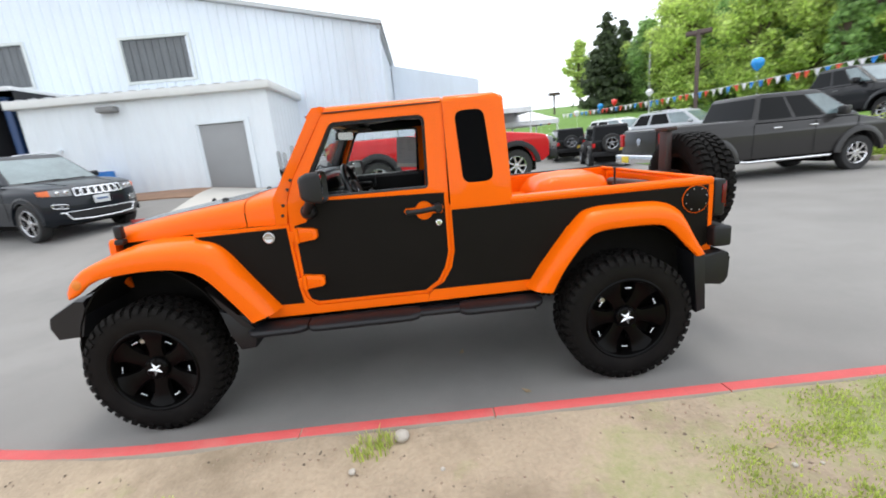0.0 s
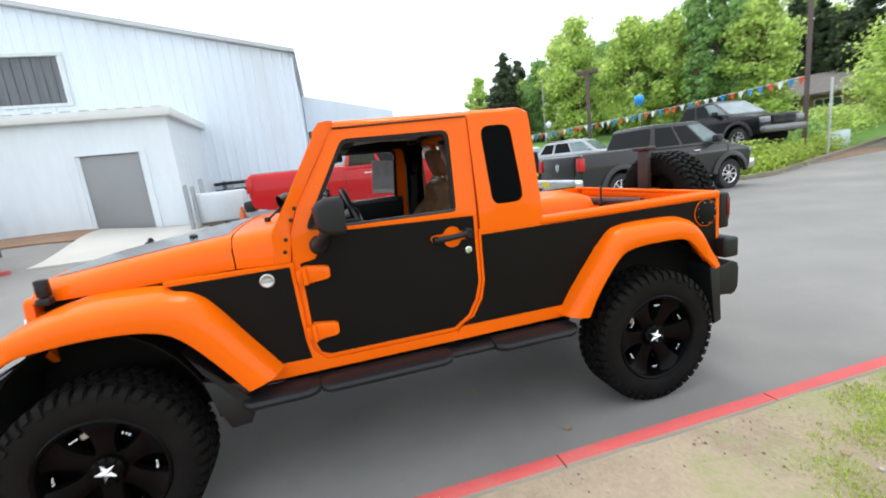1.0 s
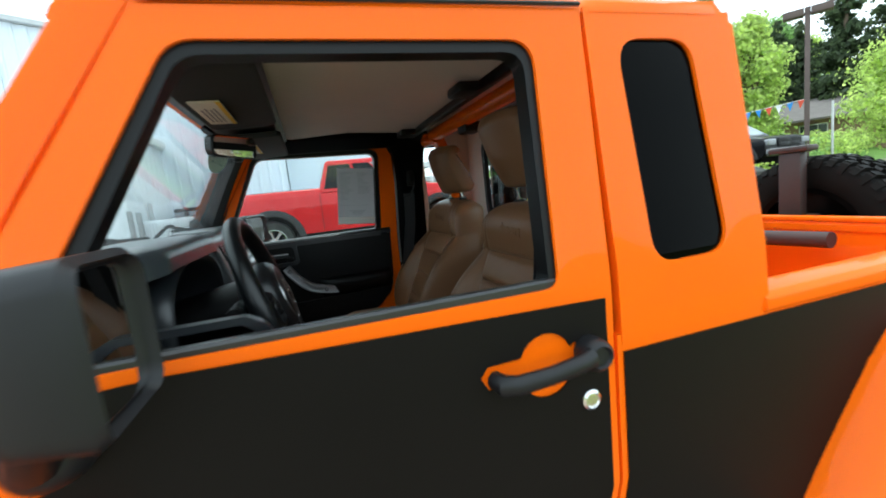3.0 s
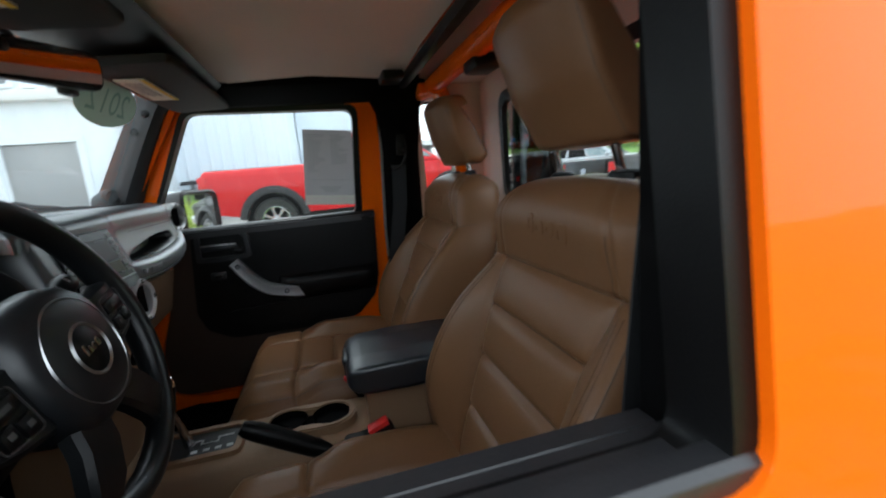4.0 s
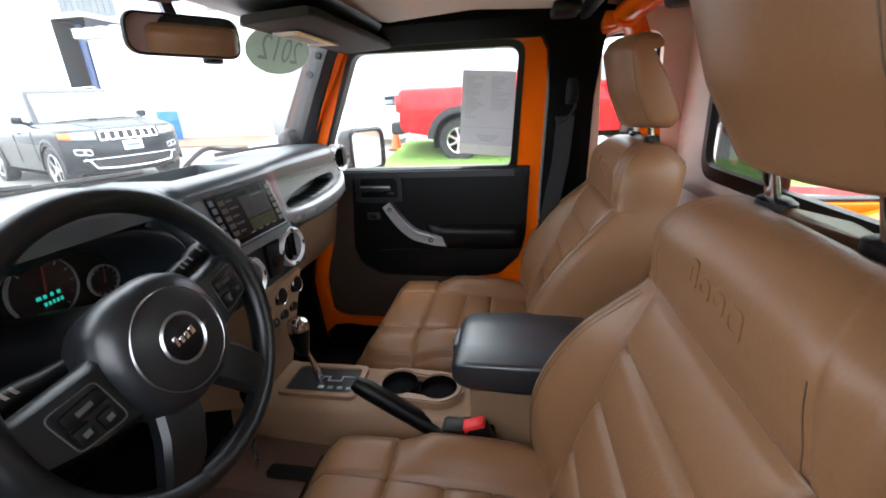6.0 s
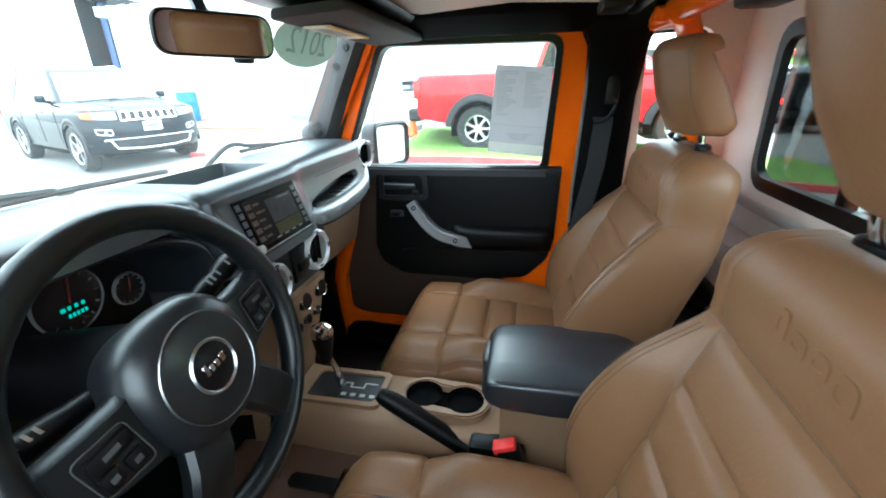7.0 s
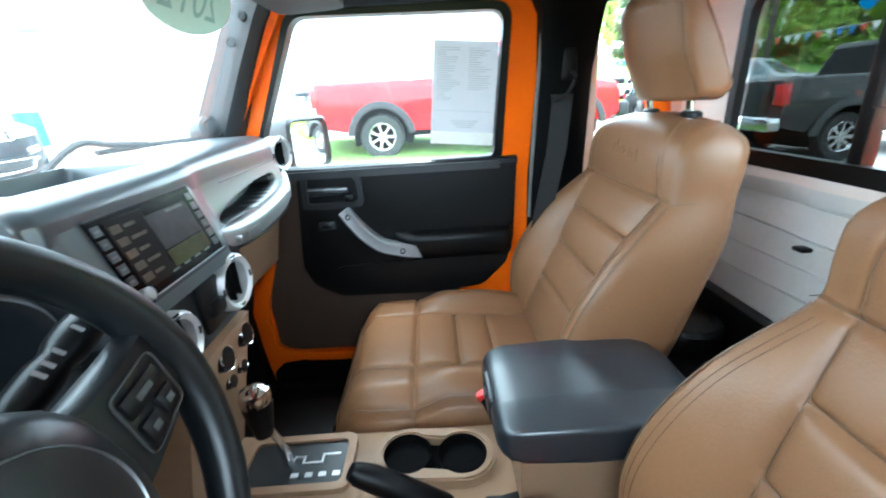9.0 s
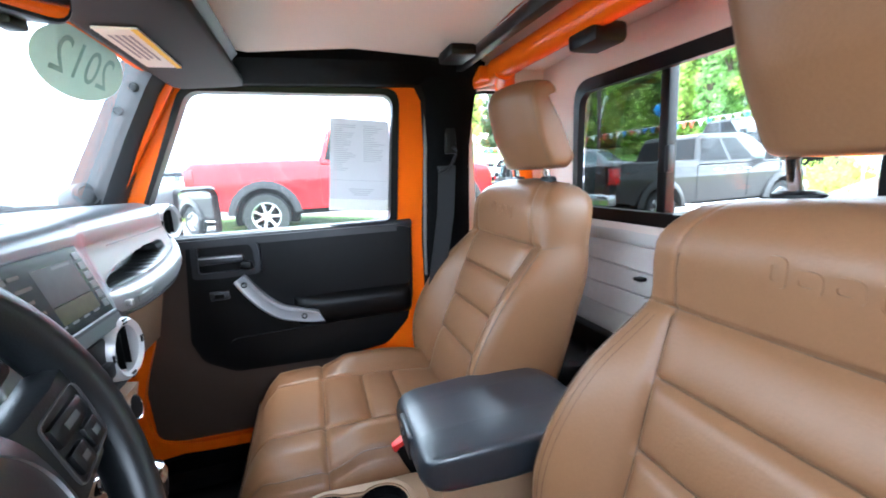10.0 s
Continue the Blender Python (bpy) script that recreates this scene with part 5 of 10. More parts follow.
for y, z, r in ((-0.286, 1.362, 0.05), (-0.424, 1.362, 0.05), (-0.195, 1.338, 0.027), (-0.515, 1.338, 0.027)):
    M0 = Matrix.Translation((1.014, y, z)) @ pose(0, 0, 0, 0, 90, 0)
    bm = bmesh.new()
    spin(bm, [(r, 0), (r, 0.003), (0, 0.003)], M0, 32)
    gf = part("gauge", bm, GAUGE, panel)
    bm = bmesh.new()
    spin(bm, [(r - 0.002, 0.003), (r - 0.0015, 0.006), (r + 0.0003, 0.006), (r + 0.001, 0.0)], M0, 36)
    part("gauge_ring", bm, RINGGREY, panel)
    bm = bmesh.new()
    for k in range(11):
        a = radians(-130 + 26 * k)
        box(bm, -0.001, 0.001, r * 0.78, r * 0.9, 0.003, 0.0036, 0, 1, M0 @ Matrix.Rotation(a, 4, 'Z'))
    tagged(part("dial_mark", bm, RINGGREY, panel), kind="stuff")
    bm = bmesh.new()
    box(bm, -0.0012, 0.0012, -0.004, r * 0.72, 0.0045, 0.006, 0, 1, M0 @ Matrix.Rotation(radians(80), 4, 'Z'))
    part("needle", bm, NEEDLE, panel)
# small lit display in the near dial: plain bars
bm = bmesh.new()
for k, w in enumerate((0.007, 0.005, 0.005, 0.005)):
    box(bm, 1.0182, 1.0186, -0.302 + 0.010 * k, -0.302 + 0.010 * k + w, 1.349, 1.355)
for k in range(5):
    box(bm, 1.0182, 1.0186, -0.294 + 0.006 * k, -0.294 + 0.006 * k + 0.004, 1.337, 1.343)
part("lit_display", bm, LCD, panel, "teal lit display bars")
# screen
def on_screen(y, f, out=0.0):
    """f: 0 bottom .. 1 top."""
    return (1.157 - 0.032 * f + out, y, 1.342 + 0.096 * f)
def screen_block(y0, y1, f0, f1, out, depth):
    bm = bmesh.new()
    a = [on_screen(y0, f0, out), on_screen(y1, f0, out), on_screen(y1, f1, out), on_screen(y0, f1, out)]
    b = [on_screen(y0, f0, out - depth), on_screen(y1, f0, out - depth), on_screen(y1, f1, out - depth), on_screen(y0, f1, out - depth)]
    loft(bm, [b, a])
    bmesh.ops.bevel(bm, geom=[e for e in bm.edges], offset=0.0015, segments=2, affect='EDGES', clamp_overlap=True)
    return bm
radio = part("radio", screen_block(-0.047, 0.168, -0.05, 1.09, 0.002, 0.05), GLOSSBLACK, dash, "touch-screen radio in a gloss black bezel")
scr = part("screen", screen_block(-0.026, 0.142, 0.10, 1.05, 0.0032, 0.003), SCREENMAT, radio, "dim map display")
ICON = surface("screen_icon", (0.045, 0.034, 0.027), 0.4, spec=0.1, var=0.3, scale=60, emit=(0.42, 0.30, 0.19), emit_strength=0.009)
PALEICON = surface("pale_screen_text", (0.1, 0.1, 0.1), 0.4, spec=0.1, emit=(0.5, 0.5, 0.48), emit_strength=0.012)
rg = random.Random(8)
# a column of menu fields, each with a word-long bar
for k in range(5):
    f = 0.86 - 0.165 * k
    part("menu_field", screen_block(-0.021, -0.003, f, f + 0.10, 0.0038, 0.0005), ICON, scr)
    part("menu_bar", screen_block(0.002, 0.02 + 0.012 * rg.random(), f + 0.03, f + 0.075, 0.0038, 0.0005), ICON, scr)
for nm, col, y, f, w, h in (("olive", (0.030, 0.028, 0.010), 0.042, 0.16, 0.096, 0.24), ("grey", (0.024, 0.021, 0.022), 0.042, 0.42, 0.096, 0.50)):
    part("map_area", screen_block(y, y + w, f, f + h, 0.0036, 0.0004), surface("screen_" + nm, col, 0.3, spec=0.1, var=0.6, scale=22, emit=col, emit_strength=0.06), scr)
part("title_bar", screen_block(0.085, 0.128, 0.86, 0.90, 0.0041, 0.0004), PALEICON, scr)
for k in range(4):
    part("status_bar", screen_block(0.03 + 0.028 * k, 0.046 + 0.028 * k, 0.125, 0.155, 0.0041, 0.0004), PALEICON, scr)
part("screen_frame", screen_block(-0.05, 0.168, 1.085, 1.105, 0.004, 0.004), SOFTBLACK, radio)
part("ledge", screen_block(-0.03, 0.168, -0.045, 0.015, 0.006, 0.006), DASH, radio, "black ledge with a bright edge")
part("ledge_edge", screen_block(-0.02, 0.165, 0.012, 0.024, 0.0066, 0.002), STEEL, radio)
for k in range(6):
    part("button", screen_block(0.146, 0.164, 0.10 + 0.155 * k, 0.235 + 0.155 * k, 0.0032, 0.003), DASH, radio)
    part("button_mark", screen_block(0.151, 0.158, 0.15 + 0.155 * k, 0.18 + 0.155 * k, 0.0036, 0.0006), PALEICON, radio)
    if k < 5:
        part("button", screen_block(-0.046, -0.03, 0.23 + 0.165 * k, 0.375 + 0.165 * k, 0.0032, 0.003), DASH, radio)
        part("button_mark", screen_block(-0.042, -0.034, 0.29 + 0.165 * k, 0.315 + 0.165 * k, 0.0036, 0.0006), PALEICON, radio)
bm = bmesh.new()
spin(bm, [(0.009, 0), (0.009, 0.012), (0.007, 0.014), (0, 0.014)], Matrix.Translation(on_screen(-0.036, 0.08)) @ pose(0, 0, 0, 0, 72, 0), 16)
part("knob", bm, STEEL, radio)
# stack below, silver-ringed vents
bm = bmesh.new()
loft(bm, [[(1.05, -0.065, 1.335), (1.05, 0.29, 1.335), (1.05, 0.275, 1.20), (1.05, -0.06, 1.20)], [(1.13, -0.06, 1.335), (1.13, 0.262, 1.335), (1.135, 0.262, 1.205), (1.135, -0.06, 1.205)], [(1.142, -0.05, 1.328), (1.142, 0.25, 1.328), (1.148, 0.25, 1.212), (1.148, -0.05, 1.212)]])
stack = part("vent_console", bm, DASH, dash)
def vent(c, r, yaw, name="air_vent"):
    M0 = Matrix.Translation(c) @ pose(0, 0, 0, 0, 0, yaw) @ pose(0, 0, 0, 0, 90, 0)
    bm = bmesh.new()
    spin(bm, [(r * 0.70, -0.01), (r * 0.74, 0.012), (r * 0.90, 0.017), (r, 0.011), (r * 1.02, -0.02)], M0, 36)
    v = part(name, bm, VENTRING, dash, "round air vent with a silver ring")
    bm = bmesh.new()
    spin(bm, [(r * 0.78, -0.004), (0, -0.008)], M0, 28)
    for k in range(3):
        box(bm, -r * 0.7, r * 0.7, -r * 0.4 + k * r * 0.38, -r * 0.36 + k * r * 0.38, -0.006, 0.006, 0.001, 1, M0)
    part("vane", bm, SOFTBLACK, v)
    bm = bmesh.new()
    for a in (math.pi / 2, -math.pi / 2, 0, math.pi):
        box(bm, r * 0.8, r * 0.97, -0.006, 0.006, 0.0145, 0.0165, 0, 1, M0 @ Matrix.Rotation(a, 4, 'Z'))
    tagged(part("ring_mark", bm, SOFTBLACK, v), kind="stuff")
vent((1.152, 0.172, 1.275), 0.05, -4)
vent((1.147, 0.0, 1.258), 0.048, 0)
vent((1.105, 0.655, 1.437), 0.046, -14)
vent((1.105, -0.655, 1.437), 0.046, 14)
bm = bmesh.new()
box(bm, 1.14, 1.155, 0.075, 0.135, 1.225, 1.31, 0.006)
box(bm, 1.15, 1.166, 0.085, 0.125, 1.25, 1.275, 0.006)
part("hazard_panel", bm, SOFTBLACK, stack)
# lower stack: tan climate panel with knobs
bm = bmesh.new()
loft(bm, [[(1.0, -0.06, 1.21), (1.0, 0.235, 1.21), (0.98, 0.22, 0.93), (0.98, -0.05, 0.93)], [(1.165, -0.02, 1.21), (1.165, 0.185, 1.21), (1.10, 0.175, 0.93), (1.10, -0.02, 0.93)]])
clim = part("climate_panel", bm, TAN, dash, "tan lower centre panel")
for k, (y, z) in enumerate(((0.01, 1.175), (0.085, 1.175), (0.16, 1.175), (0.015, 1.115), (0.06, 1.115), (0.105, 1.115), (0.15, 1.115))):
    r = 0.022 if k < 3 else 0.013
    bm = bmesh.new()
    spin(bm, [(r, 0), (r, 0.012), (r * 0.8, 0.02), (0, 0.021)], Matrix.Translation((1.155 - 0.24 * (1.21 - z), y, z)) @ pose(0, 0, 0, 0, 80, 0), 18)
    kb = part("knob", bm, SOFTBLACK, clim)
    bm = bmesh.new()
    spin(bm, [(r * 0.84, 0.019), (r * 0.9, 0.0205), (r * 0.95, 0.017)], Matrix.Translation((1.155 - 0.24 * (1.21 - z), y, z)) @ pose(0, 0, 0, 0, 80, 0), 18)
    part("knob_ring", bm, CHROME, kb)
# tan knee panels below the dash
bm = bmesh.new()
loft(bm, [[(0.90, y, 1.26), (1.06, y, 1.26), (1.03, y, 1.12), (0.95, y, 1.05), (0.88, y, 1.05)] for y in (0.24, 0.70)])
part("glove_box", bm, TAN, dash, "tan glove box")
bm = bmesh.new()
loft(bm, [[(0.90, y, 1.27), (1.06, y, 1.27), (1.04, y, 1.10), (0.95, y, 1.0), (0.88, y, 1.0)] for y in (-0.72, -0.06)])
part("knee_panel", bm, SOFTBLACK, dash, "black knee panel")
# passenger grab bar over a dark slot; silver puts the light on the slate bar into colour
bar_line = smoothpath([(1.118, 0.188, 1.346), (1.140, 0.222, 1.338), (1.152, 0.30, 1.333), (1.155, 0.40, 1.334), (1.153, 0.50, 1.341), (1.143, 0.58, 1.354), (1.122, 0.635, 1.376), (1.096, 0.665, 1.402)], 6)
bm = bmesh.new()
rings = []
for k, p in enumerate(bar_line):
    q = k / (len(bar_line) - 1)
    h = 0.020 + 0.004 * math.sin(math.pi * q)
    rings.append([(p.x - 0.022 + 0.026 * c * (1.0 if c > 0 else 0.6), p.y, p.z + h * sn) for c, sn in [(math.copysign(abs(math.cos(a)) ** 0.6, math.cos(a)), math.copysign(abs(math.sin(a)) ** 0.7, math.sin(a))) for a in [2 * math.pi * j / 18 for j in range(18)]]])
loft(bm, rings)
gb = part("grab_bar", bm, SILVER, dash, "passenger grab bar, silver colour standing for its lit face", 70)
bm = bmesh.new()
tube(bm, [(p.x - 0.006, p.y, p.z - 0.0215 - 0.003 * math.sin(math.pi * k / (len(bar_line) - 1))) for k, p in enumerate(bar_line)][4:-6], 0.004, 8)
part("bar_lip", bm, SOFTBLACK, gb)
for y0, y1 in ((0.235, 0.245), (0.262, 0.33), (0.565, 0.573)):
    bm = bmesh.new()
    box(bm, 1.146 + 0.012 * ss(y0, 0.23, 0.26) - 0.012 * ss(y0, 0.5, 0.57), 1.1585 + 0.001 * (y0 > 0.25) - 0.009 * (y0 > 0.5), y0, y1, 1.327 + 0.02 * (y0 > 0.5), 1.338 + 0.02 * (y0 > 0.5), 0.002)
    part("bar_badge", bm, STEEL, gb)
def face_x(y, z):
    """Rear face of the dash from the radio to the passenger's vent, below the top pad's lip."""
    far = LIP(max(y, 0.25)) - 0.001 + 0.030 * ss(1.455 - z, 0.0, 0.13)
    near = on_screen(y, (z - 1.342) / 0.096)[0] - 0.001
    x = near + (far - near) * ss(y, 0.17, 0.235)
    return x - 0.075 * (1 - ss(y, -0.125, -0.075)) ** 2
def slot_in(y, z):
    """How far inside the grab slot: 0 on the face, 1 at its floor."""
    u = (y - 0.395) / 0.158
    v = (z - (1.379 + 0.012 * u)) / (0.0205 * (1 - 0.25 * max(0.0, -u)))
    return 1 - ss((abs(u) ** 3.0 + abs(v) ** 3.0) ** (1 / 3.0), 0.80, 1.04)
bm = bmesh.new()
grid = []
for i in range(212):
    y = -0.125 + 0.833 * i / 211
    top = min(1.4535, dash_top(LIP(y), y) + 0.001)
    low = 1.318 + 0.016 * ss(y, 0.45, 0.7)
    col = []
    for j in range(49):
        z = top + (low - top) * j / 48
        d = slot_in(y, z)
        col.append((face_x(y, z) - 0.055 * d, y, z))
    grid.append(col)
loft(bm, grid, False, False)
# faces deep in the slot turn black: the recess's shade as a second material
for f in bm.faces:
    c = f.calc_center_median()
    f.material_index = 1 if slot_in(c.y, c.z) > 0.25 else 0
part("dash_face", bm, [DASHTOP, SOFTBLACK], dash, "slate dash face with a grab slot", 80)
bm = bmesh.new()
tube(bm, [(face_x(0.30 + 0.035 * k, 1.428) + 0.0002, 0.30 + 0.035 * k, 1.428 + 0.002 * k / 10) for k in range(10)], 0.0012, 6)
part("face_seam", bm, SOFTBLACK, dash)
# dash tweeter
for s in (-1, 1):
    bm = bmesh.new()
    spin(bm, [(0.034, -0.05), (0.036, -0.01), (0.033, 0.006), (0.024, 0.012), (0.02, 0.006), (0, 0.008)], Matrix.Translation((0.945, s * 0.655, 1.512)) @ pose(0, 0, 0, 0, 75, -s * 35), 24)
    part("tweeter", bm, TRIM, dash)

# ---- steering wheel ----
SW = Matrix.Translation((1.275, -0.36, 1.332)) @ pose(0, 0, 0, 0, 90 - 17, 0) @ Matrix.Rotation(radians(90), 4, 'Z') @ Matrix.Rotation(radians(8), 4, 'Z')
# local: z towards the driver, y up, x to the driver's right hand
bm = bmesh.new()
R, r = 0.186, 0.0165
rings = []
for k in range(56):
    a = 2 * math.pi * k / 56
    thick = 1.0 + 0.16 * (abs(math.cos(a)) ** 6)
    rings.append([SW @ Vector(((R + r * thick * math.cos(b)) * math.cos(a), (R + r * thick * math.cos(b)) * math.sin(a), r * thick * math.sin(b) * 1.1)) for b in [2 * math.pi * j / 14 for j in range(14)]])
vr = [[bm.verts.new(p) for p in q] for q in rings]
for i in range(56):
    for j in range(14):
        bm.faces.new((vr[i][j], vr[(i + 1) % 56][j], vr[(i + 1) % 56][(j + 1) % 14], vr[i][(j + 1) % 14]))
wheel_leather = surface("black_leather", (0.004, 0.0048, 0.0056), 0.34, spec=0.42, var=0.2, scale=8, fine=500, bump=0.15)
steer = part("steering_wheel", bm, wheel_leather, truck, "black leather steering wheel with four spokes")
def hub_ring(w, hgt, z):
    pts = []
    for k in range(36):
        a = 2 * math.pi * k / 36
        x, y = math.cos(a), math.sin(a)
        e = 2.6
        f = (abs(x) ** e + abs(y) ** e) ** (-1 / e)
        yy = y * f * hgt * (1.0 if y > 0 else 1.0)
        pts.append(SW @ Vector((x * f * w, yy - 0.004, z)))
    return pts
bm = bmesh.new()
loft(bm, [hub_ring(0.075, 0.074, -0.05), hub_ring(0.085, 0.083, -0.02), hub_ring(0.088, 0.086, 0.0), hub_ring(0.084, 0.082, 0.018), hub_ring(0.074, 0.072, 0.030), hub_ring(0.055, 0.054, 0.036), hub_ring(0.02, 0.02, 0.038)])
hub = part("hub", bm, surface("hub_cover_plastic", (0.007, 0.008, 0.0095), 0.36, spec=0.55, var=0.15, scale=8, fine=500, bump=0.08), steer)
for rr, h, t in ((0.0655, 0.0325, 0.0012), (0.031, 0.0375, 0.0022)):
    bm = bmesh.new()
    spin(bm, [(rr - t, h), (rr, h + 0.0025), (rr + t, h)], SW @ Matrix.Translation((0, -0.004, 0)), 48)
    part("trim_ring", bm, STEEL, hub)
bm = bmesh.new()
spin(bm, [(0.029, 0.037), (0.027, 0.0385), (0, 0.0385)], SW @ Matrix.Translation((0, -0.004, 0)), 32)
part("emblem_disc", bm, SOFTBLACK, hub)
bm = bmesh.new()
for x0, w, h in ((-0.017, 0.006, 0.014), (-0.009, 0.007, 0.009), (0.0, 0.007, 0.009), (0.009, 0.008, 0.011)):
    box(bm, x0, x0 + w, -0.008, -0.008 + h, 0.0385, 0.0405, 0.001, 1, SW)
part("emblem_bar", bm, CHROME, hub, "chrome emblem bars")
# side spokes with switch pods
for s in (-1, 1):
    bm = bmesh.new()
    rings = []
    for x, h, yc, z in ((0.06, 0.05, -0.008, 0.006), (0.09, 0.042, -0.004, 0.014), (0.13, 0.038, 0.002, 0.016), (0.165, 0.03, 0.008, 0.006), (0.184, 0.022, 0.01, 0.0)):
        rings.append([SW @ Vector((s * x, yc + h * a, z + b)) for a, b in ((-1, -0.02), (-1, -0.004), (-0.85, 0.004), (0.85, 0.004), (1, -0.004), (1, -0.02))])
    loft(bm, rings)
    spk = part("spoke", bm, wheel_leather, steer)
    bm = bmesh.new()
    plate(bm, fillet([(0.093, -0.032), (0.148, -0.023), (0.152, 0.027), (0.097, 0.024)], 0.008, 3), [fillet([(0.0942, -0.0308), (0.1472, -0.022), (0.151, 0.026), (0.0979, 0.0228)], 0.007, 3)], 0.002, lambda u, v, d: SW @ Vector((s * u, v, 0.0215 - d)))
    part("switch_bezel", bm, surface("dull_bezel", (0.12, 0.12, 0.12), 0.4, metal=0.7) if "dull_bezel" not in bpy.data.materials else bpy.data.materials["dull_bezel"], spk)
    for k, (x, y, w, h) in enumerate(((0.100, 0.0, 0.044, 0.018), (0.100, -0.026, 0.02, 0.02), (0.124, -0.022, 0.02, 0.02))):
        bm = bmesh.new()
        box(bm, s * x if s > 0 else -x - w, s * x + w if s > 0 else -x, y, y + h, 0.017, 0.0235, 0.003, 2, SW)
        b = part("switch", bm, SOFTBLACK, spk)
        bm = bmesh.new()
        box(bm, (x + w * 0.3) if s > 0 else -x - w * 0.7, (x + w * 0.7) if s > 0 else -x - w * 0.3, y + h * 0.35, y + h * 0.65, 0.0234, 0.0239, 0, 1, SW)
        part("switch_mark", bm, surface("grey_switch_mark", (0.05, 0.05, 0.05), 0.6) if "grey_switch_mark" not in bpy.data.materials else bpy.data.materials["grey_switch_mark"], spk)
    # lower spokes
    bm = bmesh.new()
    rings = []
    for x, y, w, z in ((0.036, -0.062, 0.030, 0.012), (0.056, -0.095, 0.030, 0.018), (0.078, -0.130, 0.029, 0.014), (0.096, -0.160, 0.024, 0.0)):
        rings.append([SW @ Vector((s * (x + w * a), y + 0.35 * w * a, z + b)) for a, b in ((-1, -0.016), (-1, -0.002), (-0.8, 0.004), (0.8, 0.004), (1, -0.002), (1, -0.016))])
    loft(bm, rings)
    part("spoke", bm, wheel_leather, steer)
bm = bmesh.new()
loft(bm, [[SW @ Vector((0.06 * math.cos(a), 0.065 * math.sin(a), -0.02)) for a in [2 * math.pi * k / 16 for k in range(16)]], [SW @ Vector((0.055 * math.cos(a), 0.06 * math.sin(a) + 0.03, -0.25)) for a in [2 * math.pi * k / 16 for k in range(16)]]])
part("column_shroud", bm, SOFTBLACK, steer)
for s in (-1, 1):
    bm = bmesh.new()
    a, b = SW @ Vector((s * 0.055, 0.03, -0.05)), SW @ Vector((s * 0.188, 0.050, -0.045))
    pts = [a.lerp(b, k / 10) for k in range(11)]
    tube(bm, pts, [0.011, 0.011, 0.0115, 0.012, 0.0145, 0.015, 0.015, 0.0125, 0.0165, 0.017, 0.0155], 12)
    st = part("stalk", bm, SOFTBLACK, steer)
    bm = bmesh.new()
    for f in (0.5, 0.57, 0.66, 0.84):
        p = a.lerp(b, f)
        q = a.lerp(b, f + 0.03)
        n = (SW.to_3x3() @ Vector((0.0, 0.55, 0.83))).normalized() * 0.0172
        e = (SW.to_3x3() @ Vector((0, 0.83, -0.55))).normalized() * 0.005
        bm.faces.new([bm.verts.new(v) for v in (p + n - e, p + n + e, q + n + e, q + n - e)])
    part("stalk_mark", bm, STEEL, st)

# ---- centre console ----
bm = bmesh.new()
def con_ring(x, yl, yr, z, zb=0.66):
    return [(x, yl - 0.03, zb), (x, yl - 0.012, z - 0.06), (x, yl, z - 0.012), (x, yl + 0.012, z), (x, yr - 0.012, z), (x, yr, z - 0.012), (x, yr + 0.012, z - 0.06), (x, yr + 0.03, zb)]
loft(bm, [con_ring(1.02, 0.01, 0.18, 0.95), con_ring(1.09, 0.005, 0.185, 0.935), con_ring(1.13, 0.0, 0.19, 0.925), con_ring(1.32, 0.0, 0.185, 0.922), con_ring(1.40, 0.0, 0.18, 0.925), con_ring(1.60, -0.005, 0.18, 0.925), con_ring(1.64, -0.01, 0.18, 0.92), con_ring(1.75, -0.02, 0.18, 0.85), con_ring(2.0, -0.02, 0.18, 0.80)])
console = part("console", bm, TAN, truck, "tan centre console", 55)
# low transfer-lever tray on the driver's side
bm = bmesh.new()
loft(bm, [[(x, -0.19, 0.66), (x, -0.17, z - 0.02), (x, -0.155, z), (x, 0.0, z + 0.01), (x, 0.0, 0.66)] for x, z in ((0.98, 0.80), (1.1, 0.83), (1.3, 0.82), (1.42, 0.79), (1.48, 0.74))])
low = part("tunnel_cover", bm, surface("red_brown_plastic", (0.10, 0.054, 0.035), 0.5, var=0.1, scale=6, fine=400, bump=0.1), console)
bm = bmesh.new()
plate(bm, fillet([(1.17, -0.12), (1.30, -0.12), (1.30, -0.085), (1.17, -0.085)], 0.012, 3), [], 0.006, lambda u, v, d: (u, v, 0.835 - d))
part("lever_slot", bm, SOFTBLACK, low)
bm = bmesh.new()
tube(bm, [(1.14, -0.10, 0.82), (1.15, -0.10, 0.95), (1.165, -0.10, 1.02)], [0.006, 0.006, 0.006], 8)
spin(bm, [(0.0, -0.03), (0.013, -0.025), (0.018, 0.0), (0.016, 0.02), (0, 0.026)], Matrix.Translation((1.165, -0.10, 1.04)), 16)
part("transfer_lever", bm, CHROME, console)
# gear plate, lever
bm = bmesh.new()
plate(bm, fillet([(1.125, 0.035), (1.335, 0.035), (1.335, 0.165), (1.125, 0.165)], 0.022, 4), [fillet([(1.14, 0.05), (1.32, 0.05), (1.32, 0.15), (1.14, 0.15)], 0.015, 4)], 0.012, lambda u, v, d: (u, v, 0.935 - d))
part("gear_surround", bm, TAN, console)
bm = bmesh.new()
plate(bm, fillet([(1.138, 0.048), (1.322, 0.048), (1.322, 0.152), (1.138, 0.152)], 0.015, 4), [], 0.008, lambda u, v, d: (u, v, 0.929 - d))
gp = part("gear_plate", bm, DASH, console)
bm = bmesh.new()
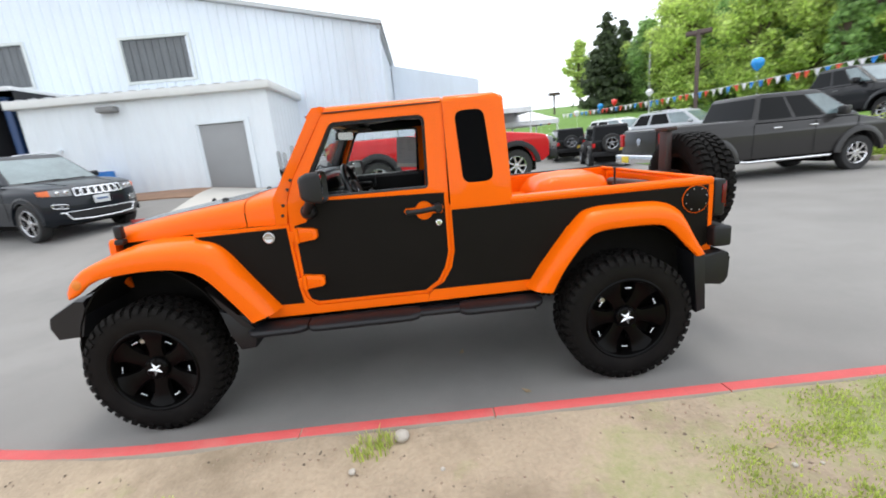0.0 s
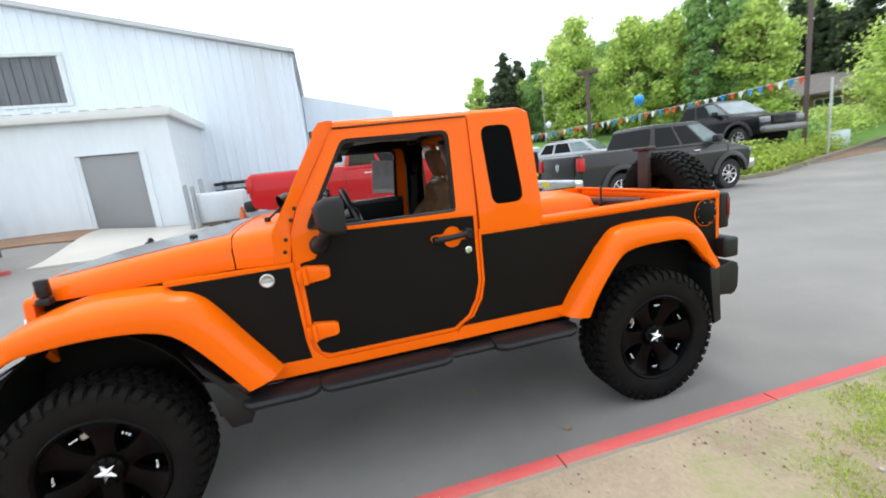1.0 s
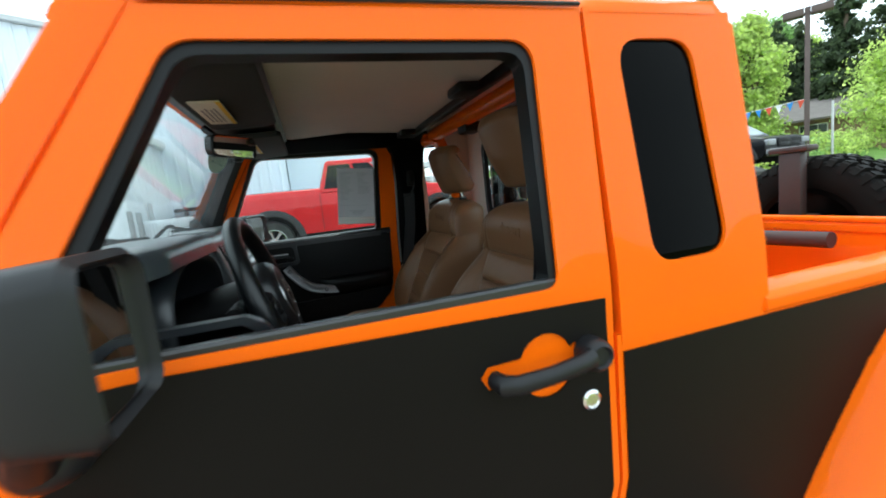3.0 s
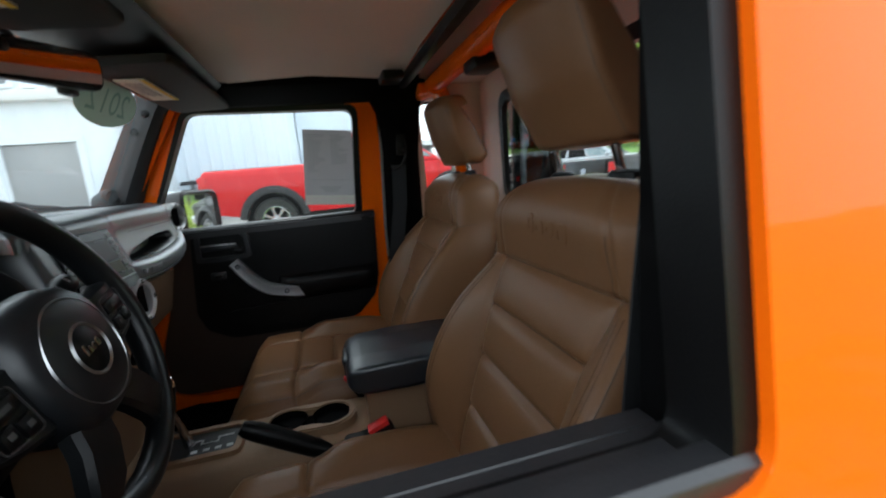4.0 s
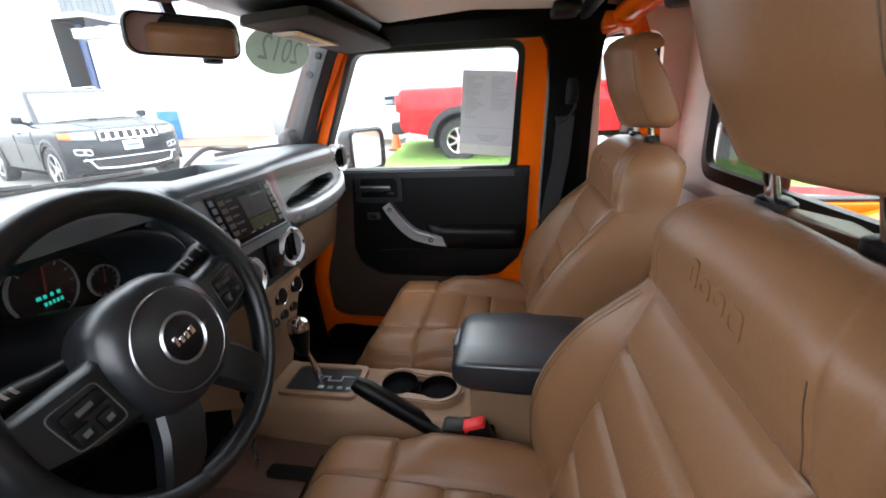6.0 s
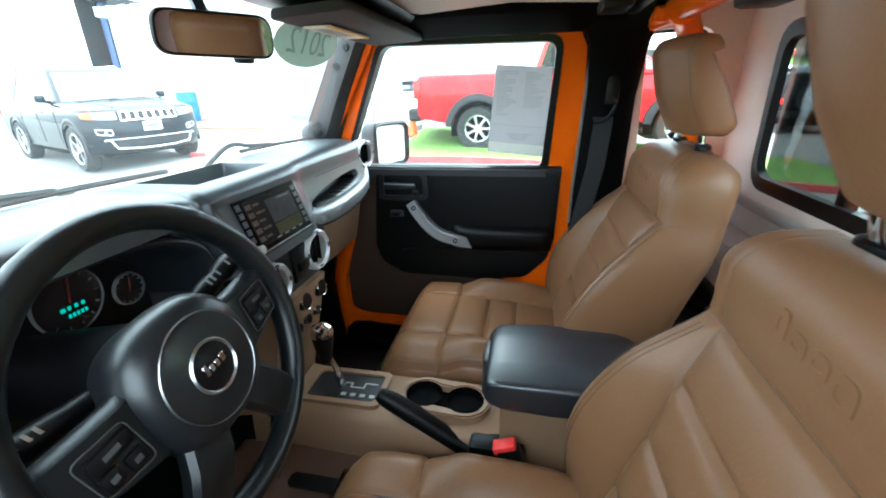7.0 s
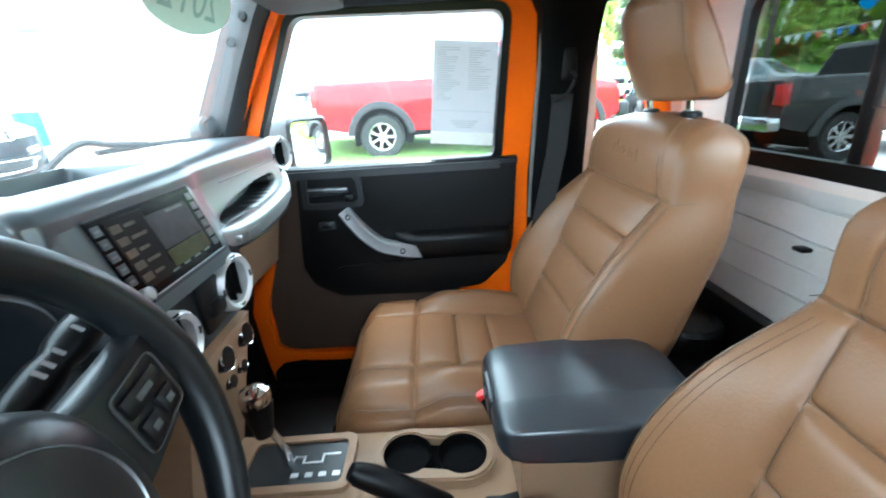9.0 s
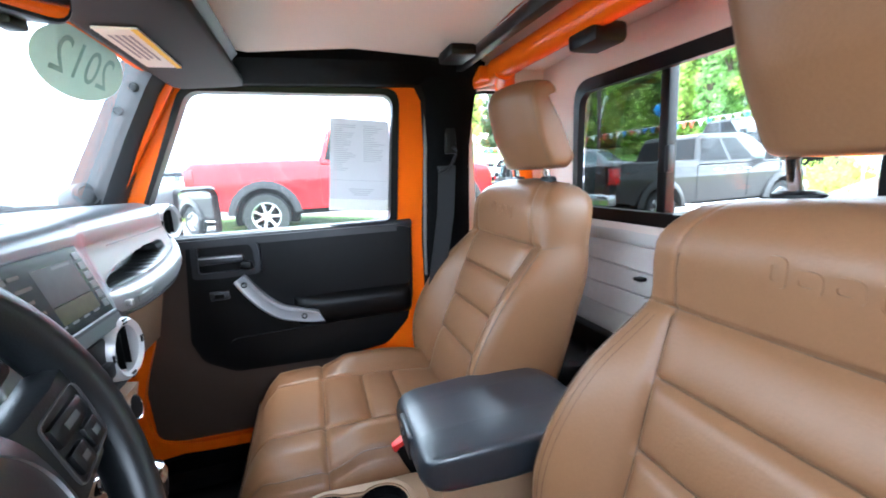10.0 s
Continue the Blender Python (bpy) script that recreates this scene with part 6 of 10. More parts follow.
path = [(1.20, 0.115), (1.24, 0.115), (1.24, 0.10), (1.275, 0.10), (1.275, 0.118), (1.305, 0.118)]
for (x0, y0), (x1, y1) in zip(path, path[1:]):
    box(bm, min(x0, x1) - 0.002, max(x0, x1) + 0.002, min(y0, y1) - 0.002, max(y0, y1) + 0.002, 0.929, 0.9305)
for k in range(4):
    box(bm, 1.225 + 0.025 * k, 1.238 + 0.025 * k, 0.068, 0.078, 0.929, 0.9305)
part("shift_gate", bm, STEEL, gp, "silver shift-gate outline")
bm = bmesh.new()
tube(bm, [(1.215, 0.105, 0.93), (1.205, 0.10, 0.99), (1.197, 0.09, 1.03)], [0.012, 0.007, 0.007], 10)
lev = part("gear_lever", bm, CHROME, console)
bm = bmesh.new()
spin(bm, [(0.0, -0.052), (0.015, -0.05), (0.0205, -0.022), (0.0255, 0.01), (0.026, 0.022)], Matrix.Translation((1.192, 0.083, 1.07)), 20)
part("lever_grip", bm, SOFTBLACK, lev)
bm = bmesh.new()
spin(bm, [(0.0263, 0.02), (0.0272, 0.03), (0.0235, 0.042), (0.0125, 0.049), (0, 0.0505)], Matrix.Translation((1.192, 0.083, 1.07)), 24)
part("lever_cap", bm, CHROME, lev)
# cup holders: raised tan rim with two dark wells
def twin(r, grow):
    pts = []
    for k in range(15):
        a = math.pi * (0.28 + 1.44 * k / 14)
        pts.append((1.437 + (r + grow) * math.cos(a), 0.092 + (r + grow) * math.sin(a)))
    for k in range(15):
        a = math.pi * (-0.72 + 1.44 * k / 14)
        pts.append((1.537 + (r + grow) * math.cos(a), 0.085 + (r + grow) * math.sin(a)))
    return pts
def pill(grow):
    pts = []
    for k in range(13):
        a = math.pi * (0.5 + k / 12)
        pts.append((1.437 + (0.045 + grow) * math.cos(a), 0.092 + (0.045 + grow) * math.sin(a)))
    for k in range(13):
        a = math.pi * (-0.5 + k / 12)
        pts.append((1.537 + (0.045 + grow) * math.cos(a), 0.085 + (0.045 + grow) * math.sin(a)))
    return pts
bm = bmesh.new()
plate(bm, pill(0.016), [twin(0.045, 0.0)], 0.03, lambda u, v, d: (u, v, 0.947 - d))
bmesh.ops.bevel(bm, geom=[e for e in bm.edges if e.calc_face_angle(0) > 1.0], offset=0.004, segments=2, affect='EDGES', clamp_overlap=True)
part("cup_holder", bm, TAN, console)
for x, y in ((1.437, 0.092), (1.537, 0.085)):
    bm = bmesh.new()
    spin(bm, [(0.045, 0.015), (0.041, -0.004), (0.0, -0.004)], Matrix.Translation((x, y, 0.9295)), 24)
    part("cup_well", bm, FABRICBLACK, console)
bm = bmesh.new()
plate(bm, twin(0.044, 0.0), [], 0.002, lambda u, v, d: (u, v, 0.9275 - d))
part("cup_floor", bm, FABRICBLACK, console)
# hand brake
bm = bmesh.new()
pth = [Vector((1.352, 0.012, 0.998)), Vector((1.362, 0.012, 0.99)), Vector((1.385, 0.012, 0.978)), Vector((1.43, 0.01, 0.952)), Vector((1.49, 0.008, 0.915)), Vector((1.56, 0.004, 0.878)), Vector((1.60, 0.0, 0.862))]
tube(bm, pth, [0.014, 0.019, 0.022, 0.0225, 0.021, 0.023, 0.026], 14)
hb = part("hand_brake", bm, SOFTBLACK, console)
bm = bmesh.new()
box(bm, 1.56, 1.68, -0.035, 0.02, 0.86, 0.925, 0.012)
part("brake_boot", bm, SOFTBLACK, hb)
# armrest box
bm = bmesh.new()
loft(bm, [[(x, -0.01 - e, 0.66), (x, -0.005, 1.034), (x, 0.168, 1.034), (x, 0.165 + e, 0.66)] for x, e in ((1.625, 0.0), (1.70, 0.02), (1.92, 0.02))])
part("console_box", bm, TAN, console)
bm = bmesh.new()
rings = []
for x, z0, z1, ins in ((1.586, 1.058, 1.070, 0.034), (1.588, 1.050, 1.080, 0.022), (1.594, 1.043, 1.088, 0.012), (1.606, 1.036, 1.095, 0.005), (1.63, 1.032, 1.099, 0.0), (1.72, 1.030, 1.102, -0.004), (1.82, 1.030, 1.102, -0.004), (1.875, 1.032, 1.100, 0.004), (1.905, 1.038, 1.094, 0.018), (1.92, 1.045, 1.086, 0.034), (1.926, 1.055, 1.076, 0.05)):
    a, b = -0.038 + ins, 0.196 - ins
    m_ = (a + b) / 2
    rings.append([(x, y, z) for y, z in fillet([(a, z0), (b, z0), (b, z1 - 0.003), (m_ + 0.05, z1 + 0.002), (m_ - 0.05, z1 + 0.002), (a, z1 - 0.003)], [0.014, 0.014, 0.013, 0.04, 0.04, 0.013], 4)])
loft(bm, rings)
ar = part("armrest_lid", bm, surface("black_leatherette", (0.013, 0.017, 0.022), 0.34, spec=0.9, var=0.15, scale=6, fine=350, bump=0.2), console, "padded black armrest lid", 60)
bm = bmesh.new()
box(bm, 1.583, 1.600, 0.045, 0.125, 1.044, 1.090, 0.006, 3)
spin(bm, [(0.011, 0), (0.011, 0.004), (0.006, 0.004), (0.005, 0.001), (0, 0.001)], Matrix.Translation((1.584, 0.085, 1.074)) @ pose(0, 0, 0, 0, -90, 0), 16)
part("lid_latch", bm, DASH, ar)
# belt buckles
for x, y, ang in ((1.64, -0.068, 20), (1.60, 0.205, 20)):
    bm = bmesh.new()
    M0 = pose(x, y, 0.965, 0, -ang, 0)
    box(bm, -0.016, 0.03, -0.016, 0.016, -0.09, 0.01, 0.008, 2, M0)
    bk = part("belt_buckle", bm, SOFTBLACK, truck, "black belt buckle with a red button")
    bm = bmesh.new()
    box(bm, -0.02, 0.026, -0.0135, 0.0135, 0.002, 0.018, 0.003, 2, M0)
    part("release_button", bm, RED, bk)

# ---- seats ----
def curve(pts, v):
    """A smooth line through (v, value) points, flat beyond its ends."""
    if v <= pts[0][0]:
        return pts[0][1]
    for i, ((a, p), (b, q)) in enumerate(zip(pts, pts[1:])):
        if v <= b:
            h, t = b - a, (v - a) / (b - a)
            m0 = (q - pts[i - 1][1]) / (b - pts[i - 1][0]) if i else (q - p) / h
            m1 = (pts[i + 2][1] - p) / (pts[i + 2][0] - a) if i + 2 < len(pts) else (q - p) / h
            return p * (2 * t ** 3 - 3 * t * t + 1) + m0 * h * (t ** 3 - 2 * t * t + t) + q * (3 * t * t - 2 * t ** 3) + m1 * h * (t ** 3 - t * t)
    return pts[-1][1]


def dent(v, at, w, depth):
    return depth * math.exp(-((v - at) / w) ** 2)


YOKE, RIBS, CROWN = 1.342, (1.255, 1.16, 1.065), 1.494
INSERT_X = [(0.84, 1.715), (0.95, 1.757), (1.06, 1.802), (1.155, 1.848), (1.253, 1.892), (1.33, 1.937), (1.36, 1.945), (1.40, 1.944), (1.44, 1.949), (1.494, 1.962)]
RIDGE_X = [(0.84, 1.775), (0.90, 1.752), (0.98, 1.738), (1.06, 1.743), (1.12, 1.762), (1.18, 1.795), (1.24, 1.840), (1.30, 1.900), (1.342, 1.942), (1.40, 1.952), (1.44, 1.958), (1.494, 1.972)]
INSERT_W = [(0.84, 0.13), (1.06, 0.141), (1.16, 0.149), (1.255, 0.156), (1.342, 0.168), (1.494, 0.150)]
RIDGE_W = [(0.84, 0.235), (1.00, 0.246), (1.12, 0.246), (1.25, 0.232), (1.342, 0.205), (1.40, 0.203), (1.494, 0.196)]
BACK_X = [(0.84, 1.895), (1.05, 1.972), (1.18, 2.020), (1.30, 2.070), (1.43, 2.092), (1.494, 2.086)]


def back_face(z, y):
    """Front of the backrest at height z, y metres off the seat's middle."""
    a = abs(y)
    xi, xr, wi, wr = curve(INSERT_X, z), curve(RIDGE_X, z), curve(INSERT_W, z), curve(RIDGE_W, z)
    if a <= wi:
        x = xi
        if z < YOKE:
            lo, hi = max([r for r in RIBS if r <= z], default=0.96), min([r for r in RIBS + (YOKE,) if r > z])
            x -= 0.007 * math.sin(math.pi * max(0.0, min(1.0, (z - lo) / (hi - lo)))) * (1 - (a / wi) ** 6)
            x += sum(dent(z, r, 0.006, 0.009) for r in RIBS) * ss(wi - a, 0.0, 0.006)
    else:
        t = min(1.0, (a - wi) / (wr - wi))
        x = xi + (xr - xi) * math.sin(0.5 * math.pi * t) ** 0.9
    x += dent(z, YOKE, 0.006, 0.009) + dent(a, wi, 0.0055, 0.007 if z < YOKE else 0.004)
    return x


SEAM = surface("sewn_edge_leather", (0.11, 0.064, 0.037), 0.5, var=0.1)
THREAD = surface("dark_thread", (0.09, 0.045, 0.025), 0.8)


def seat(yc, lean, dz, slide, shift):
    """A front seat: lean tips the back, dz lifts it, slide moves the cushion along x, shift the headrest across."""
    put = lambda x, y, z: (x + lean * (z - 1.12), yc + y, z + dz)
    zs = [0.84, 0.88, 0.92, 0.96, 1.0, 1.03]
    for r in (1.065, 1.16, 1.255, 1.342):
        zs += [r - 0.022, r - 0.012, r - 0.007, r - 0.0035, r, r + 0.0035, r + 0.007, r + 0.012, r + 0.022, r + 0.045]
    zs += [1.40, 1.415, 1.43, 1.445, 1.458, 1.468, 1.476, 1.482, 1.487, 1.491, 1.4935]
    bm = bmesh.new()
    rings = []
    for z in zs:
        wi, wr, xr, xb = curve(INSERT_W, z), curve(RIDGE_W, z), curve(RIDGE_X, z), curve(BACK_X, z)
        half = [wi * f for f in (0.2, 0.45, 0.7, 0.85, 0.93, 0.965, 0.985, 1.0)] + [wi + (wr - wi) * f for f in (0.05, 0.10, 0.18, 0.32, 0.5, 0.68, 0.84, 0.94, 1.0)]
        e = max(0.0, min(1.0, (z - 1.425) / (CROWN - 1.425)))
        pull = 0.055 * (1 - math.sqrt(max(0.0, 1 - e * e)))
        right = [(back_face(z, y) + pull, y) for y in half]
        rim = [(xr + 0.005 + pull, wr + 0.006), (xr + 0.016 + pull, wr + 0.011), (xr + 0.035 + pull, wr + 0.0135), ((xr + xb) / 2, wr + 0.014), (xb - 0.03, wr + 0.011), (xb - 0.006, wr + 0.003), (xb + 0.008, wr - 0.018), (xb + 0.014, wr * 0.5)]
        rim = [(min(x, xb - pull * 0.9 - 0.0005 * (8 - k)) if k > 2 else x, y) for k, (x, y) in enumerate(rim)]
        side_pts = right + rim
        ring = [(x, -y) for x, y in side_pts[::-1]] + [(back_face(z, 0.0) + pull, 0.0)] + side_pts + [(xb + 0.016 - pull * 0.9, 0.0)]
        k = (wr - pull * 0.95) / wr
        rings.append([put(x, y * k, z - 0.010 * (y / wr) ** 2 * ss(z, 1.40, 1.49)) for x, y in ring])
    loft(bm, rings)
    s = part("front_seat", bm, LEATHER, truck, "tan stitched leather front seat", 70)
    # sewn seams sunk between the panels
    def line(bm, pts, r):
        tube(bm, [put(back_face(z, y) - 0.0003, y, z) for y, z in pts], r, 5, False)
    bm = bmesh.new()
    for sg in (-1, 1):
        line(bm, [(sg * curve(INSERT_W, z), z) for z in [0.93 + 0.0102 * k for k in range(41)]], 0.0009)
        line(bm, [(sg * curve(INSERT_W, z) * 0.97, z) for z in [YOKE + 0.008 * k for k in range(11)]], 0.0007)
        tube(bm, [put(curve(RIDGE_X, z) + 0.004, sg * (curve(RIDGE_W, z) + 0.0065), z) for z in [0.93 + 0.0102 * k for k in range(41)]], 0.0012, 5, False)
    for zc, lim in [(r, curve(INSERT_W, r)) for r in RIBS] + [(YOKE, 0.203)]:
        line(bm, [(lim * u / 14, zc) for u in range(-14, 15)], 0.0008)
    for sg in (-1, 1):
        tube(bm, [put(curve(RIDGE_X, YOKE) + 0.004 + (curve(BACK_X, YOKE) - curve(RIDGE_X, YOKE) - 0.03) * k / 6, sg * (0.205 + 0.0135 - 0.006 * ss(k, 0, 0.1) * (k == 0) - 0.008 * ss(k, 3, 6)), YOKE) for k in range(7)], 0.0007, 5, False)
    tagged(part("seam", bm, SEAM, s, "sewn leather seams"), kind="stuff")
    # stitches along the bolster edges
    bm = bmesh.new()
    for sg in (-1, 1):
        for off in (-0.012, -0.022):
            pth = [Vector(put(back_face(z, curve(RIDGE_W, z) + off) - 0.0008, sg * (curve(RIDGE_W, z) + off), z)) for z in [0.96 + 0.37 * k / 45 for k in range(46)]]
            for k in range(45):
                for w in (0.0, 0.34, 0.67):
                    tube(bm, [pth[k].lerp(pth[k + 1], w), pth[k].lerp(pth[k + 1], w + 0.24)], 0.0006, 4, False)
    tagged(part("stitching", bm, THREAD, s), kind="stuff")
    # raised emblem, plain shapes
    bm = bmesh.new()
    for y0, w, zl, h in ((0.046, 0.022, 1.405, 0.034), (0.020, 0.028, 1.405, 0.024), (-0.012, 0.028, 1.405, 0.024), (-0.044, 0.030, 1.397, 0.032)):
        pts = fillet([(y0 - w, zl), (y0, zl), (y0, zl + h), (y0 - w, zl + h)], 0.010, 4)
        ins = fillet([(y0 - w + 0.007, zl + 0.008), (y0 - 0.007, zl + 0.008), (y0 - 0.007, zl + h - 0.008), (y0 - w + 0.007, zl + h - 0.008)], 0.006, 4)
        plate(bm, pts, [ins], 0.006, lambda u, v, d: put(back_face(v, u) - 0.0013 + d, u, v))
    part("embossed_mark", bm, LEATHER, s, "embossed mark in the leather")
    # cushion: a front roll, two bolsters, a ribbed middle
    bm = bmesh.new()
    xs2 = [1.262, 1.266, 1.275, 1.287, 1.30, 1.33, 1.37, 1.41, 1.43, 1.438, 1.442, 1.446, 1.45, 1.454, 1.462, 1.48, 1.51, 1.54, 1.547, 1.550, 1.553, 1.556, 1.56, 1.57, 1.60, 1.62, 1.633, 1.637, 1.64, 1.643, 1.647, 1.66, 1.69, 1.73, 1.78, 1.84, 1.88]
    us = [0.08, 0.22, 0.36, 0.44, 0.465, 0.478, 0.49, 0.502, 0.515, 0.54, 0.60, 0.68, 0.76, 0.83, 0.88, 0.92, 0.945, 0.965, 0.98, 0.992, 1.0]
    us = [-u for u in us[::-1]] + [0.0] + us
    def cushion_top(x, u):
        a = abs(u)
        f = ss(x, 1.252, 1.335)
        z = 0.862 + 0.112 * f ** 0.6 - 0.008 * ss(x, 1.44, 1.6) - 0.02 * ss(x, 1.6, 1.8)
        z += 0.036 * ss(a, 0.48, 0.74) * ss(x, 1.446, 1.53) * (1 - 0.5 * ss(x, 1.68, 1.85)) + 0.006 * ss(a, 0.5, 0.8) * (1 - ss(x, 1.44, 1.5))
        z -= 0.022 * ss(a, 0.80, 0.93) + 0.035 * ss(a, 0.90, 1.0) ** 2
        z -= dent(x, 1.446, 0.0055, 0.008) + dent(a, 0.49, 0.018, 0.007) * ss(x, 1.29, 1.31)
        if x > 1.452 and a < 0.49:
            z -= dent(x, 1.553, 0.006, 0.008) + dent(x, 1.64, 0.006, 0.008)
            lo, hi = (1.446, 1.553) if x < 1.553 else (1.553, 1.64) if x < 1.64 else (1.64, 1.78)
            z += 0.005 * math.sin(math.pi * min(1.0, (x - lo) / (hi - lo))) * (1 - (a / 0.49) ** 6)
        return z
    wide = lambda x: 0.248 - 0.028 * ss(1.36 - x, 0.0, 0.095)
    rings = []
    for x in xs2:
        hw = wide(x)
        zb = 0.80 if x > 1.27 else 0.83
        ring = [(x + slide, yc + hw * u, cushion_top(x, u) + dz * 0.5) for u in us]
        low = max(0.845, zb + 0.01)
        ring += [(x + slide, yc + hw * 1.012, low + 0.045), (x + slide, yc + hw * 1.0, low), (x + slide, yc + hw * 0.98, zb), (x + slide, yc, zb - 0.005), (x + slide, yc - hw * 0.98, zb), (x + slide, yc - hw * 1.0, low), (x + slide, yc - hw * 1.012, low + 0.045)]
        rings.append(ring)
    loft(bm, rings)
    part("cushion", bm, LEATHER, s, "", 70)
    bm = bmesh.new()
    on = lambda x, u, up=0.0003: (x + slide, yc + wide(x) * u, cushion_top(x, u) + dz * 0.5 + up)
    tube(bm, [on(1.446, u / 20) for u in range(-20, 21)], 0.0009, 5, False)
    for sg in (-1, 1):
        tube(bm, [on(1.285 + 0.5 * k / 40, sg * 0.49) for k in range(41)], 0.0008, 5, False)
        tube(bm, [on(1.30 + 0.48 * k / 40, sg * 0.955) for k in range(41)], 0.0011, 5, False)
        tube(bm, [(1.446 + slide, yc + sg * wide(1.446) * 1.014, z + dz * 0.5) for z in (0.93, 0.90, 0.87, 0.85)], 0.0008, 5, False)
    for x in (1.553, 1.64):
        tube(bm, [on(x, 0.49 * u / 12) for u in range(-12, 13)], 0.0008, 5, False)
    tube(bm, [on(1.272, 0.95 * u / 16, 0.0006) for u in range(-16, 17)], 0.0011, 5, False)
    tagged(part("seam", bm, SEAM, s, "sewn leather seams"), kind="stuff")
    # plinth, rails
    bm = bmesh.new()
    box(bm, 1.32 + slide, 1.88, yc - 0.21, yc + 0.21, 0.69, 0.81, 0.02)
    for y in (-0.2, 0.17):
        box(bm, 1.28 + slide, 1.90, yc + y, yc + y + 0.03, 0.655, 0.70)
    part("plinth", bm, SOFTBLACK, s)
    # headrest: leaning wedge with firm corners
    bm = bmesh.new()
    rings = []
    outline = fillet([(1.990, 1.519), (2.072, 1.516), (2.092, 1.537), (2.052, 1.625), (2.008, 1.702), (1.988, 1.724), (1.948, 1.720), (1.933, 1.692), (1.953, 1.602)], [0.02, 0.016, 0.016, 0.05, 0.02, 0.018, 0.018, 0.03, 0.06], 4)
    cx, cz = 2.005, 1.615
    ends = [(0.124, 0.74), (0.1235, 0.82), (0.1215, 0.885), (0.1175, 0.935), (0.111, 0.97), (0.102, 0.99), (0.085, 1.0), (0.04, 1.006)]
    head = lambda x, y, z: put(x + (0.03 * abs(y / 0.118) ** 3 if x < cx else 0.0), y * 0.955 + shift, z - dz + 0.004)
    for y, k in [(-a, b) for a, b in ends] + [(0.0, 1.006)] + ends[::-1]:
        rings.append([head(cx + (px - cx) * k, y, cz + (pz - cz) * k) for px, pz in outline])
    loft(bm, rings)
    hr = part("headrest", bm, LEATHER, s, "", 60)
    bm = bmesh.new()
    for sg in (-1, 1):
        for yy, k in ((0.1175, 0.935),):
            loop = [head(cx + (px - cx) * k * 1.004, sg * yy, cz + (pz - cz) * k * 1.004) for px, pz in outline]
            tube(bm, loop + loop[:1], 0.0007, 5, False)
    tagged(part("seam", bm, SEAM, hr, "sewn leather seams"), kind="stuff")
    for y in (-0.08, 0.08):
        bm = bmesh.new()
        tube(bm, [put(2.046, y, 1.47), put(2.036, y, 1.535)], 0.0075, 12)
        part("post", bm, CHROME, hr)
        bm = bmesh.new()
        spin(bm, [(0.020, -0.006), (0.0195, 0.004), (0.014, 0.008), (0, 0.008)], Matrix.Translation(put(2.045, y, 1.49)) @ Matrix.Diagonal((0.8, 1.5, 1, 1)), 18)
        part("guide", bm, SOFTBLACK, hr)
    return s


seat(-0.325, -0.11, -0.014, 0.045, -0.012)
seat(0.44, 0.0, 0.004, 0.0, -0.02)

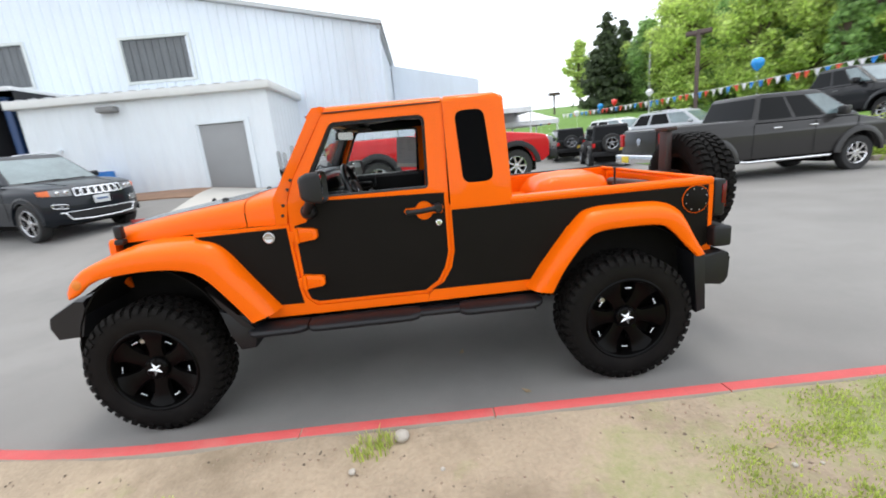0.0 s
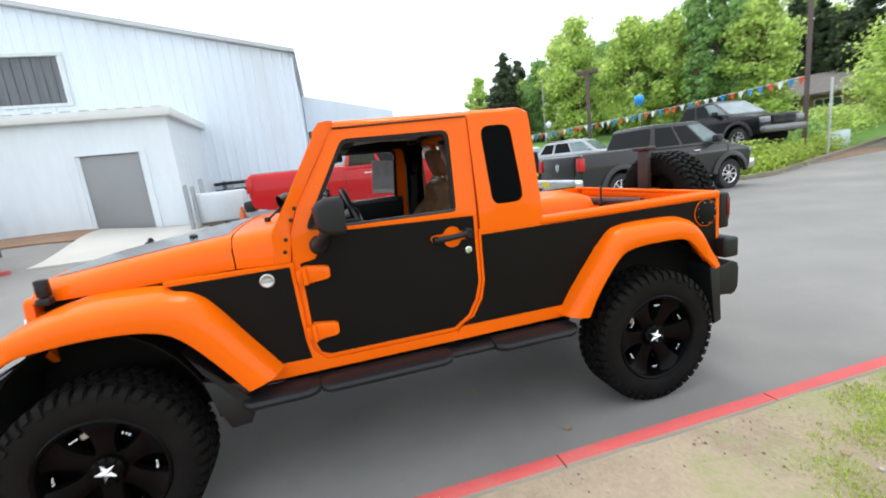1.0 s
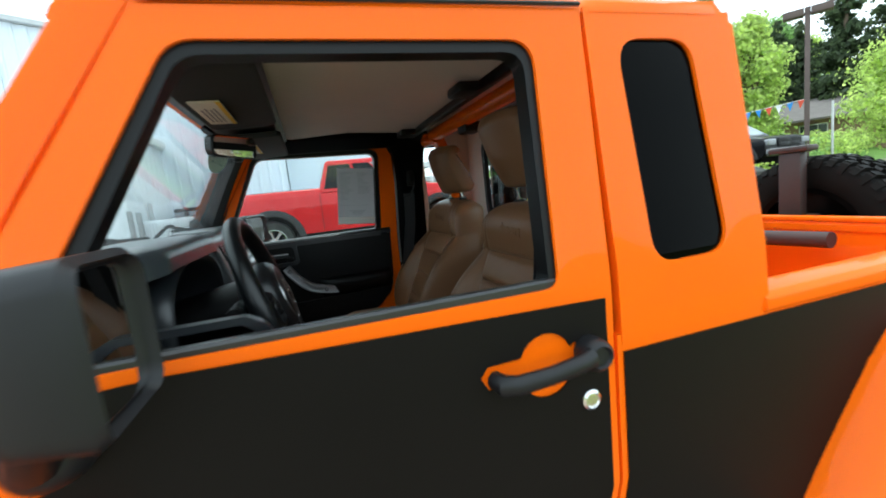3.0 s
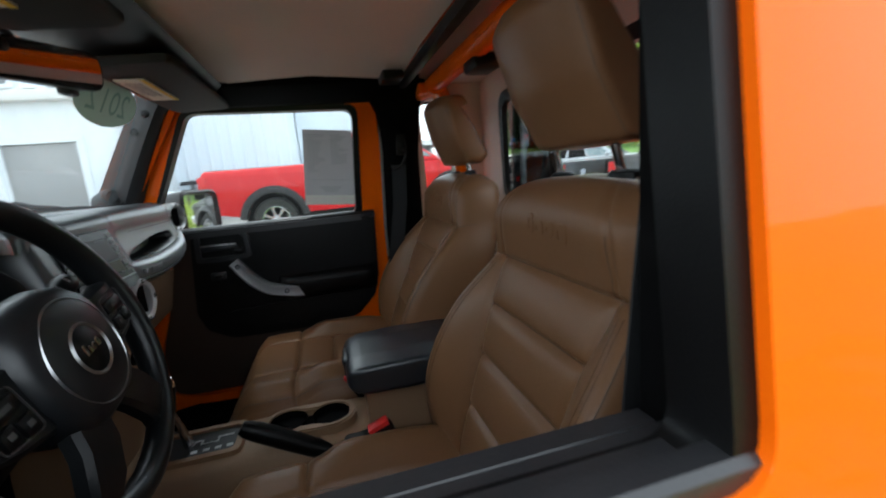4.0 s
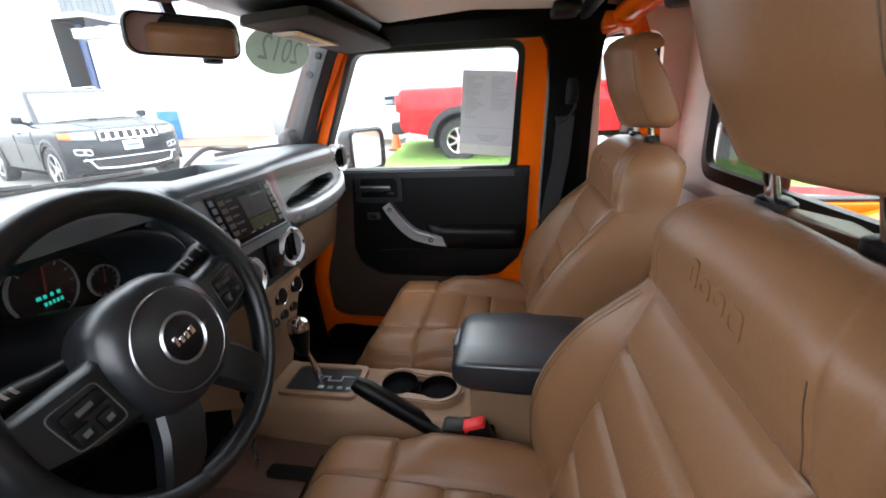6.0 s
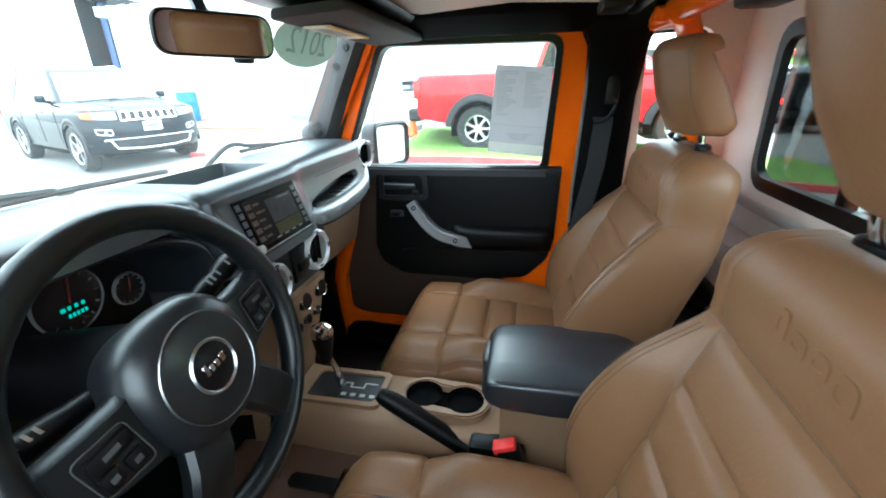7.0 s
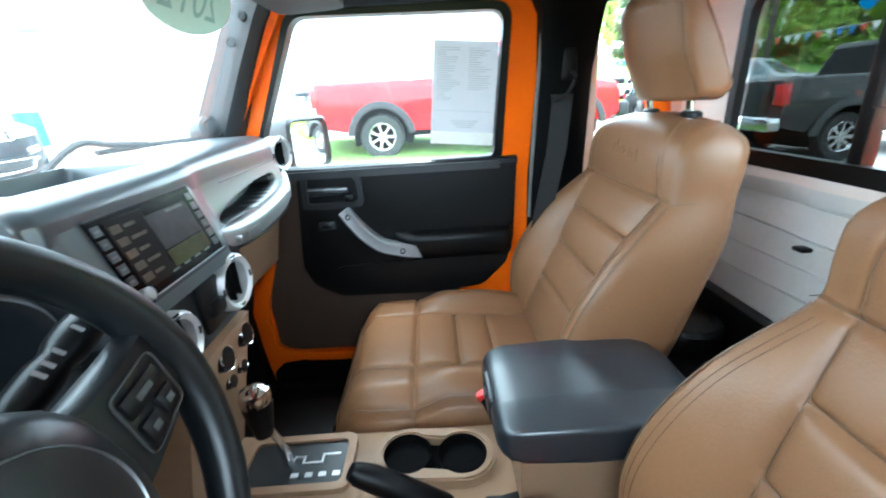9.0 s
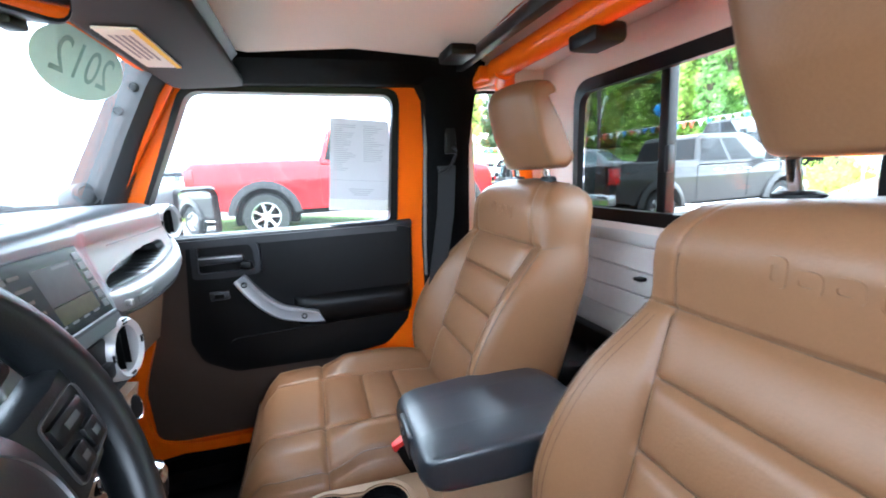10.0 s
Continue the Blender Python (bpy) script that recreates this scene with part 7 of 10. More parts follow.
# ---- pillars, rails, roof lining ----
for s in (-1, 1):
    # inner windscreen pillar trim
    bm = bmesh.new()
    rings = []
    for x, z, w in ((0.945, 1.46, 0.075), (0.99, 1.55, 0.07), (1.048, 1.66, 0.06), (1.108, 1.765, 0.055), (1.15, 1.825, 0.055)):
        y = tumble(z) - 0.075
        if s > 0:
            w *= 0.5
        fx = min(x - 0.02, 0.914 + (z - 1.475) * 0.585) - (0.045 if s > 0 else 0.0)
        rings.append([(fx, s * (y - 0.014), z), (x + 0.01, s * (y - 0.03), z), (x + w * 0.7, s * (y - 0.018), z - 0.01), (x + w, s * (y + 0.02), z - 0.014), (x + w, s * (y + 0.055), z - 0.014), (x - 0.02, s * (y + 0.055), z)])
    loft(bm, rings)
    ap = part("pillar_trim", bm, surface("grey_black_trim", (0.017, 0.018, 0.02), 0.6, var=0.1, fine=400, bump=0.1) if s < 0 else bpy.data.materials["grey_black_trim"], truck)
    for x, z in ((1.088, 1.715), (1.116, 1.768)) if s < 0 else ((1.047, 1.711), (1.09, 1.764)):
        bm = bmesh.new()
        spin(bm, [(0.012, 0), (0.012, 0.004), (0.008, 0.005), (0.007, 0.001), (0, 0.001)], Matrix.Translation((x, s * (tumble(z) - 0.1), z)) @ pose(0, 0, 0, 90 if s > 0 else -90, 0, 0), 16)
        part("plug", bm, SOFTBLACK, ap)
    # padded side rail over the door
    bm = bmesh.new()
    rings = []
    for x in (1.16, 1.25, 1.5, 1.75, 1.95):
        rings.append([(x, s * y, z) for y, z in fillet([(0.51, 1.846), (0.545, 1.815), (0.64, 1.775), (0.70, 1.778), (0.715, 1.82), (0.66, 1.858)], 0.02, 3)])
    loft(bm, rings)
    part("side_rail_pad", bm, FABRICBLACK, truck)
    # belt pillar
    bm = bmesh.new()
    rings = []
    fwd = 0.02 if s < 0 else 0.0
    for z, x0, x1, yi in ((0.70, 1.80 - fwd, 1.96, 0.68), (0.95, 1.80 - fwd, 1.955, 0.68), (1.3, 1.80 - fwd, 1.95, 0.672), (1.6, 1.815 - fwd, 1.955, 0.655), (1.74, 1.81, 1.97, 0.63), (1.80, 1.78, 1.98, 0.60), (1.85, 1.76, 1.99, 0.56)):
        yo = tumble(z) - 0.035
        rings.append([(x0, s * yo, z), (x0 + 0.005, s * (yi + 0.02), z), (x0 + 0.03, s * yi, z), (x1 - 0.03, s * yi, z), (x1, s * (yi + 0.02), z), (x1, s * yo, z)])
    loft(bm, rings)
    bp = part("belt_pillar", bm, FABRICBLACK, truck)
    # weather strip along the front edge of the pillar, pale to show the edge lit
    if s > 0:
        bm = bmesh.new()
        tube(bm, [(1.803 - fwd, s * 0.712, 1.20), (1.805 - fwd, s * 0.70, 1.35), (1.815 - fwd, s * 0.69, 1.55), (1.822 - fwd, s * 0.672, 1.72)], 0.0065, 8)
        part("weather_strip", bm, GREYSTRIP, bp, "weather strip, its lit edge put into pale grey")
    bm = bmesh.new()
    spin(bm, [(0.012, 0), (0.011, 0.006), (0, 0.008)], Matrix.Translation((1.895, s * 0.652, 1.712)) @ pose(0, 0, 0, 90 if s > 0 else -90), 14)
    part("bolt", bm, STEEL, bp)
    bm = bmesh.new()
    box(bm, 1.868, 1.905, min(s * 0.645, s * 0.665), max(s * 0.645, s * 0.665), 1.58, 1.66, 0.006)
    part("height_slider", bm, SOFTBLACK, bp)
    bm = bmesh.new()
    tube(bm, smoothpath([(1.842, s * 0.645, 1.545), (1.85, s * 0.64, 1.528), (1.88, s * 0.64, 1.545), (1.90, s * 0.64, 1.585), (1.89, s * 0.645, 1.6)], 4), 0.0045, 8)
    part("belt_ring", bm, TRIM, bp)
    bm = bmesh.new()
    strap = [(1.87, 0.642, 1.545), (1.86, 0.648, 1.4), (1.825, 0.656, 1.2), (1.785, 0.668, 1.0), (1.75, 0.672, 0.88)] if s > 0 else \
            [(1.862, 0.640, 1.56), (1.845, 0.652, 1.48), (1.832, 0.656, 1.40), (1.822, 0.658, 1.32), (1.812, 0.660, 1.2), (1.79, 0.668, 1.0), (1.75, 0.672, 0.88)]
    rings = []
    for x, y, z in strap:
        rings.append([(x - 0.026, s * (y + 0.002), z), (x + 0.026, s * (y - 0.003), z), (x + 0.026, s * (y - 0.0005), z), (x - 0.026, s * (y + 0.0045), z)])
    loft(bm, rings)
    part("belt_strap", bm, surface("belt_webbing", (0.008, 0.009, 0.010), 0.7, var=0.1, fine=300, bump=0.2) if s < 0 else bpy.data.materials["belt_webbing"], bp)
    # orange roll hoop leg
    bm = bmesh.new()
    tube(bm, smoothpath([(2.0, s * 0.50, 1.79), (2.04, s * 0.585, 1.765), (2.075, s * 0.60, 1.68), (2.105, s * 0.605, 1.5), (2.13, s * 0.61, 1.2), (2.15, s * 0.61, 0.8)], 5), 0.03, 12)
    part("roll_hoop", bm, ORANGE, truck, "body-coloured steel roll hoop")
    bm = bmesh.new()
    tube(bm, [(1.955, s * 0.655, 1.79), (2.0, s * 0.58, 1.795), (2.01, s * 0.45, 1.80)], 0.028, 10)
    box(bm, 1.95, 2.03, min(s * 0.56, s * 0.66), max(s * 0.56, s * 0.66), 1.775, 1.815, 0.01)
    part("hoop_gusset", bm, ORANGE, truck)
    # white quarter lining round the side window
    bm = bmesh.new()
    plate(bm, [(1.93, 0.95), (2.25, 0.95), (2.245, 1.83), (1.93, 1.83)], [fillet([(1.967, 1.772), (2.138, 1.772), (2.168, 1.358), (1.987, 1.358)], 0.05, 5)], 0.03, lambda u, v, d: (u, s * (tumble(v) - 0.068 + d), v), (1.36, 1.6))
    part("quarter_lining", bm, LINER, truck)
bm = bmesh.new()
tube(bm, [(2.0, -0.55, 1.80), (2.0, 0.55, 1.80)], 0.03, 12)
part("roll_hoop", bm, ORANGE, truck, "body-coloured steel roll hoop")
bm = bmesh.new()
box(bm, 1.985, 2.06, 0.10, 0.19, 1.745, 1.785, 0.012)
part("dome_speaker", bm, SOFTBLACK, truck)
# lining
bm = bmesh.new()
rings = []
for x, d in ((1.20, 0.0), (1.30, 0.0), (1.36, -0.008), (1.60, 0.004), (1.84, -0.008), (1.88, -0.016)):
    rings.append([(x, y, 1.842 + d - 0.045 * abs(y) ** 3 + 0.004 * math.sin(9 * y)) for y in (-0.70, -0.58, -0.5, -0.42, -0.2, 0, 0.2, 0.42, 0.5, 0.58, 0.70)])
loft(bm, rings, False, False)
part("roof_lining", bm, LINER, truck, "white moulded roof lining")
bm = bmesh.new()
rings = []
for x in (1.90, 2.1, 2.25):
    rings.append([(x, y, 1.842 - 0.05 * abs(y) ** 3) for y in (-0.70, -0.5, -0.2, 0.2, 0.5, 0.70)])
loft(bm, rings, False, False)
part("roof_lining", bm, LINER, truck)
bm = bmesh.new()
box(bm, 1.885, 1.915, -0.68, 0.68, 1.80, 1.83, 0.008)
part("roof_seal", bm, SOFTBLACK, truck)
for y in (-0.3, 0.41):
    bm = bmesh.new()
    box(bm, 1.80, 1.865, y - 0.05, y + 0.05, 1.785, 1.812, 0.008)
    part("roof_catch", bm, SOFTBLACK, truck)
# front header, sun visors
bm = bmesh.new()
rings = [[(1.09, y, 1.82), (1.12, y, 1.80), (1.19, y, 1.79), (1.30, y, 1.795), (1.34, y, 1.82), (1.20, y, 1.845)] for y in (-0.69, -0.6, 0.0, 0.6, 0.69)]
loft(bm, rings)
part("header_trim", bm, SOFTBLACK, truck)
for s in (-1, 1):
    bm = bmesh.new()
    rings = []
    for y, ins in ((0.10, 0.012), (0.115, 0.0), (0.40, 0.0), (0.60, 0.0), (0.65, 0.004), (0.665, 0.016)):
        rings.append([(x, s * y, z) for x, z in fillet([(1.165 + ins, 1.765), (1.335 - ins, 1.772), (1.335 - ins, 1.79), (1.165 + ins, 1.783)], 0.008, 3)])
    loft(bm, rings)
    vis = part("sun_visor", bm, surface("grey_black_cloth", (0.014, 0.0145, 0.016), 0.8, var=0.1, fine=600, bump=0.2) if s < 0 else bpy.data.materials["grey_black_cloth"], truck)
    bm = bmesh.new()
    box(bm, 1.185, 1.245, min(s * 0.20, s * 0.43), max(s * 0.20, s * 0.43), 1.7615, 1.7645)
    part("warning_label", bm, WHITELABEL, vis, "white visor warning label")
    bm = bmesh.new()
    box(bm, 1.236, 1.245, min(s * 0.20, s * 0.43), max(s * 0.20, s * 0.43), 1.7605, 1.7618)
    part("label_stripe", bm, YELLOW, vis)
    bm = bmesh.new()
    for k in range(4):
        box(bm, 1.195 + 0.009 * k, 1.199 + 0.009 * k, min(s * 0.23, s * (0.36 + 0.012 * (k % 2))), max(s * 0.23, s * (0.36 + 0.012 * (k % 2))), 1.7605, 1.7612)
    part("label_print", bm, PAPERINK, vis)
# rear-view mirror
MM = pose(1.215, -0.115, 1.715, 0, 0, 0) @ pose(0, 0, 0, 0, 5, -35)
bm = bmesh.new()
rings = []
for x, k in ((-0.035, 0.7), (-0.02, 0.95), (0.004, 1.0), (0.008, 0.97)):
    rings.append([MM @ Vector((x, y * k, z * k)) for y, z in fillet([(-0.082, -0.028), (0.082, -0.031), (0.08, 0.03), (-0.08, 0.03)], 0.022, 5)])
loft(bm, rings)
rv = part("rear_view_mirror", bm, SOFTBLACK, truck)
bm = bmesh.new()
plate(bm, fillet([(-0.077, -0.024), (0.077, -0.027), (0.075, 0.026), (-0.075, 0.026)], 0.019, 5), [], 0.002, lambda u, v, d: MM @ Vector((0.0095 - d, u, v)))
part("mirror_glass", bm, bpy.data.materials["mirror"], rv)
bm = bmesh.new()
tube(bm, [MM @ Vector((-0.03, 0, 0.01)), (1.14, -0.05, 1.78)], 0.011, 8)
box(bm, 1.205, 1.225, -0.075, -0.045, 1.68, 1.697, 0.004)
part("mirror_arm", bm, SOFTBLACK, rv)

# oval year sticker on the windscreen
def on_glass(u, v, off=0.006):
    """u across (y), v up the glass from its middle."""
    sl = Vector((0.23, 0, 0.443)).normalized()
    nrm = Vector((sl.z, 0, -sl.x))
    p = Vector((1.085, 0.40, 1.757)) + sl * v + nrm * off
    return (p.x, p.y + u, p.z)
bm = bmesh.new()
el = [(0.16 * math.cos(a), 0.062 * math.sin(a)) for a in [2 * math.pi * k / 40 for k in range(40)]]
plate(bm, el, [], 0.001, lambda u, v, d: on_glass(u, v, 0.006 + d))
stk = part("year_sticker", bm, STICKER, wsc, "pale green oval year sticker")
bm = text_mesh("2012", 0.092)
for v in bm.verts:
    v.co = Vector(on_glass(-v.co.x * 1.15, v.co.y, 0.0085))
part("year_number", bm, STICKERINK, stk, "dark year digits, reversed from inside")

# rear of the cabin: lining round the window, frame, glass, low panel
bm = bmesh.new()
RW2 = fillet([(-0.56, 1.375), (0.52, 1.375), (0.497, 1.755), (-0.535, 1.755)], 0.07, 5)
plate(bm, [(-0.74, 1.0), (0.74, 1.0), (0.68, 1.84), (-0.68, 1.84)], [RW2], 0.012, lambda u, v, d: (2.232 + d - 0.03 * (v - 1.225), u, v))
part("rear_lining", bm, LINER, truck, "white moulded rear lining")
bm = bmesh.new()
plate(bm, RW2, [fillet([(-0.52, 1.408), (0.495, 1.408), (0.472, 1.722), (-0.497, 1.722)], 0.05, 5)], 0.02, lambda u, v, d: (2.229 + d - 0.03 * (v - 1.225), u, v))
rf = part("rear_window_frame", bm, SOFTBLACK, truck, "black sliding rear window frame")
for y in (0.19, -0.21):
    bm = bmesh.new()
    box(bm, 2.235, 2.262, y - 0.013, y + 0.013, 1.40, 1.73, 0.003)
    part("window_bar", bm, SOFTBLACK, rf)
bm = bmesh.new()
box(bm, 2.228, 2.245, 0.165, 0.178, 1.50, 1.56, 0.003)
part("window_catch", bm, TRIM, rf)
for y0, y1, m0, x in ((0.19, 0.50, glass("smoked_glass", (0.27, 0.285, 0.28)), 2.252), (-0.21, 0.19, CLEAR, 2.244), (-0.52, -0.21, bpy.data.materials["smoked_glass"] if "smoked_glass" in bpy.data.materials else CLEAR, 2.252)):
    bm = bmesh.new()
    box(bm, x, x + 0.003, y0, y1, 1.40, 1.73)
    g = part("pane", bm, m0, rf)
    g.visible_shadow = False
# crinkled white shelf panel under the rear window
bm = bmesh.new()
n = 26
rows = []
for j, z in enumerate((1.36, 1.335, 1.325, 1.27, 1.262, 1.21, 1.202, 1.15, 1.14, 1.10, 1.07)):
    rows.append([(2.205 + (0.008 if j in (2, 4, 6, 8) else 0.0) + 0.012 * noise.noise((y * 5, z * 9, 1)) + 0.006 * noise.noise((y * 16, z * 5, 4)), y, z) for y in [-0.70 + 1.4 * k / n for k in range(n + 1)]])
loft(bm, rows, False, False)
part("rear_panel", bm, surface("white_moulding", (0.56, 0.54, 0.52), 0.32, var=0.06, scale=5), truck, "white ribbed lower rear panel")
for yy, zz, ww, hh in ((0.2, 1.252, 0.024, 0.009),):
    bm = bmesh.new()
    box(bm, 2.183, 2.205, yy - ww / 2, yy + ww / 2, zz - hh / 2, zz + hh / 2, 0.003)
    part("panel_latch", bm, SOFTBLACK, truck, "small black panel latch")
bm = bmesh.new()
box(bm, 2.165, 2.2, -0.72, 0.72, 0.9, 1.085, 0.008)
part("rear_lower_trim", bm, SOFTBLACK, truck)
bm = bmesh.new()
box(bm, 1.99, 2.16, -0.70, 0.70, 0.655, 0.965, 0.02)
part("rear_bin", bm, SOFTBLACK, truck)
bm = bmesh.new()
spin(bm, [(0.13, 0.0), (0.13, 0.055), (0.12, 0.066), (0.10, 0.066), (0.095, 0.06), (0, 0.06)], Matrix.Translation((2.095, 0.40, 0.965)) @ Matrix.Diagonal((0.75, 1, 1, 1)), 28)
tagged(part("subwoofer", bm, SOFTBLACK, truck, "round black speaker lid behind the seat"))


# ---- ground ----
def kerb_y(x):
    return -1.25 + 0.16 * max(0.0, 0.4 - x) ** 2 * 0.55 - 0.012 * max(0.0, x - 1)


def bank_y(x):
    return 8.2 + 0.313 * (x - 15.3)


def ground_z(x, y):
    left = 1 - ss(x, 0.0, 8.0)
    h = 0.5 * ss(y, 2.0, 6.5) * left + 0.27 * ss(y, 7, 10.5) * left
    h += 0.035 * max(0.0, min(x, 80) - 16)
    h += 0.24 * ss(y, 6.8, 9.5) * ss(-x, 2.5, 5.5)
    s = y - bank_y(x)
    h += ss(x, 12.5, 17) * (0.9 * ss(s, 0.3, 4) + 0.07 * max(0.0, min(s, 60) - 4))
    h += 0.03 * max(0.0, min(y, 60) - 20) * ss(x, 4, 14)
    if y < kerb_y(x) - 0.02:
        h += 0.128 + 0.026 * ss(y, kerb_y(x) - 0.45, kerb_y(x) - 0.12) + 0.014 * noise.noise((x * 1.3, y * 1.3, 0)) + 0.008 * noise.noise((x * 7, y * 7, 3))
    return h


def span(a, b, step):
    return [a + (b - a) * i / max(1, round((b - a) / step)) for i in range(max(1, round((b - a) / step)))]


xs = span(-400, -60, 60) + span(-60, -15, 5) + span(-15, -2, 0.7) + span(-2, 5.5, 0.16) + span(5.5, 40, 0.9) + span(40, 80, 4) + span(80, 400, 60) + [400]
ys_road = span(0, 2, 0.5) + span(2, 16, 0.6) + span(16, 60, 2.5) + span(60, 400, 60) + [400]
bm = bmesh.new()
grid = []
for x in xs:
    k = kerb_y(max(-3, min(x, 6)))
    col = [k - 0.02] + [k - 0.02 + (0 - (k - 0.02)) * t / 4 for t in range(1, 4)] + ys_road
    grid.append([bm.verts.new((x, y, ground_z(x, max(y, k)) if y > k else 0.0)) for y in col])
for a, b in zip(grid, grid[1:]):
    for i in range(len(a) - 1):
        bm.faces.new((a[i], b[i], b[i + 1], a[i + 1]))
# the verge on the near side belongs to the same sheet
verge = []
for x, gcol in zip(xs, grid):
    k = kerb_y(max(-3, min(x, 6)))
    ys = [k - 0.02, k - 0.021, k - 0.12] + [k - 0.12 - 0.16 * i for i in range(1, 22)] + [-8, -14, -40, -400]
    verge.append([gcol[0]] + [bm.verts.new((x, y, ground_z(x, y) if y > -20 else 0.12)) for y in ys[1:]])
for a, b in zip(verge, verge[1:]):
    for i in range(len(a) - 1):
        f = bm.faces.new((b[i], a[i], a[i + 1], b[i + 1]))
        f.material_index = 1
for f in bm.faces:
    c = f.calc_center_median()
    if f.material_index == 0 and c.x > 14 and c.y - bank_y(c.x) > (0.5 if c.x > 21 else 9.0):
        f.material_index = 2
ground = part("ground", bm, [ASPHALT, SOIL, LAWN], None, "grey asphalt lot with a bare soil verge", 60)
tagged(ground, "", "ground", "", "structure")

# red-painted kerb stones
def kerb_piece(x0, x1):
    bm = bmesh.new()
    prof = [(0.0, -0.03), (0.0, 0.135), (-0.018, 0.163), (-0.095, 0.165), (-0.108, 0.155)]
    rings = []
    n = 6
    for i in range(n + 1):
        x = x0 + (x1 - x0) * i / n
        rings.append([(x, kerb_y(x) + a, b + 0.002 * noise.noise((x * 5, a * 9, b * 9))) for a, b in prof] + [(x, kerb_y(x) - 0.14, 0.10), (x, kerb_y(x) - 0.14, -0.03)])
    loft(bm, rings)
    for f in bm.faces:
        c = f.calc_center_median()
        if c.y < kerb_y(c.x) - 0.098:
            f.material_index = 1
    return bm
kerb = thing("kerb", "concrete kerb with worn red paint along the verge", "kerb", "", "structure")
cuts = [-12, -9, -6, -4.2, -2.4, -0.75, 0.955, 2.0, 3.28, 4.9, 6.5, 8.2, 10, 12, 14]
for a, b in zip(cuts, cuts[1:]):
    part("kerb_stone", kerb_piece(a + 0.004, b - 0.004), [REDPAINT, CONCRETE], kerb)

# ---- grass tufts and pebbles on the verge ----
def tufts(name, label, spots, hgt, mat, per=26):
    rng = random.Random(5)
    verts, faces = [], []
    for x, y, r, hh in spots:
        z = ground_z(x, y) - 0.005
        for k in range(int(per * r / 0.1)):
            a, q = rng.uniform(0, 6.28), r * math.sqrt(rng.random())
            bx, by = x + q * math.cos(a), y + q * math.sin(a)
            l = hh * rng.uniform(0.5, 1.2)
            d = rng.uniform(0, 6.28)
            lean = rng.uniform(0.1, 0.7) * l
            w = rng.uniform(0.002, 0.005)
            i = len(verts)
            nx, ny = -math.sin(d) * w, math.cos(d) * w
            verts += [(bx - nx, by - ny, z), (bx + nx, by + ny, z), (bx + lean * 0.5 * math.cos(d) + nx * 0.7, by + lean * 0.5 * math.sin(d) + ny * 0.7, z + l * 0.7),
                      (bx + lean * 0.5 * math.cos(d) - nx * 0.7, by + lean * 0.5 * math.sin(d) - ny * 0.7, z + l * 0.7), (bx + lean * math.cos(d), by + lean * math.sin(d), z + l)]
            faces += [(i, i + 1, i + 2, i + 3), (i + 3, i + 2, i + 4)]
    me = bpy.data.meshes.new(name)
    me.from_pydata(verts, [], faces)
    me.materials.append(mat)
    return tagged(new(name, me), label, "grass", "", "stuff")


def leafmat(name, col, hue=0.25):
    m = bpy.data.materials.new(name)
    m.use_nodes = True
    n, l = m.node_tree.nodes, m.node_tree.links
    b = n["Principled BSDF"]
    b.inputs["Roughness"].default_value = 0.55
    geo = n.new("ShaderNodeNewGeometry")
    ramp = n.new("ShaderNodeValToRGB")
    ramp.color_ramp.elements[0].color = (*[c * (1 - 2 * hue) for c in col], 1)
    ramp.color_ramp.elements[1].color = (col[0] * (1 + hue * 1.6), col[1] * (1 + hue), col[2] * (1 + hue), 1)
    l.new(geo.outputs["Random Per Island"], ramp.inputs["Fac"])
    l.new(ramp.outputs["Color"], b.inputs["Base Color"])
    tr = n.new("ShaderNodeBsdfTranslucent")
    l.new(ramp.outputs["Color"], tr.inputs["Color"])
    mx = n.new("ShaderNodeMixShader")
    mx.inputs[0].default_value = 0.55
    l.new(b.outputs[0], mx.inputs[1])
    l.new(tr.outputs[0], mx.inputs[2])
    l.new(mx.outputs[0], n["Material Output"].inputs["Surface"])
    return m


GRASSLEAF = leafmat("grass_blade", (0.5, 0.62, 0.15), 0.18)
LIME = leafmat("spring_leaf", (0.58, 0.77, 0.225), 0.24)
MIDGREEN = leafmat("mid_green_leaf", (0.33, 0.56, 0.19), 0.27)
DARKGREEN = leafmat("conifer_needle", (0.085, 0.13, 0.06), 0.25)
YELLOWGREEN = leafmat("yellow_shrub_leaf", (0.46, 0.62, 0.12), 0.22)
BARK = surface("bark", (0.12, 0.09, 0.065), 0.9, var=0.3, scale=4, fine=20, bump=0.6)

rng = random.Random(11)
spots = []
for k in range(2600):
    x, y = rng.uniform(-1.5, 6.5), -1.40 - 2.4 * rng.random() ** 0.9
    dens = ss(x - 0.9 * (y + 1.4), 2.4, 4.6) * 1.05 + 0.08
    if noise.noise((x * 1.1, y * 1.1, 7)) + dens - 0.55 > 0.05 and y < kerb_y(x) - 0.14:
        spots.append((x, y, rng.uniform(0.06, 0.14), rng.uniform(0.012, 0.028)))
spots += [(1.36, -1.47, 0.1, 0.06), (1.42, -1.44, 0.06, 0.05), (1.3, -1.5, 0.06, 0.05), (0.1, -1.9, 0.08, 0.05), (0.3, -2.2, 0.1, 0.05)]
tufts("grass", "patchy green grass on the dry soil verge", spots, 0.05, GRASSLEAF, 85)
wide = []
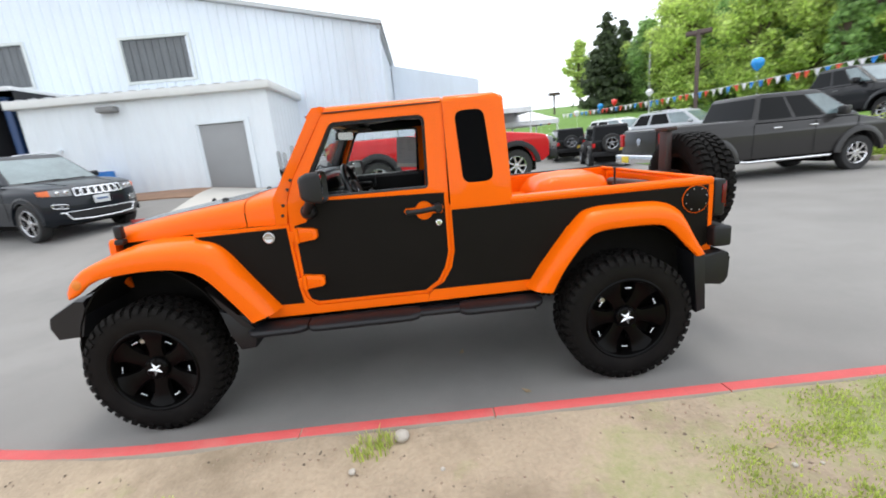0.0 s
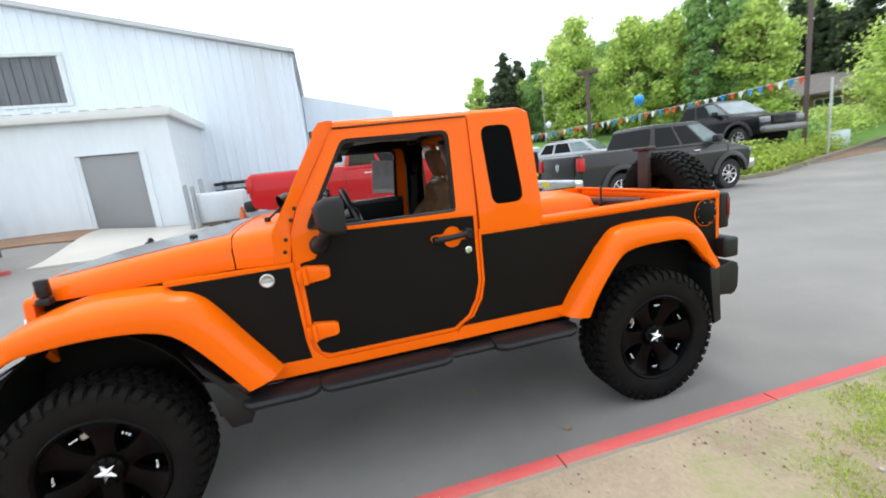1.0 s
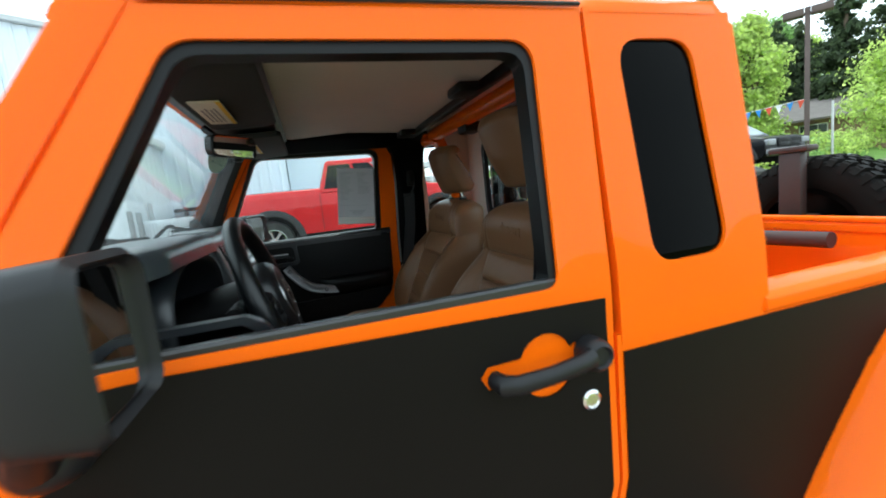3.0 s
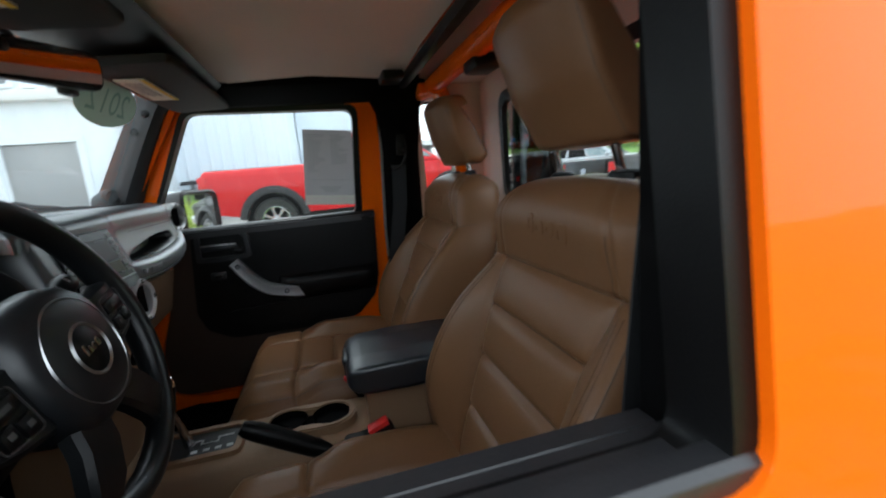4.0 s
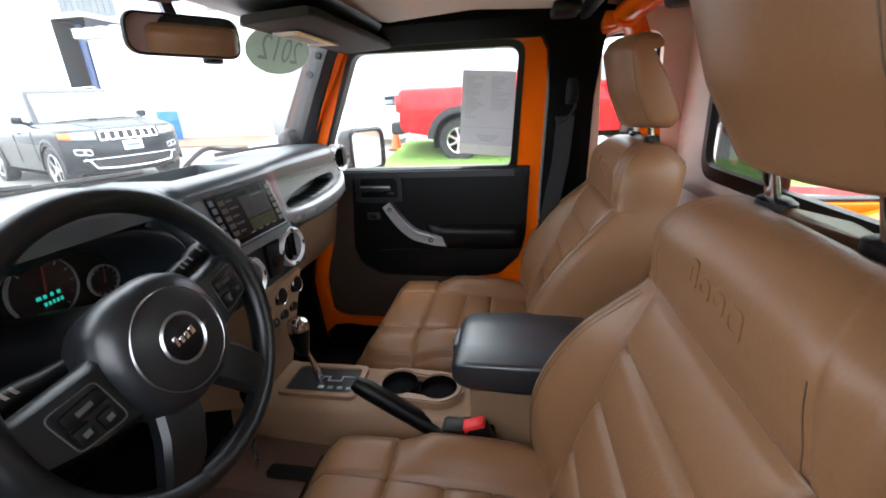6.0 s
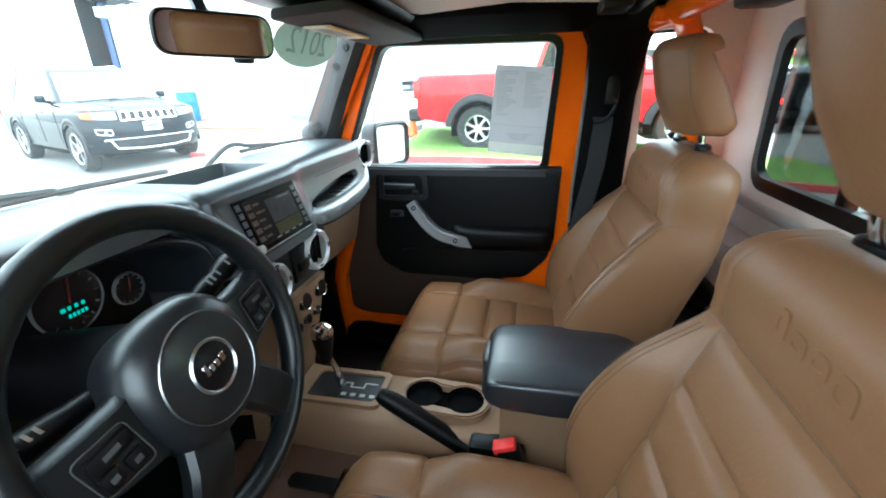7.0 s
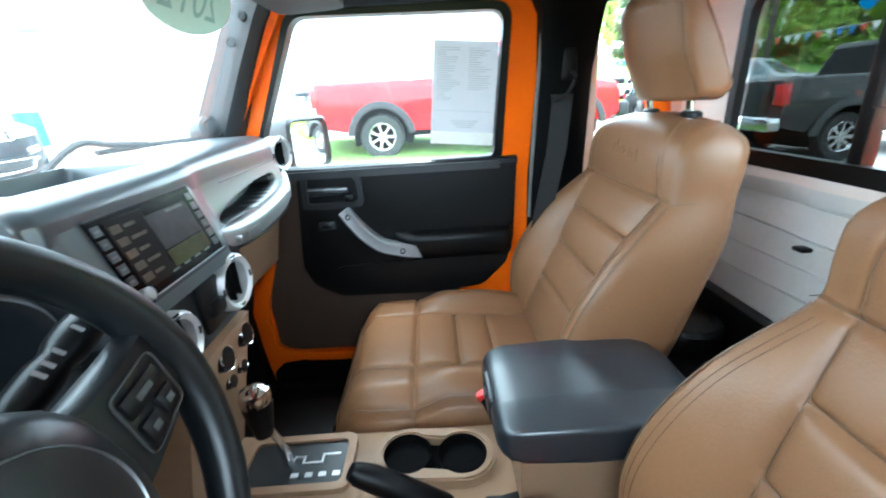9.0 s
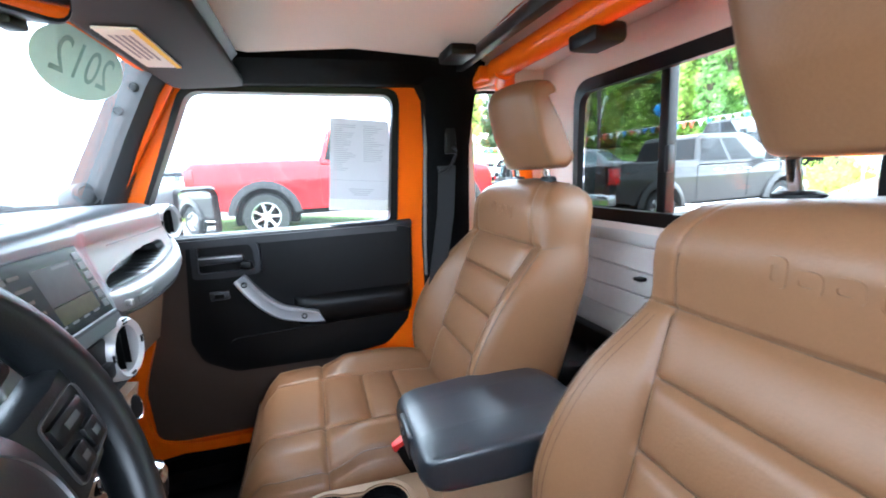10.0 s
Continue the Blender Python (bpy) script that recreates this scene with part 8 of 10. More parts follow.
for k in range(2600):
    x, y = rng.uniform(-1.5, 13), rng.uniform(-9.5, -1.45)
    dens = ss(x - 0.9 * (y + 1.4), 2.4, 4.6) * 1.05 + 0.08
    if (x > 6.3 or y < -3.6) and noise.noise((x * 1.1, y * 1.1, 7)) + dens - 0.55 > 0.05 and y < kerb_y(x) - 0.3:
        wide.append((x, y, rng.uniform(0.15, 0.32), rng.uniform(0.015, 0.03)))
tufts("grass", "thin green grass further along the verge", wide, 0.05, GRASSLEAF, 32)


def pebble(x, y, r, col, seed):
    rg = random.Random(seed)
    bm = bmesh.new()
    bmesh.ops.create_icosphere(bm, subdivisions=2, radius=r)
    for v in bm.verts:
        v.co *= 1 + 0.12 * noise.noise(v.co * (2.2 / r) + Vector((seed, 0, 0)))
        v.co.z *= 0.75
    ob = part("pebble", bm, col, None, "rounded grey stone on the soil" if r > 0.03 else "small stone on the soil", 180)
    ob.matrix_basis = pose(x, y, ground_z(x, y) + r * 0.45, 0, 0, rg.uniform(0, 360))
    return tagged(ob, "", "stone", "stones on the verge")


STONE = surface("grey_stone", (0.42, 0.38, 0.33), 0.8, var=0.15, scale=12, fine=60, bump=0.3)
pebble(1.505, -1.43, 0.04, STONE, 3)
for k in range(26):
    px, py = rng.uniform(-0.8, 4.6), -1.45 - 1.9 * rng.random()
    pebble(px, py, rng.uniform(0.007, 0.02), STONE, 20 + k)
# gravel and crumbs scattered over the soil
gr = random.Random(77)
gv, gf = [], []
for k in range(2600):
    gx, gy = gr.uniform(-2.0, 5.5), -1.42 - 2.6 * gr.random() ** 1.3
    if gy > kerb_y(gx) - 0.13:
        continue
    q, gz = gr.uniform(0.002, 0.0085) * (1.5 if gr.random() < 0.08 else 1), ground_z(gx, gy)
    i = len(gv)
    gv += [(gx + q * math.cos(a + k) * gr.uniform(0.7, 1.3), gy + q * math.sin(a + k) * gr.uniform(0.7, 1.3), gz - 0.001) for a in (0, 1.6, 3.1, 4.7)]
    gv.append((gx, gy, gz + q * gr.uniform(0.5, 0.9)))
    gf += [(i, i + 1, i + 4), (i + 1, i + 2, i + 4), (i + 2, i + 3, i + 4), (i + 3, i, i + 4)]
gme = bpy.data.meshes.new("gravel")
gme.from_pydata(gv, [], gf)
gme.materials.append(leafmat("gravel_crumb", (0.36, 0.3, 0.24), 0.3))
tagged(new("gravel", gme), "fine gravel and crumbs scattered on dry soil", "gravel", "", "stuff")
# litter leaves
LITTER = surface("dry_leaf", (0.3, 0.22, 0.13), 0.8, var=0.3, scale=20)
for k, (lx, ly) in enumerate(((3.15, -1.75), (1.9, -0.35), (2.3, -0.95), (0.7, -1.9))):
    bm = bmesh.new()
    vs = [bm.verts.new(q) for q in ((0, 0, 0.012), (0.03, 0.018, 0.004), (0.075, 0, 0.016), (0.03, -0.018, 0.006))]
    bm.faces.new(vs)
    bmesh.ops.solidify(bm, geom=bm.faces[:], thickness=0.001)
    ob = part("dry_leaf", bm, LITTER, None, "dry brown leaf lying on the ground")
    ob.matrix_basis = pose(lx, ly, ground_z(lx, ly) + 0.003, 0, 0, 70 * k)
    tagged(ob, "", "leaf")

# ---- grass island under the red truck, soil strip and pad by the building ----
def patch(name, pts, mat, lift, label, cat, rim=0.0, step=0.5):
    """A ground patch that follows the ground, lifted a little."""
    x0, x1 = min(p[0] for p in pts), max(p[0] for p in pts)
    y0, y1 = min(p[1] for p in pts), max(p[1] for p in pts)
    bm = bmesh.new()
    nx, ny = max(2, int((x1 - x0) / step)), max(2, int((y1 - y0) / step))
    g = [[bm.verts.new((x0 + (x1 - x0) * i / nx, y0 + (y1 - y0) * j / ny, 0)) for j in range(ny + 1)] for i in range(nx + 1)]
    for row in g:
        for v in row:
            v.co.z = ground_z(v.co.x, v.co.y) + lift
    for i in range(nx):
        for j in range(ny):
            bm.faces.new((g[i][j], g[i + 1][j], g[i + 1][j + 1], g[i][j + 1]))
    edge = [e for e in bm.edges if e.is_boundary]
    ex = bmesh.ops.extrude_edge_only(bm, edges=edge)
    for v in ex["geom"]:
        if isinstance(v, bmesh.types.BMVert):
            v.co.z -= lift + 0.12
    return tagged(part(name, bm, mat, None, label, 50), "", cat, "", "structure")


patch("lawn", [(-0.9, 6.3), (7.2, 9.6)], LAWN, 0.05, "strip of green lawn under the red pickup", "lawn")
patch("soil_bed", [(-9.8, 8.9), (-2.7, 10.2)], surface("brown_mulch", (0.28, 0.17, 0.11), 0.95, var=0.25, scale=3, fine=30, bump=0.5), 0.03, "bare brown soil along the building wall", "soil")
patch("pavement", [(-4.7, 7.0), (-2.0, 10.1)], surface("pale_concrete", (0.5, 0.48, 0.44), 0.85, var=0.1, scale=1, fine=50, bump=0.2), 0.035, "pale concrete pad before the grey door", "pavement")
lx = [(7.2 - 8.1 * i / 24) for i in range(25)]
bm = bmesh.new()
loft(bm, [[(x, 6.18, ground_z(x, 6.2) - 0.05), (x, 6.18, ground_z(x, 6.2) + 0.1), (x, 6.3, ground_z(x, 6.3) + 0.1), (x, 6.3, ground_z(x, 6.3) - 0.05)] for x in lx])
tagged(part("kerb", bm, REDPAINT, None, "low red kerb along the lawn strip"), "", "kerb", "", "structure")

bm = bmesh.new()
box(bm, -0.13, 0.13, -0.06, 0.06, -0.02, 0.08, 0.015)
blk = thing("kerb_block", "short red-painted concrete block at the pad's corner", "kerb", at=pose(-4.95, 6.75, ground_z(-4.95, 6.75), 0, 0, 20))
part("block", bm, REDPAINT, blk)

# lawn blades
rg = random.Random(3)
tufts("grass", "short green lawn grass", [(rg.uniform(-0.8, 7.0), rg.uniform(6.4, 9.0), 0.14, 0.07) for k in range(520)], 0.1, LIME, 12)

# ---- white metal building ----
def ribbed(bm, x0, x1, y, zlow, ztop, rib=0.32, depth=0.035, holes=()):
    """Vertical-ribbed siding facing -y, from x0 to x1; holes are (xa, xb, za, zb)."""
    cols = []
    x = x0
    while x < x1 - 1e-6:
        for dx, dd in ((0.0, 0.0), (rib * 0.66, 0.0), (rib * 0.74, depth), (rib * 0.92, depth)):
            if x + dx < x1:
                cols.append((x + dx, dd))
        x += rib
    cols.append((x1, 0.0))
    for (xa, da), (xb, db) in zip(cols, cols[1:]):
        mid = (xa + xb) / 2
        cutz = [h for h in holes if h[0] < mid < h[1]]
        segs = []
        z = None
        lowa, lowb, topa, topb = zlow(xa), zlow(xb), ztop(xa), ztop(xb)
        if cutz:
            segs = [(lowa, lowb, cutz[0][2], cutz[0][2]), (cutz[0][3], cutz[0][3], topa, topb)]
        else:
            segs = [(lowa, lowb, topa, topb)]
        for la, lb, ta, tb in segs:
            if ta > la + 0.01:
                bm.faces.new([bm.verts.new(p) for p in ((xa, y - da, la), (xb, y - db, lb), (xb, y - db, tb), (xa, y - da, ta))])


warehouse = thing("warehouse", "large white ribbed-metal warehouse with a lean-to annex", "building")
roofline = lambda x: 6.07 - 0.205 * (x - 0.64) if x > -12 else 6.07 + 0.205 * 12.64 - 0.205 * (-12 - x)
bm = bmesh.new()
wins = [(-8.43, -6.1, 4.85, 6.25), (-14.1, -11.8, 4.98, 6.38)]
ribbed(bm, -24, 0.64, 13.5, lambda x: 0.2, roofline, 0.33, 0.035, wins)
part("wall", bm, SIDING, warehouse, "white vertical-ribbed metal wall")
bm = bmesh.new()
# side wall running back
loft(bm, [[(0.64 + d, y, 0.2), (0.64 + d, y, 6.07)] for k in range(36) for y, d in ((13.5 + 0.328 * k, 0.0), (13.72 + 0.328 * k, 0.0), (13.75 + 0.328 * k, 0.035), (13.8 + 0.328 * k, 0.035))], False, False)
part("wall", bm, SIDING, warehouse)
bm = bmesh.new()
loft(bm, [[(-24, 13.3, roofline(-24) + 0.02), (-12, 13.3, roofline(-12) + 0.02), (0.85, 13.3, 6.05), (0.85, 13.3, 6.17), (-12, 13.3, roofline(-12) + 0.16), (-24, 13.3, roofline(-24) + 0.16)],
          [(-24, 25.4, roofline(-24) + 0.02), (-12, 25.4, roofline(-12) + 0.02), (0.85, 25.4, 6.05), (0.85, 25.4, 6.17), (-12, 25.4, roofline(-12) + 0.16), (-24, 25.4, roofline(-24) + 0.16)]])
part("roof", bm, surface("grey_metal_roof", (0.5, 0.52, 0.54), 0.45, var=0.06), warehouse)
bm = bmesh.new()
tube(bm, [(0.72, 13.4, 5.98), (0.72, 25.3, 5.98)], 0.08, 8)
part("gutter", bm, surface("grey_gutter", (0.4, 0.42, 0.45), 0.5), warehouse)
bm = bmesh.new()
tube(bm, [(0.70, 13.42, 5.9), (0.70, 13.42, 0.8)], 0.05, 8)
part("downpipe", bm, SIDING, warehouse)
for xa, xb, za, zb in wins:
    bm = bmesh.new()
    box(bm, xa, xb, 13.575, 13.6, za, zb)
    win = part("boarded_window", bm, SLATE, warehouse, "window boarded with grey weathered planks")
    for k in range(9):
        w = (xb - xa) / 9
        bm = bmesh.new()
        box(bm, xa + k * w + 0.008, xa + (k + 1) * w - 0.008, 13.53, 13.565 + 0.008 * (k % 2), za, zb, 0.006, 1)
        part("plank", bm, SLATE, win)
    bm = bmesh.new()
    plate(bm, [(xa - 0.09, za - 0.09), (xb + 0.09, za - 0.09), (xb + 0.09, zb + 0.09), (xa - 0.09, zb + 0.09)], [[(xa, za), (xb, za), (xb, zb), (xa, zb)]], 0.14, lambda u, v, d: (u, 13.44 + d, v))
    part("window_frame", bm, surface("pale_frame_paint", (0.62, 0.66, 0.66), 0.5) if "pale_frame_paint" not in bpy.data.materials else bpy.data.materials["pale_frame_paint"], win)
# open bay beside the annex: room with a lift post, its gloom put into near-black walls
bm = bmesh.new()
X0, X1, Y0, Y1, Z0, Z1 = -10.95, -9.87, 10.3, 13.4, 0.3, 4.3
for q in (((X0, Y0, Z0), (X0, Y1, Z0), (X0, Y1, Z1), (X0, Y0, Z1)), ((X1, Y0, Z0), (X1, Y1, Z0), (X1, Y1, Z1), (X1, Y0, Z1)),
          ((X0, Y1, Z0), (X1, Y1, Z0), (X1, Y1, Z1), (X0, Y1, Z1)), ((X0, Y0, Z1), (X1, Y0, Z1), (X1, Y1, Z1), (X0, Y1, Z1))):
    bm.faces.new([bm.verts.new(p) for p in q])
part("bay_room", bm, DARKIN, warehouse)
bm = bmesh.new()
box(bm, -10.56, -10.34, 10.6, 10.85, 0.2, 4.2, 0.02)
part("lift_post", bm, surface("blue_lift_paint", (0.015, 0.05, 0.15), 0.4), warehouse, "blue vehicle lift post in the dark bay")
bm = bmesh.new()
ribbed(bm, -16.0, -10.95, 10.3, lambda x: 0.2, lambda x: 4.3, 0.4, 0.012)
part("bay_wall", bm, SIDING2, warehouse)
bm = bmesh.new()
box(bm, -16.1, -9.9, 10.25, 13.5, 4.3, 4.42, 0.02)
part("bay_roof", bm, surface("white_bay_roof", (0.68, 0.7, 0.72), 0.5, var=0.05), warehouse)
# annex
bm = bmesh.new()
ribbed(bm, -9.85, -2.62, 10.2, lambda x: ground_z(x, 10.2) - 0.1, lambda x: 3.72, 0.4, 0.012, [(-4.9, -3.38, 0.4, 2.88)])
bm.faces.new([bm.verts.new(p) for p in ((-9.85, 10.2, 0.3), (-9.85, 13.5, 0.3), (-9.85, 13.5, 3.9), (-9.85, 10.2, 3.72))])
part("annex_wall", bm, SIDING2, warehouse)
bm = bmesh.new()
k = 9
loft(bm, [[(-2.62 + d, y, 0.3), (-2.62 + d, y, 3.72)] for j in range(k) for y, d in ((10.2 + 0.366 * j, 0.0), (10.45 + 0.366 * j, 0.0), (10.47 + 0.366 * j, 0.012), (10.54 + 0.366 * j, 0.012))], False, False)
part("annex_wall", bm, SIDING2, warehouse)
bm = bmesh.new()
box(bm, -10.05, -2.45, 10.0, 13.5, 3.72, 3.95, 0.03)
part("annex_roof", bm, surface("white_fascia", (0.68, 0.69, 0.68), 0.5, var=0.05), warehouse, "white fascia and flat roof")
FLASHING = surface("grey_flashing", (0.55, 0.57, 0.6), 0.5)
for j in range(19):
    bm = bmesh.new()
    box(bm, -10.05 + 0.4 * j, -9.83 + 0.4 * j, 9.99, 10.04, 3.945, 3.97, 0.006, 1)
    part("flashing", bm, FLASHING, warehouse)
bm = bmesh.new()
box(bm, -4.86, -3.42, 10.22, 10.27, 0.62, 2.86, 0.004)
dr = part("grey_door", bm, GREYDOOR, warehouse, "plain grey metal door")
bm = bmesh.new()
plate(bm, [(-5.0, 0.62), (-5.0, 2.97), (-3.28, 2.97), (-3.28, 0.62)], [[(-4.87, 0.63), (-4.87, 2.87), (-3.41, 2.87), (-3.41, 0.63)]], 0.12, lambda u, v, d: (u, 10.16 + d, v))
part("door_frame", bm, SIDING2, dr)
bm = bmesh.new()
box(bm, -7.45, -6.95, 9.9, 10.2, 3.42, 3.58, 0.03)
part("wall_lamp", bm, surface("grey_lamp_housing", (0.2, 0.2, 0.2), 0.5), warehouse, "grey wall lamp under the eave")
bm = bmesh.new()
box(bm, -9.0, -8.86, 10.08, 10.2, 2.42, 2.52, 0.02)
part("camera_box", bm, SIDING2, warehouse)
# lower wing behind the warehouse
bm = bmesh.new()
prism(bm, [(0.72, 0.3), (0.72, 5.83), (5.2, 4.83), (5.2, 0.3)], "y", 20.0, 25.3)
tagged(part("far_wing", bm, SIDING, None, "white low wing behind the warehouse"), "", "building")
# dark pipes and a small box along the foot of the wall
pipes = thing("wall_pipes", "two black pipes on brackets along the warehouse wall", "pipe", at=pose(-1.6, 13.3, 1.62))
for dz in (0.0, 0.24):
    bm = bmesh.new()
    tube(bm, [(-0.9, 0.0, dz), (0.2, -0.02, dz + 0.01), (1.9, 0.0, dz)], 0.055, 8)
    part("pipe", bm, DARKIN, pipes)
for x in (-0.6, 0.5, 1.5):
    bm = bmesh.new()
    box(bm, x - 0.04, x + 0.04, -0.03, 0.17, -0.09, 0.33, 0.01)
    part("bracket", bm, SLATE, pipes)

# air conditioner, posts, barrel, fallen cone
ac = thing("air_conditioner", "white outdoor air-conditioning unit with a slatted front", "air conditioner", at=pose(-1.62, 9.5, ground_z(-1.6, 9.5)))
bm = bmesh.new()
box(bm, -0.62, 0.62, -0.02, 0.45, 0.12, 0.9, 0.03)
part("body", bm, SIDING2, ac)
for k in range(15):
    bm = bmesh.new()
    box(bm, -0.58 + 0.07 * k, -0.545 + 0.07 * k, -0.05, -0.02, 0.16, 0.84, 0.006, 1)
    part("slat", bm, SIDING2, ac)
bm = bmesh.new()
box(bm, -0.6, 0.6, 0.05, 0.4, 0.0, 0.12)
part("base", bm, CONCRETE, ac)
for x, y, h in ((-2.3, 9.3, 1.15), (-2.15, 9.35, 1.1), (-2.02, 9.7, 1.25)):
    bm = bmesh.new()
    spin(bm, [(0.055, 0), (0.055, h), (0.04, h + 0.04), (0, h + 0.05)], pose(x, y, ground_z(x, y) - 0.02), 12)
    tagged(part("bollard", bm, surface("grey_bollard", (0.3, 0.32, 0.33), 0.6) if "grey_bollard" not in bpy.data.materials else bpy.data.materials["grey_bollard"], None, "grey steel bollard beside the building"), "", "bollard", "bollards")
bm = bmesh.new()
BLUE = surface("blue_plastic", (0.02, 0.16, 0.5), 0.45, var=0.08)
prof = [(0.28, 0), (0.29, 0.02), (0.29, 0.3), (0.3, 0.31), (0.29, 0.33), (0.29, 0.58), (0.3, 0.6), (0.29, 0.62), (0.29, 0.87), (0.27, 0.89), (0.0, 0.88)]
spin(bm, prof, pose(-7.6, 9.8, ground_z(-7.6, 9.8)) @ Matrix.Scale(0.88, 4), 24)
tagged(part("barrel", bm, BLUE, None, "blue plastic barrel against the white wall"), "", "barrel")
bm = bmesh.new()
box(bm, -0.16, 0.16, -0.16, 0.16, 0, 0.03, 0.01)
spin(bm, [(0.12, 0.03), (0.03, 0.5), (0, 0.5)], None, 16)
CONE = surface("orange_cone", (0.8, 0.15, 0.03), 0.5)
ob = tagged(part("traffic_cone", bm, CONE, None, "orange traffic cone by the building"), "", "traffic cone")
ob.matrix_basis = pose(-1.0, 8.9, ground_z(-1.0, 8.9) + 0.01)

# ---- trees ----
def crown_mesh(name, blobs, count, size, mat, seed):
    rg = np.random.RandomState(seed)
    vol = np.array([b[3] * b[4] * b[5] for b in blobs]) ** 0.8
    pick = rg.choice(len(blobs), count, p=vol / vol.sum())
    B = np.array(blobs)[pick]
    d = rg.normal(size=(count, 3))
    d /= np.linalg.norm(d, axis=1)[:, None]
    r = rg.uniform(0.1, 1.0, (count, 1)) ** 0.6 * rg.uniform(0.75, 1.45, (count, 1))
    c = B[:, :3] + np.clip(rg.normal(size=(count, 3)), -2.2, 2.2) * 0.72 * B[:, 3:6]
    d = d * 0.5 + (c - B[:, :3]) / B[:, 3:6]
    nrm = d + rg.normal(scale=0.7, size=(count, 3))
    nrm /= np.linalg.norm(nrm, axis=1)[:, None]
    a = np.cross(nrm, rg.normal(size=(count, 3)))
    a /= np.linalg.norm(a, axis=1)[:, None]
    b = np.cross(nrm, a)
    s = size * rg.uniform(0.5, 1.4, (count, 1))
    v = np.stack([c - a * s, c - b * s * 0.55 + nrm * s * 0.15, c + a * s, c + b * s * 0.55 + nrm * s * 0.15], 1).reshape(-1, 3)
    me = bpy.data.meshes.new(name)
    me.from_pydata(v.tolist(), [], np.arange(count * 4).reshape(-1, 4).tolist())
    me.materials.append(mat)
    return me


def broadleaf(x, y, h, w, mat, seed, label, z=None, leaves=6500, leaf=0.24, low=0.2):
    rg = random.Random(seed)
    z = ground_z(x, y) if z is None else z
    t = thing("tree", label, "tree", "trees behind the lot", at=pose(x, y, z - 0.1))
    bm = bmesh.new()
    tube(bm, smoothpath([(0, 0, 0), (0.05 * w, 0, h * 0.25), (0, 0.04 * w, h * 0.55), (0.03 * w, 0, h * 0.85)], 4), [0.045 * h * (1 - 0.85 * k / 12) * 0.5 for k in range(13)], 8)
    blobs = []
    n = 64
    for k in range(n):
        f = low + (1 - low) * (k + rg.random()) / n
        env = w * 0.5 * (math.sin(math.pi * min(1, (f - low) / (1 - low) * 0.86 + 0.14)) ** 0.7)
        a = rg.uniform(0, 6.28)
        rr = env * rg.uniform(0.2, 1.0) * (1.0 + 0.25 * math.sin(3 * a + seed))
        p = (rr * math.cos(a), rr * math.sin(a), h * f)
        q = w * rg.uniform(0.07, 0.15)
        blobs.append((*p, q * rg.uniform(0.7, 1.4), q * rg.uniform(0.7, 1.4), q * rg.uniform(0.5, 1.1)))
        tube(bm, [(0, 0, h * f * 0.72), (p[0] * 0.5, p[1] * 0.5, h * f * 0.88), p], [0.012 * h, 0.007 * h, 0.002 * h], 5)
    part("trunk", bm, BARK, t)
    c = new("crown", crown_mesh("crown", blobs, leaves, leaf, mat, seed))
    c.parent = t
    return t


def conifer(x, y, h, w, seed, label, z=None, leaves=6500, mat=None):
    rg = random.Random(seed)
    z = ground_z(x, y) if z is None else z
    t = thing("conifer", label, "tree", "conifers behind the lot", at=pose(x, y, z - 0.1))
    bm = bmesh.new()
    tube(bm, [(0, 0, 0), (0, 0, h * 0.5), (0, 0, h)], [0.02 * h, 0.012 * h, 0.002 * h], 7)
    blobs = []
    for k in range(60):
        f = 0.1 + 0.9 * (k + rg.random() * 0.8) / 60
        env = w * 0.5 * (1 - f) ** 0.8 + 0.1
        a = rg.uniform(0, 6.28)
        rr = env * rg.uniform(0.4, 0.9)
        q = env * 0.42 + 0.12
        blobs.append((rr * math.cos(a), rr * math.sin(a), h * f - 0.1 * rr, q, q, q * 0.35))
        tube(bm, [(0, 0, h * f), (rr * math.cos(a), rr * math.sin(a), h * f - 0.12 * rr)], [0.006 * h, 0.002 * h], 4)
    part("trunk", bm, BARK, t)
    c = new("crown", crown_mesh("crown", blobs, leaves, 0.24, mat or DARKGREEN, seed))
    c.parent = t
    return t


L1, L2, L3 = "broad tree in fresh lime-green leaf", "tall tree in mid-green leaf", "dark green conifer among the trees"
def stand(az, dist, el, half, kind, seed, label):
    """A tree by bearing, distance, height angle and half width from the kerbside."""
    x, y = 1.3 + dist * math.cos(radians(az)), -2.6 + dist * math.sin(radians(az))
    h = dist * math.tan(radians(el)) + 1.55 - ground_z(x, y)
    w = 2 * dist * math.tan(radians(half))
    if kind == "conifer":
        return conifer(x, y, h, w, seed, label, leaves=9000)
    return broadleaf(x, y, h, w, LIME if kind == "lime" else MIDGREEN, seed, label, leaves=15000, leaf=0.15, low=0.06)


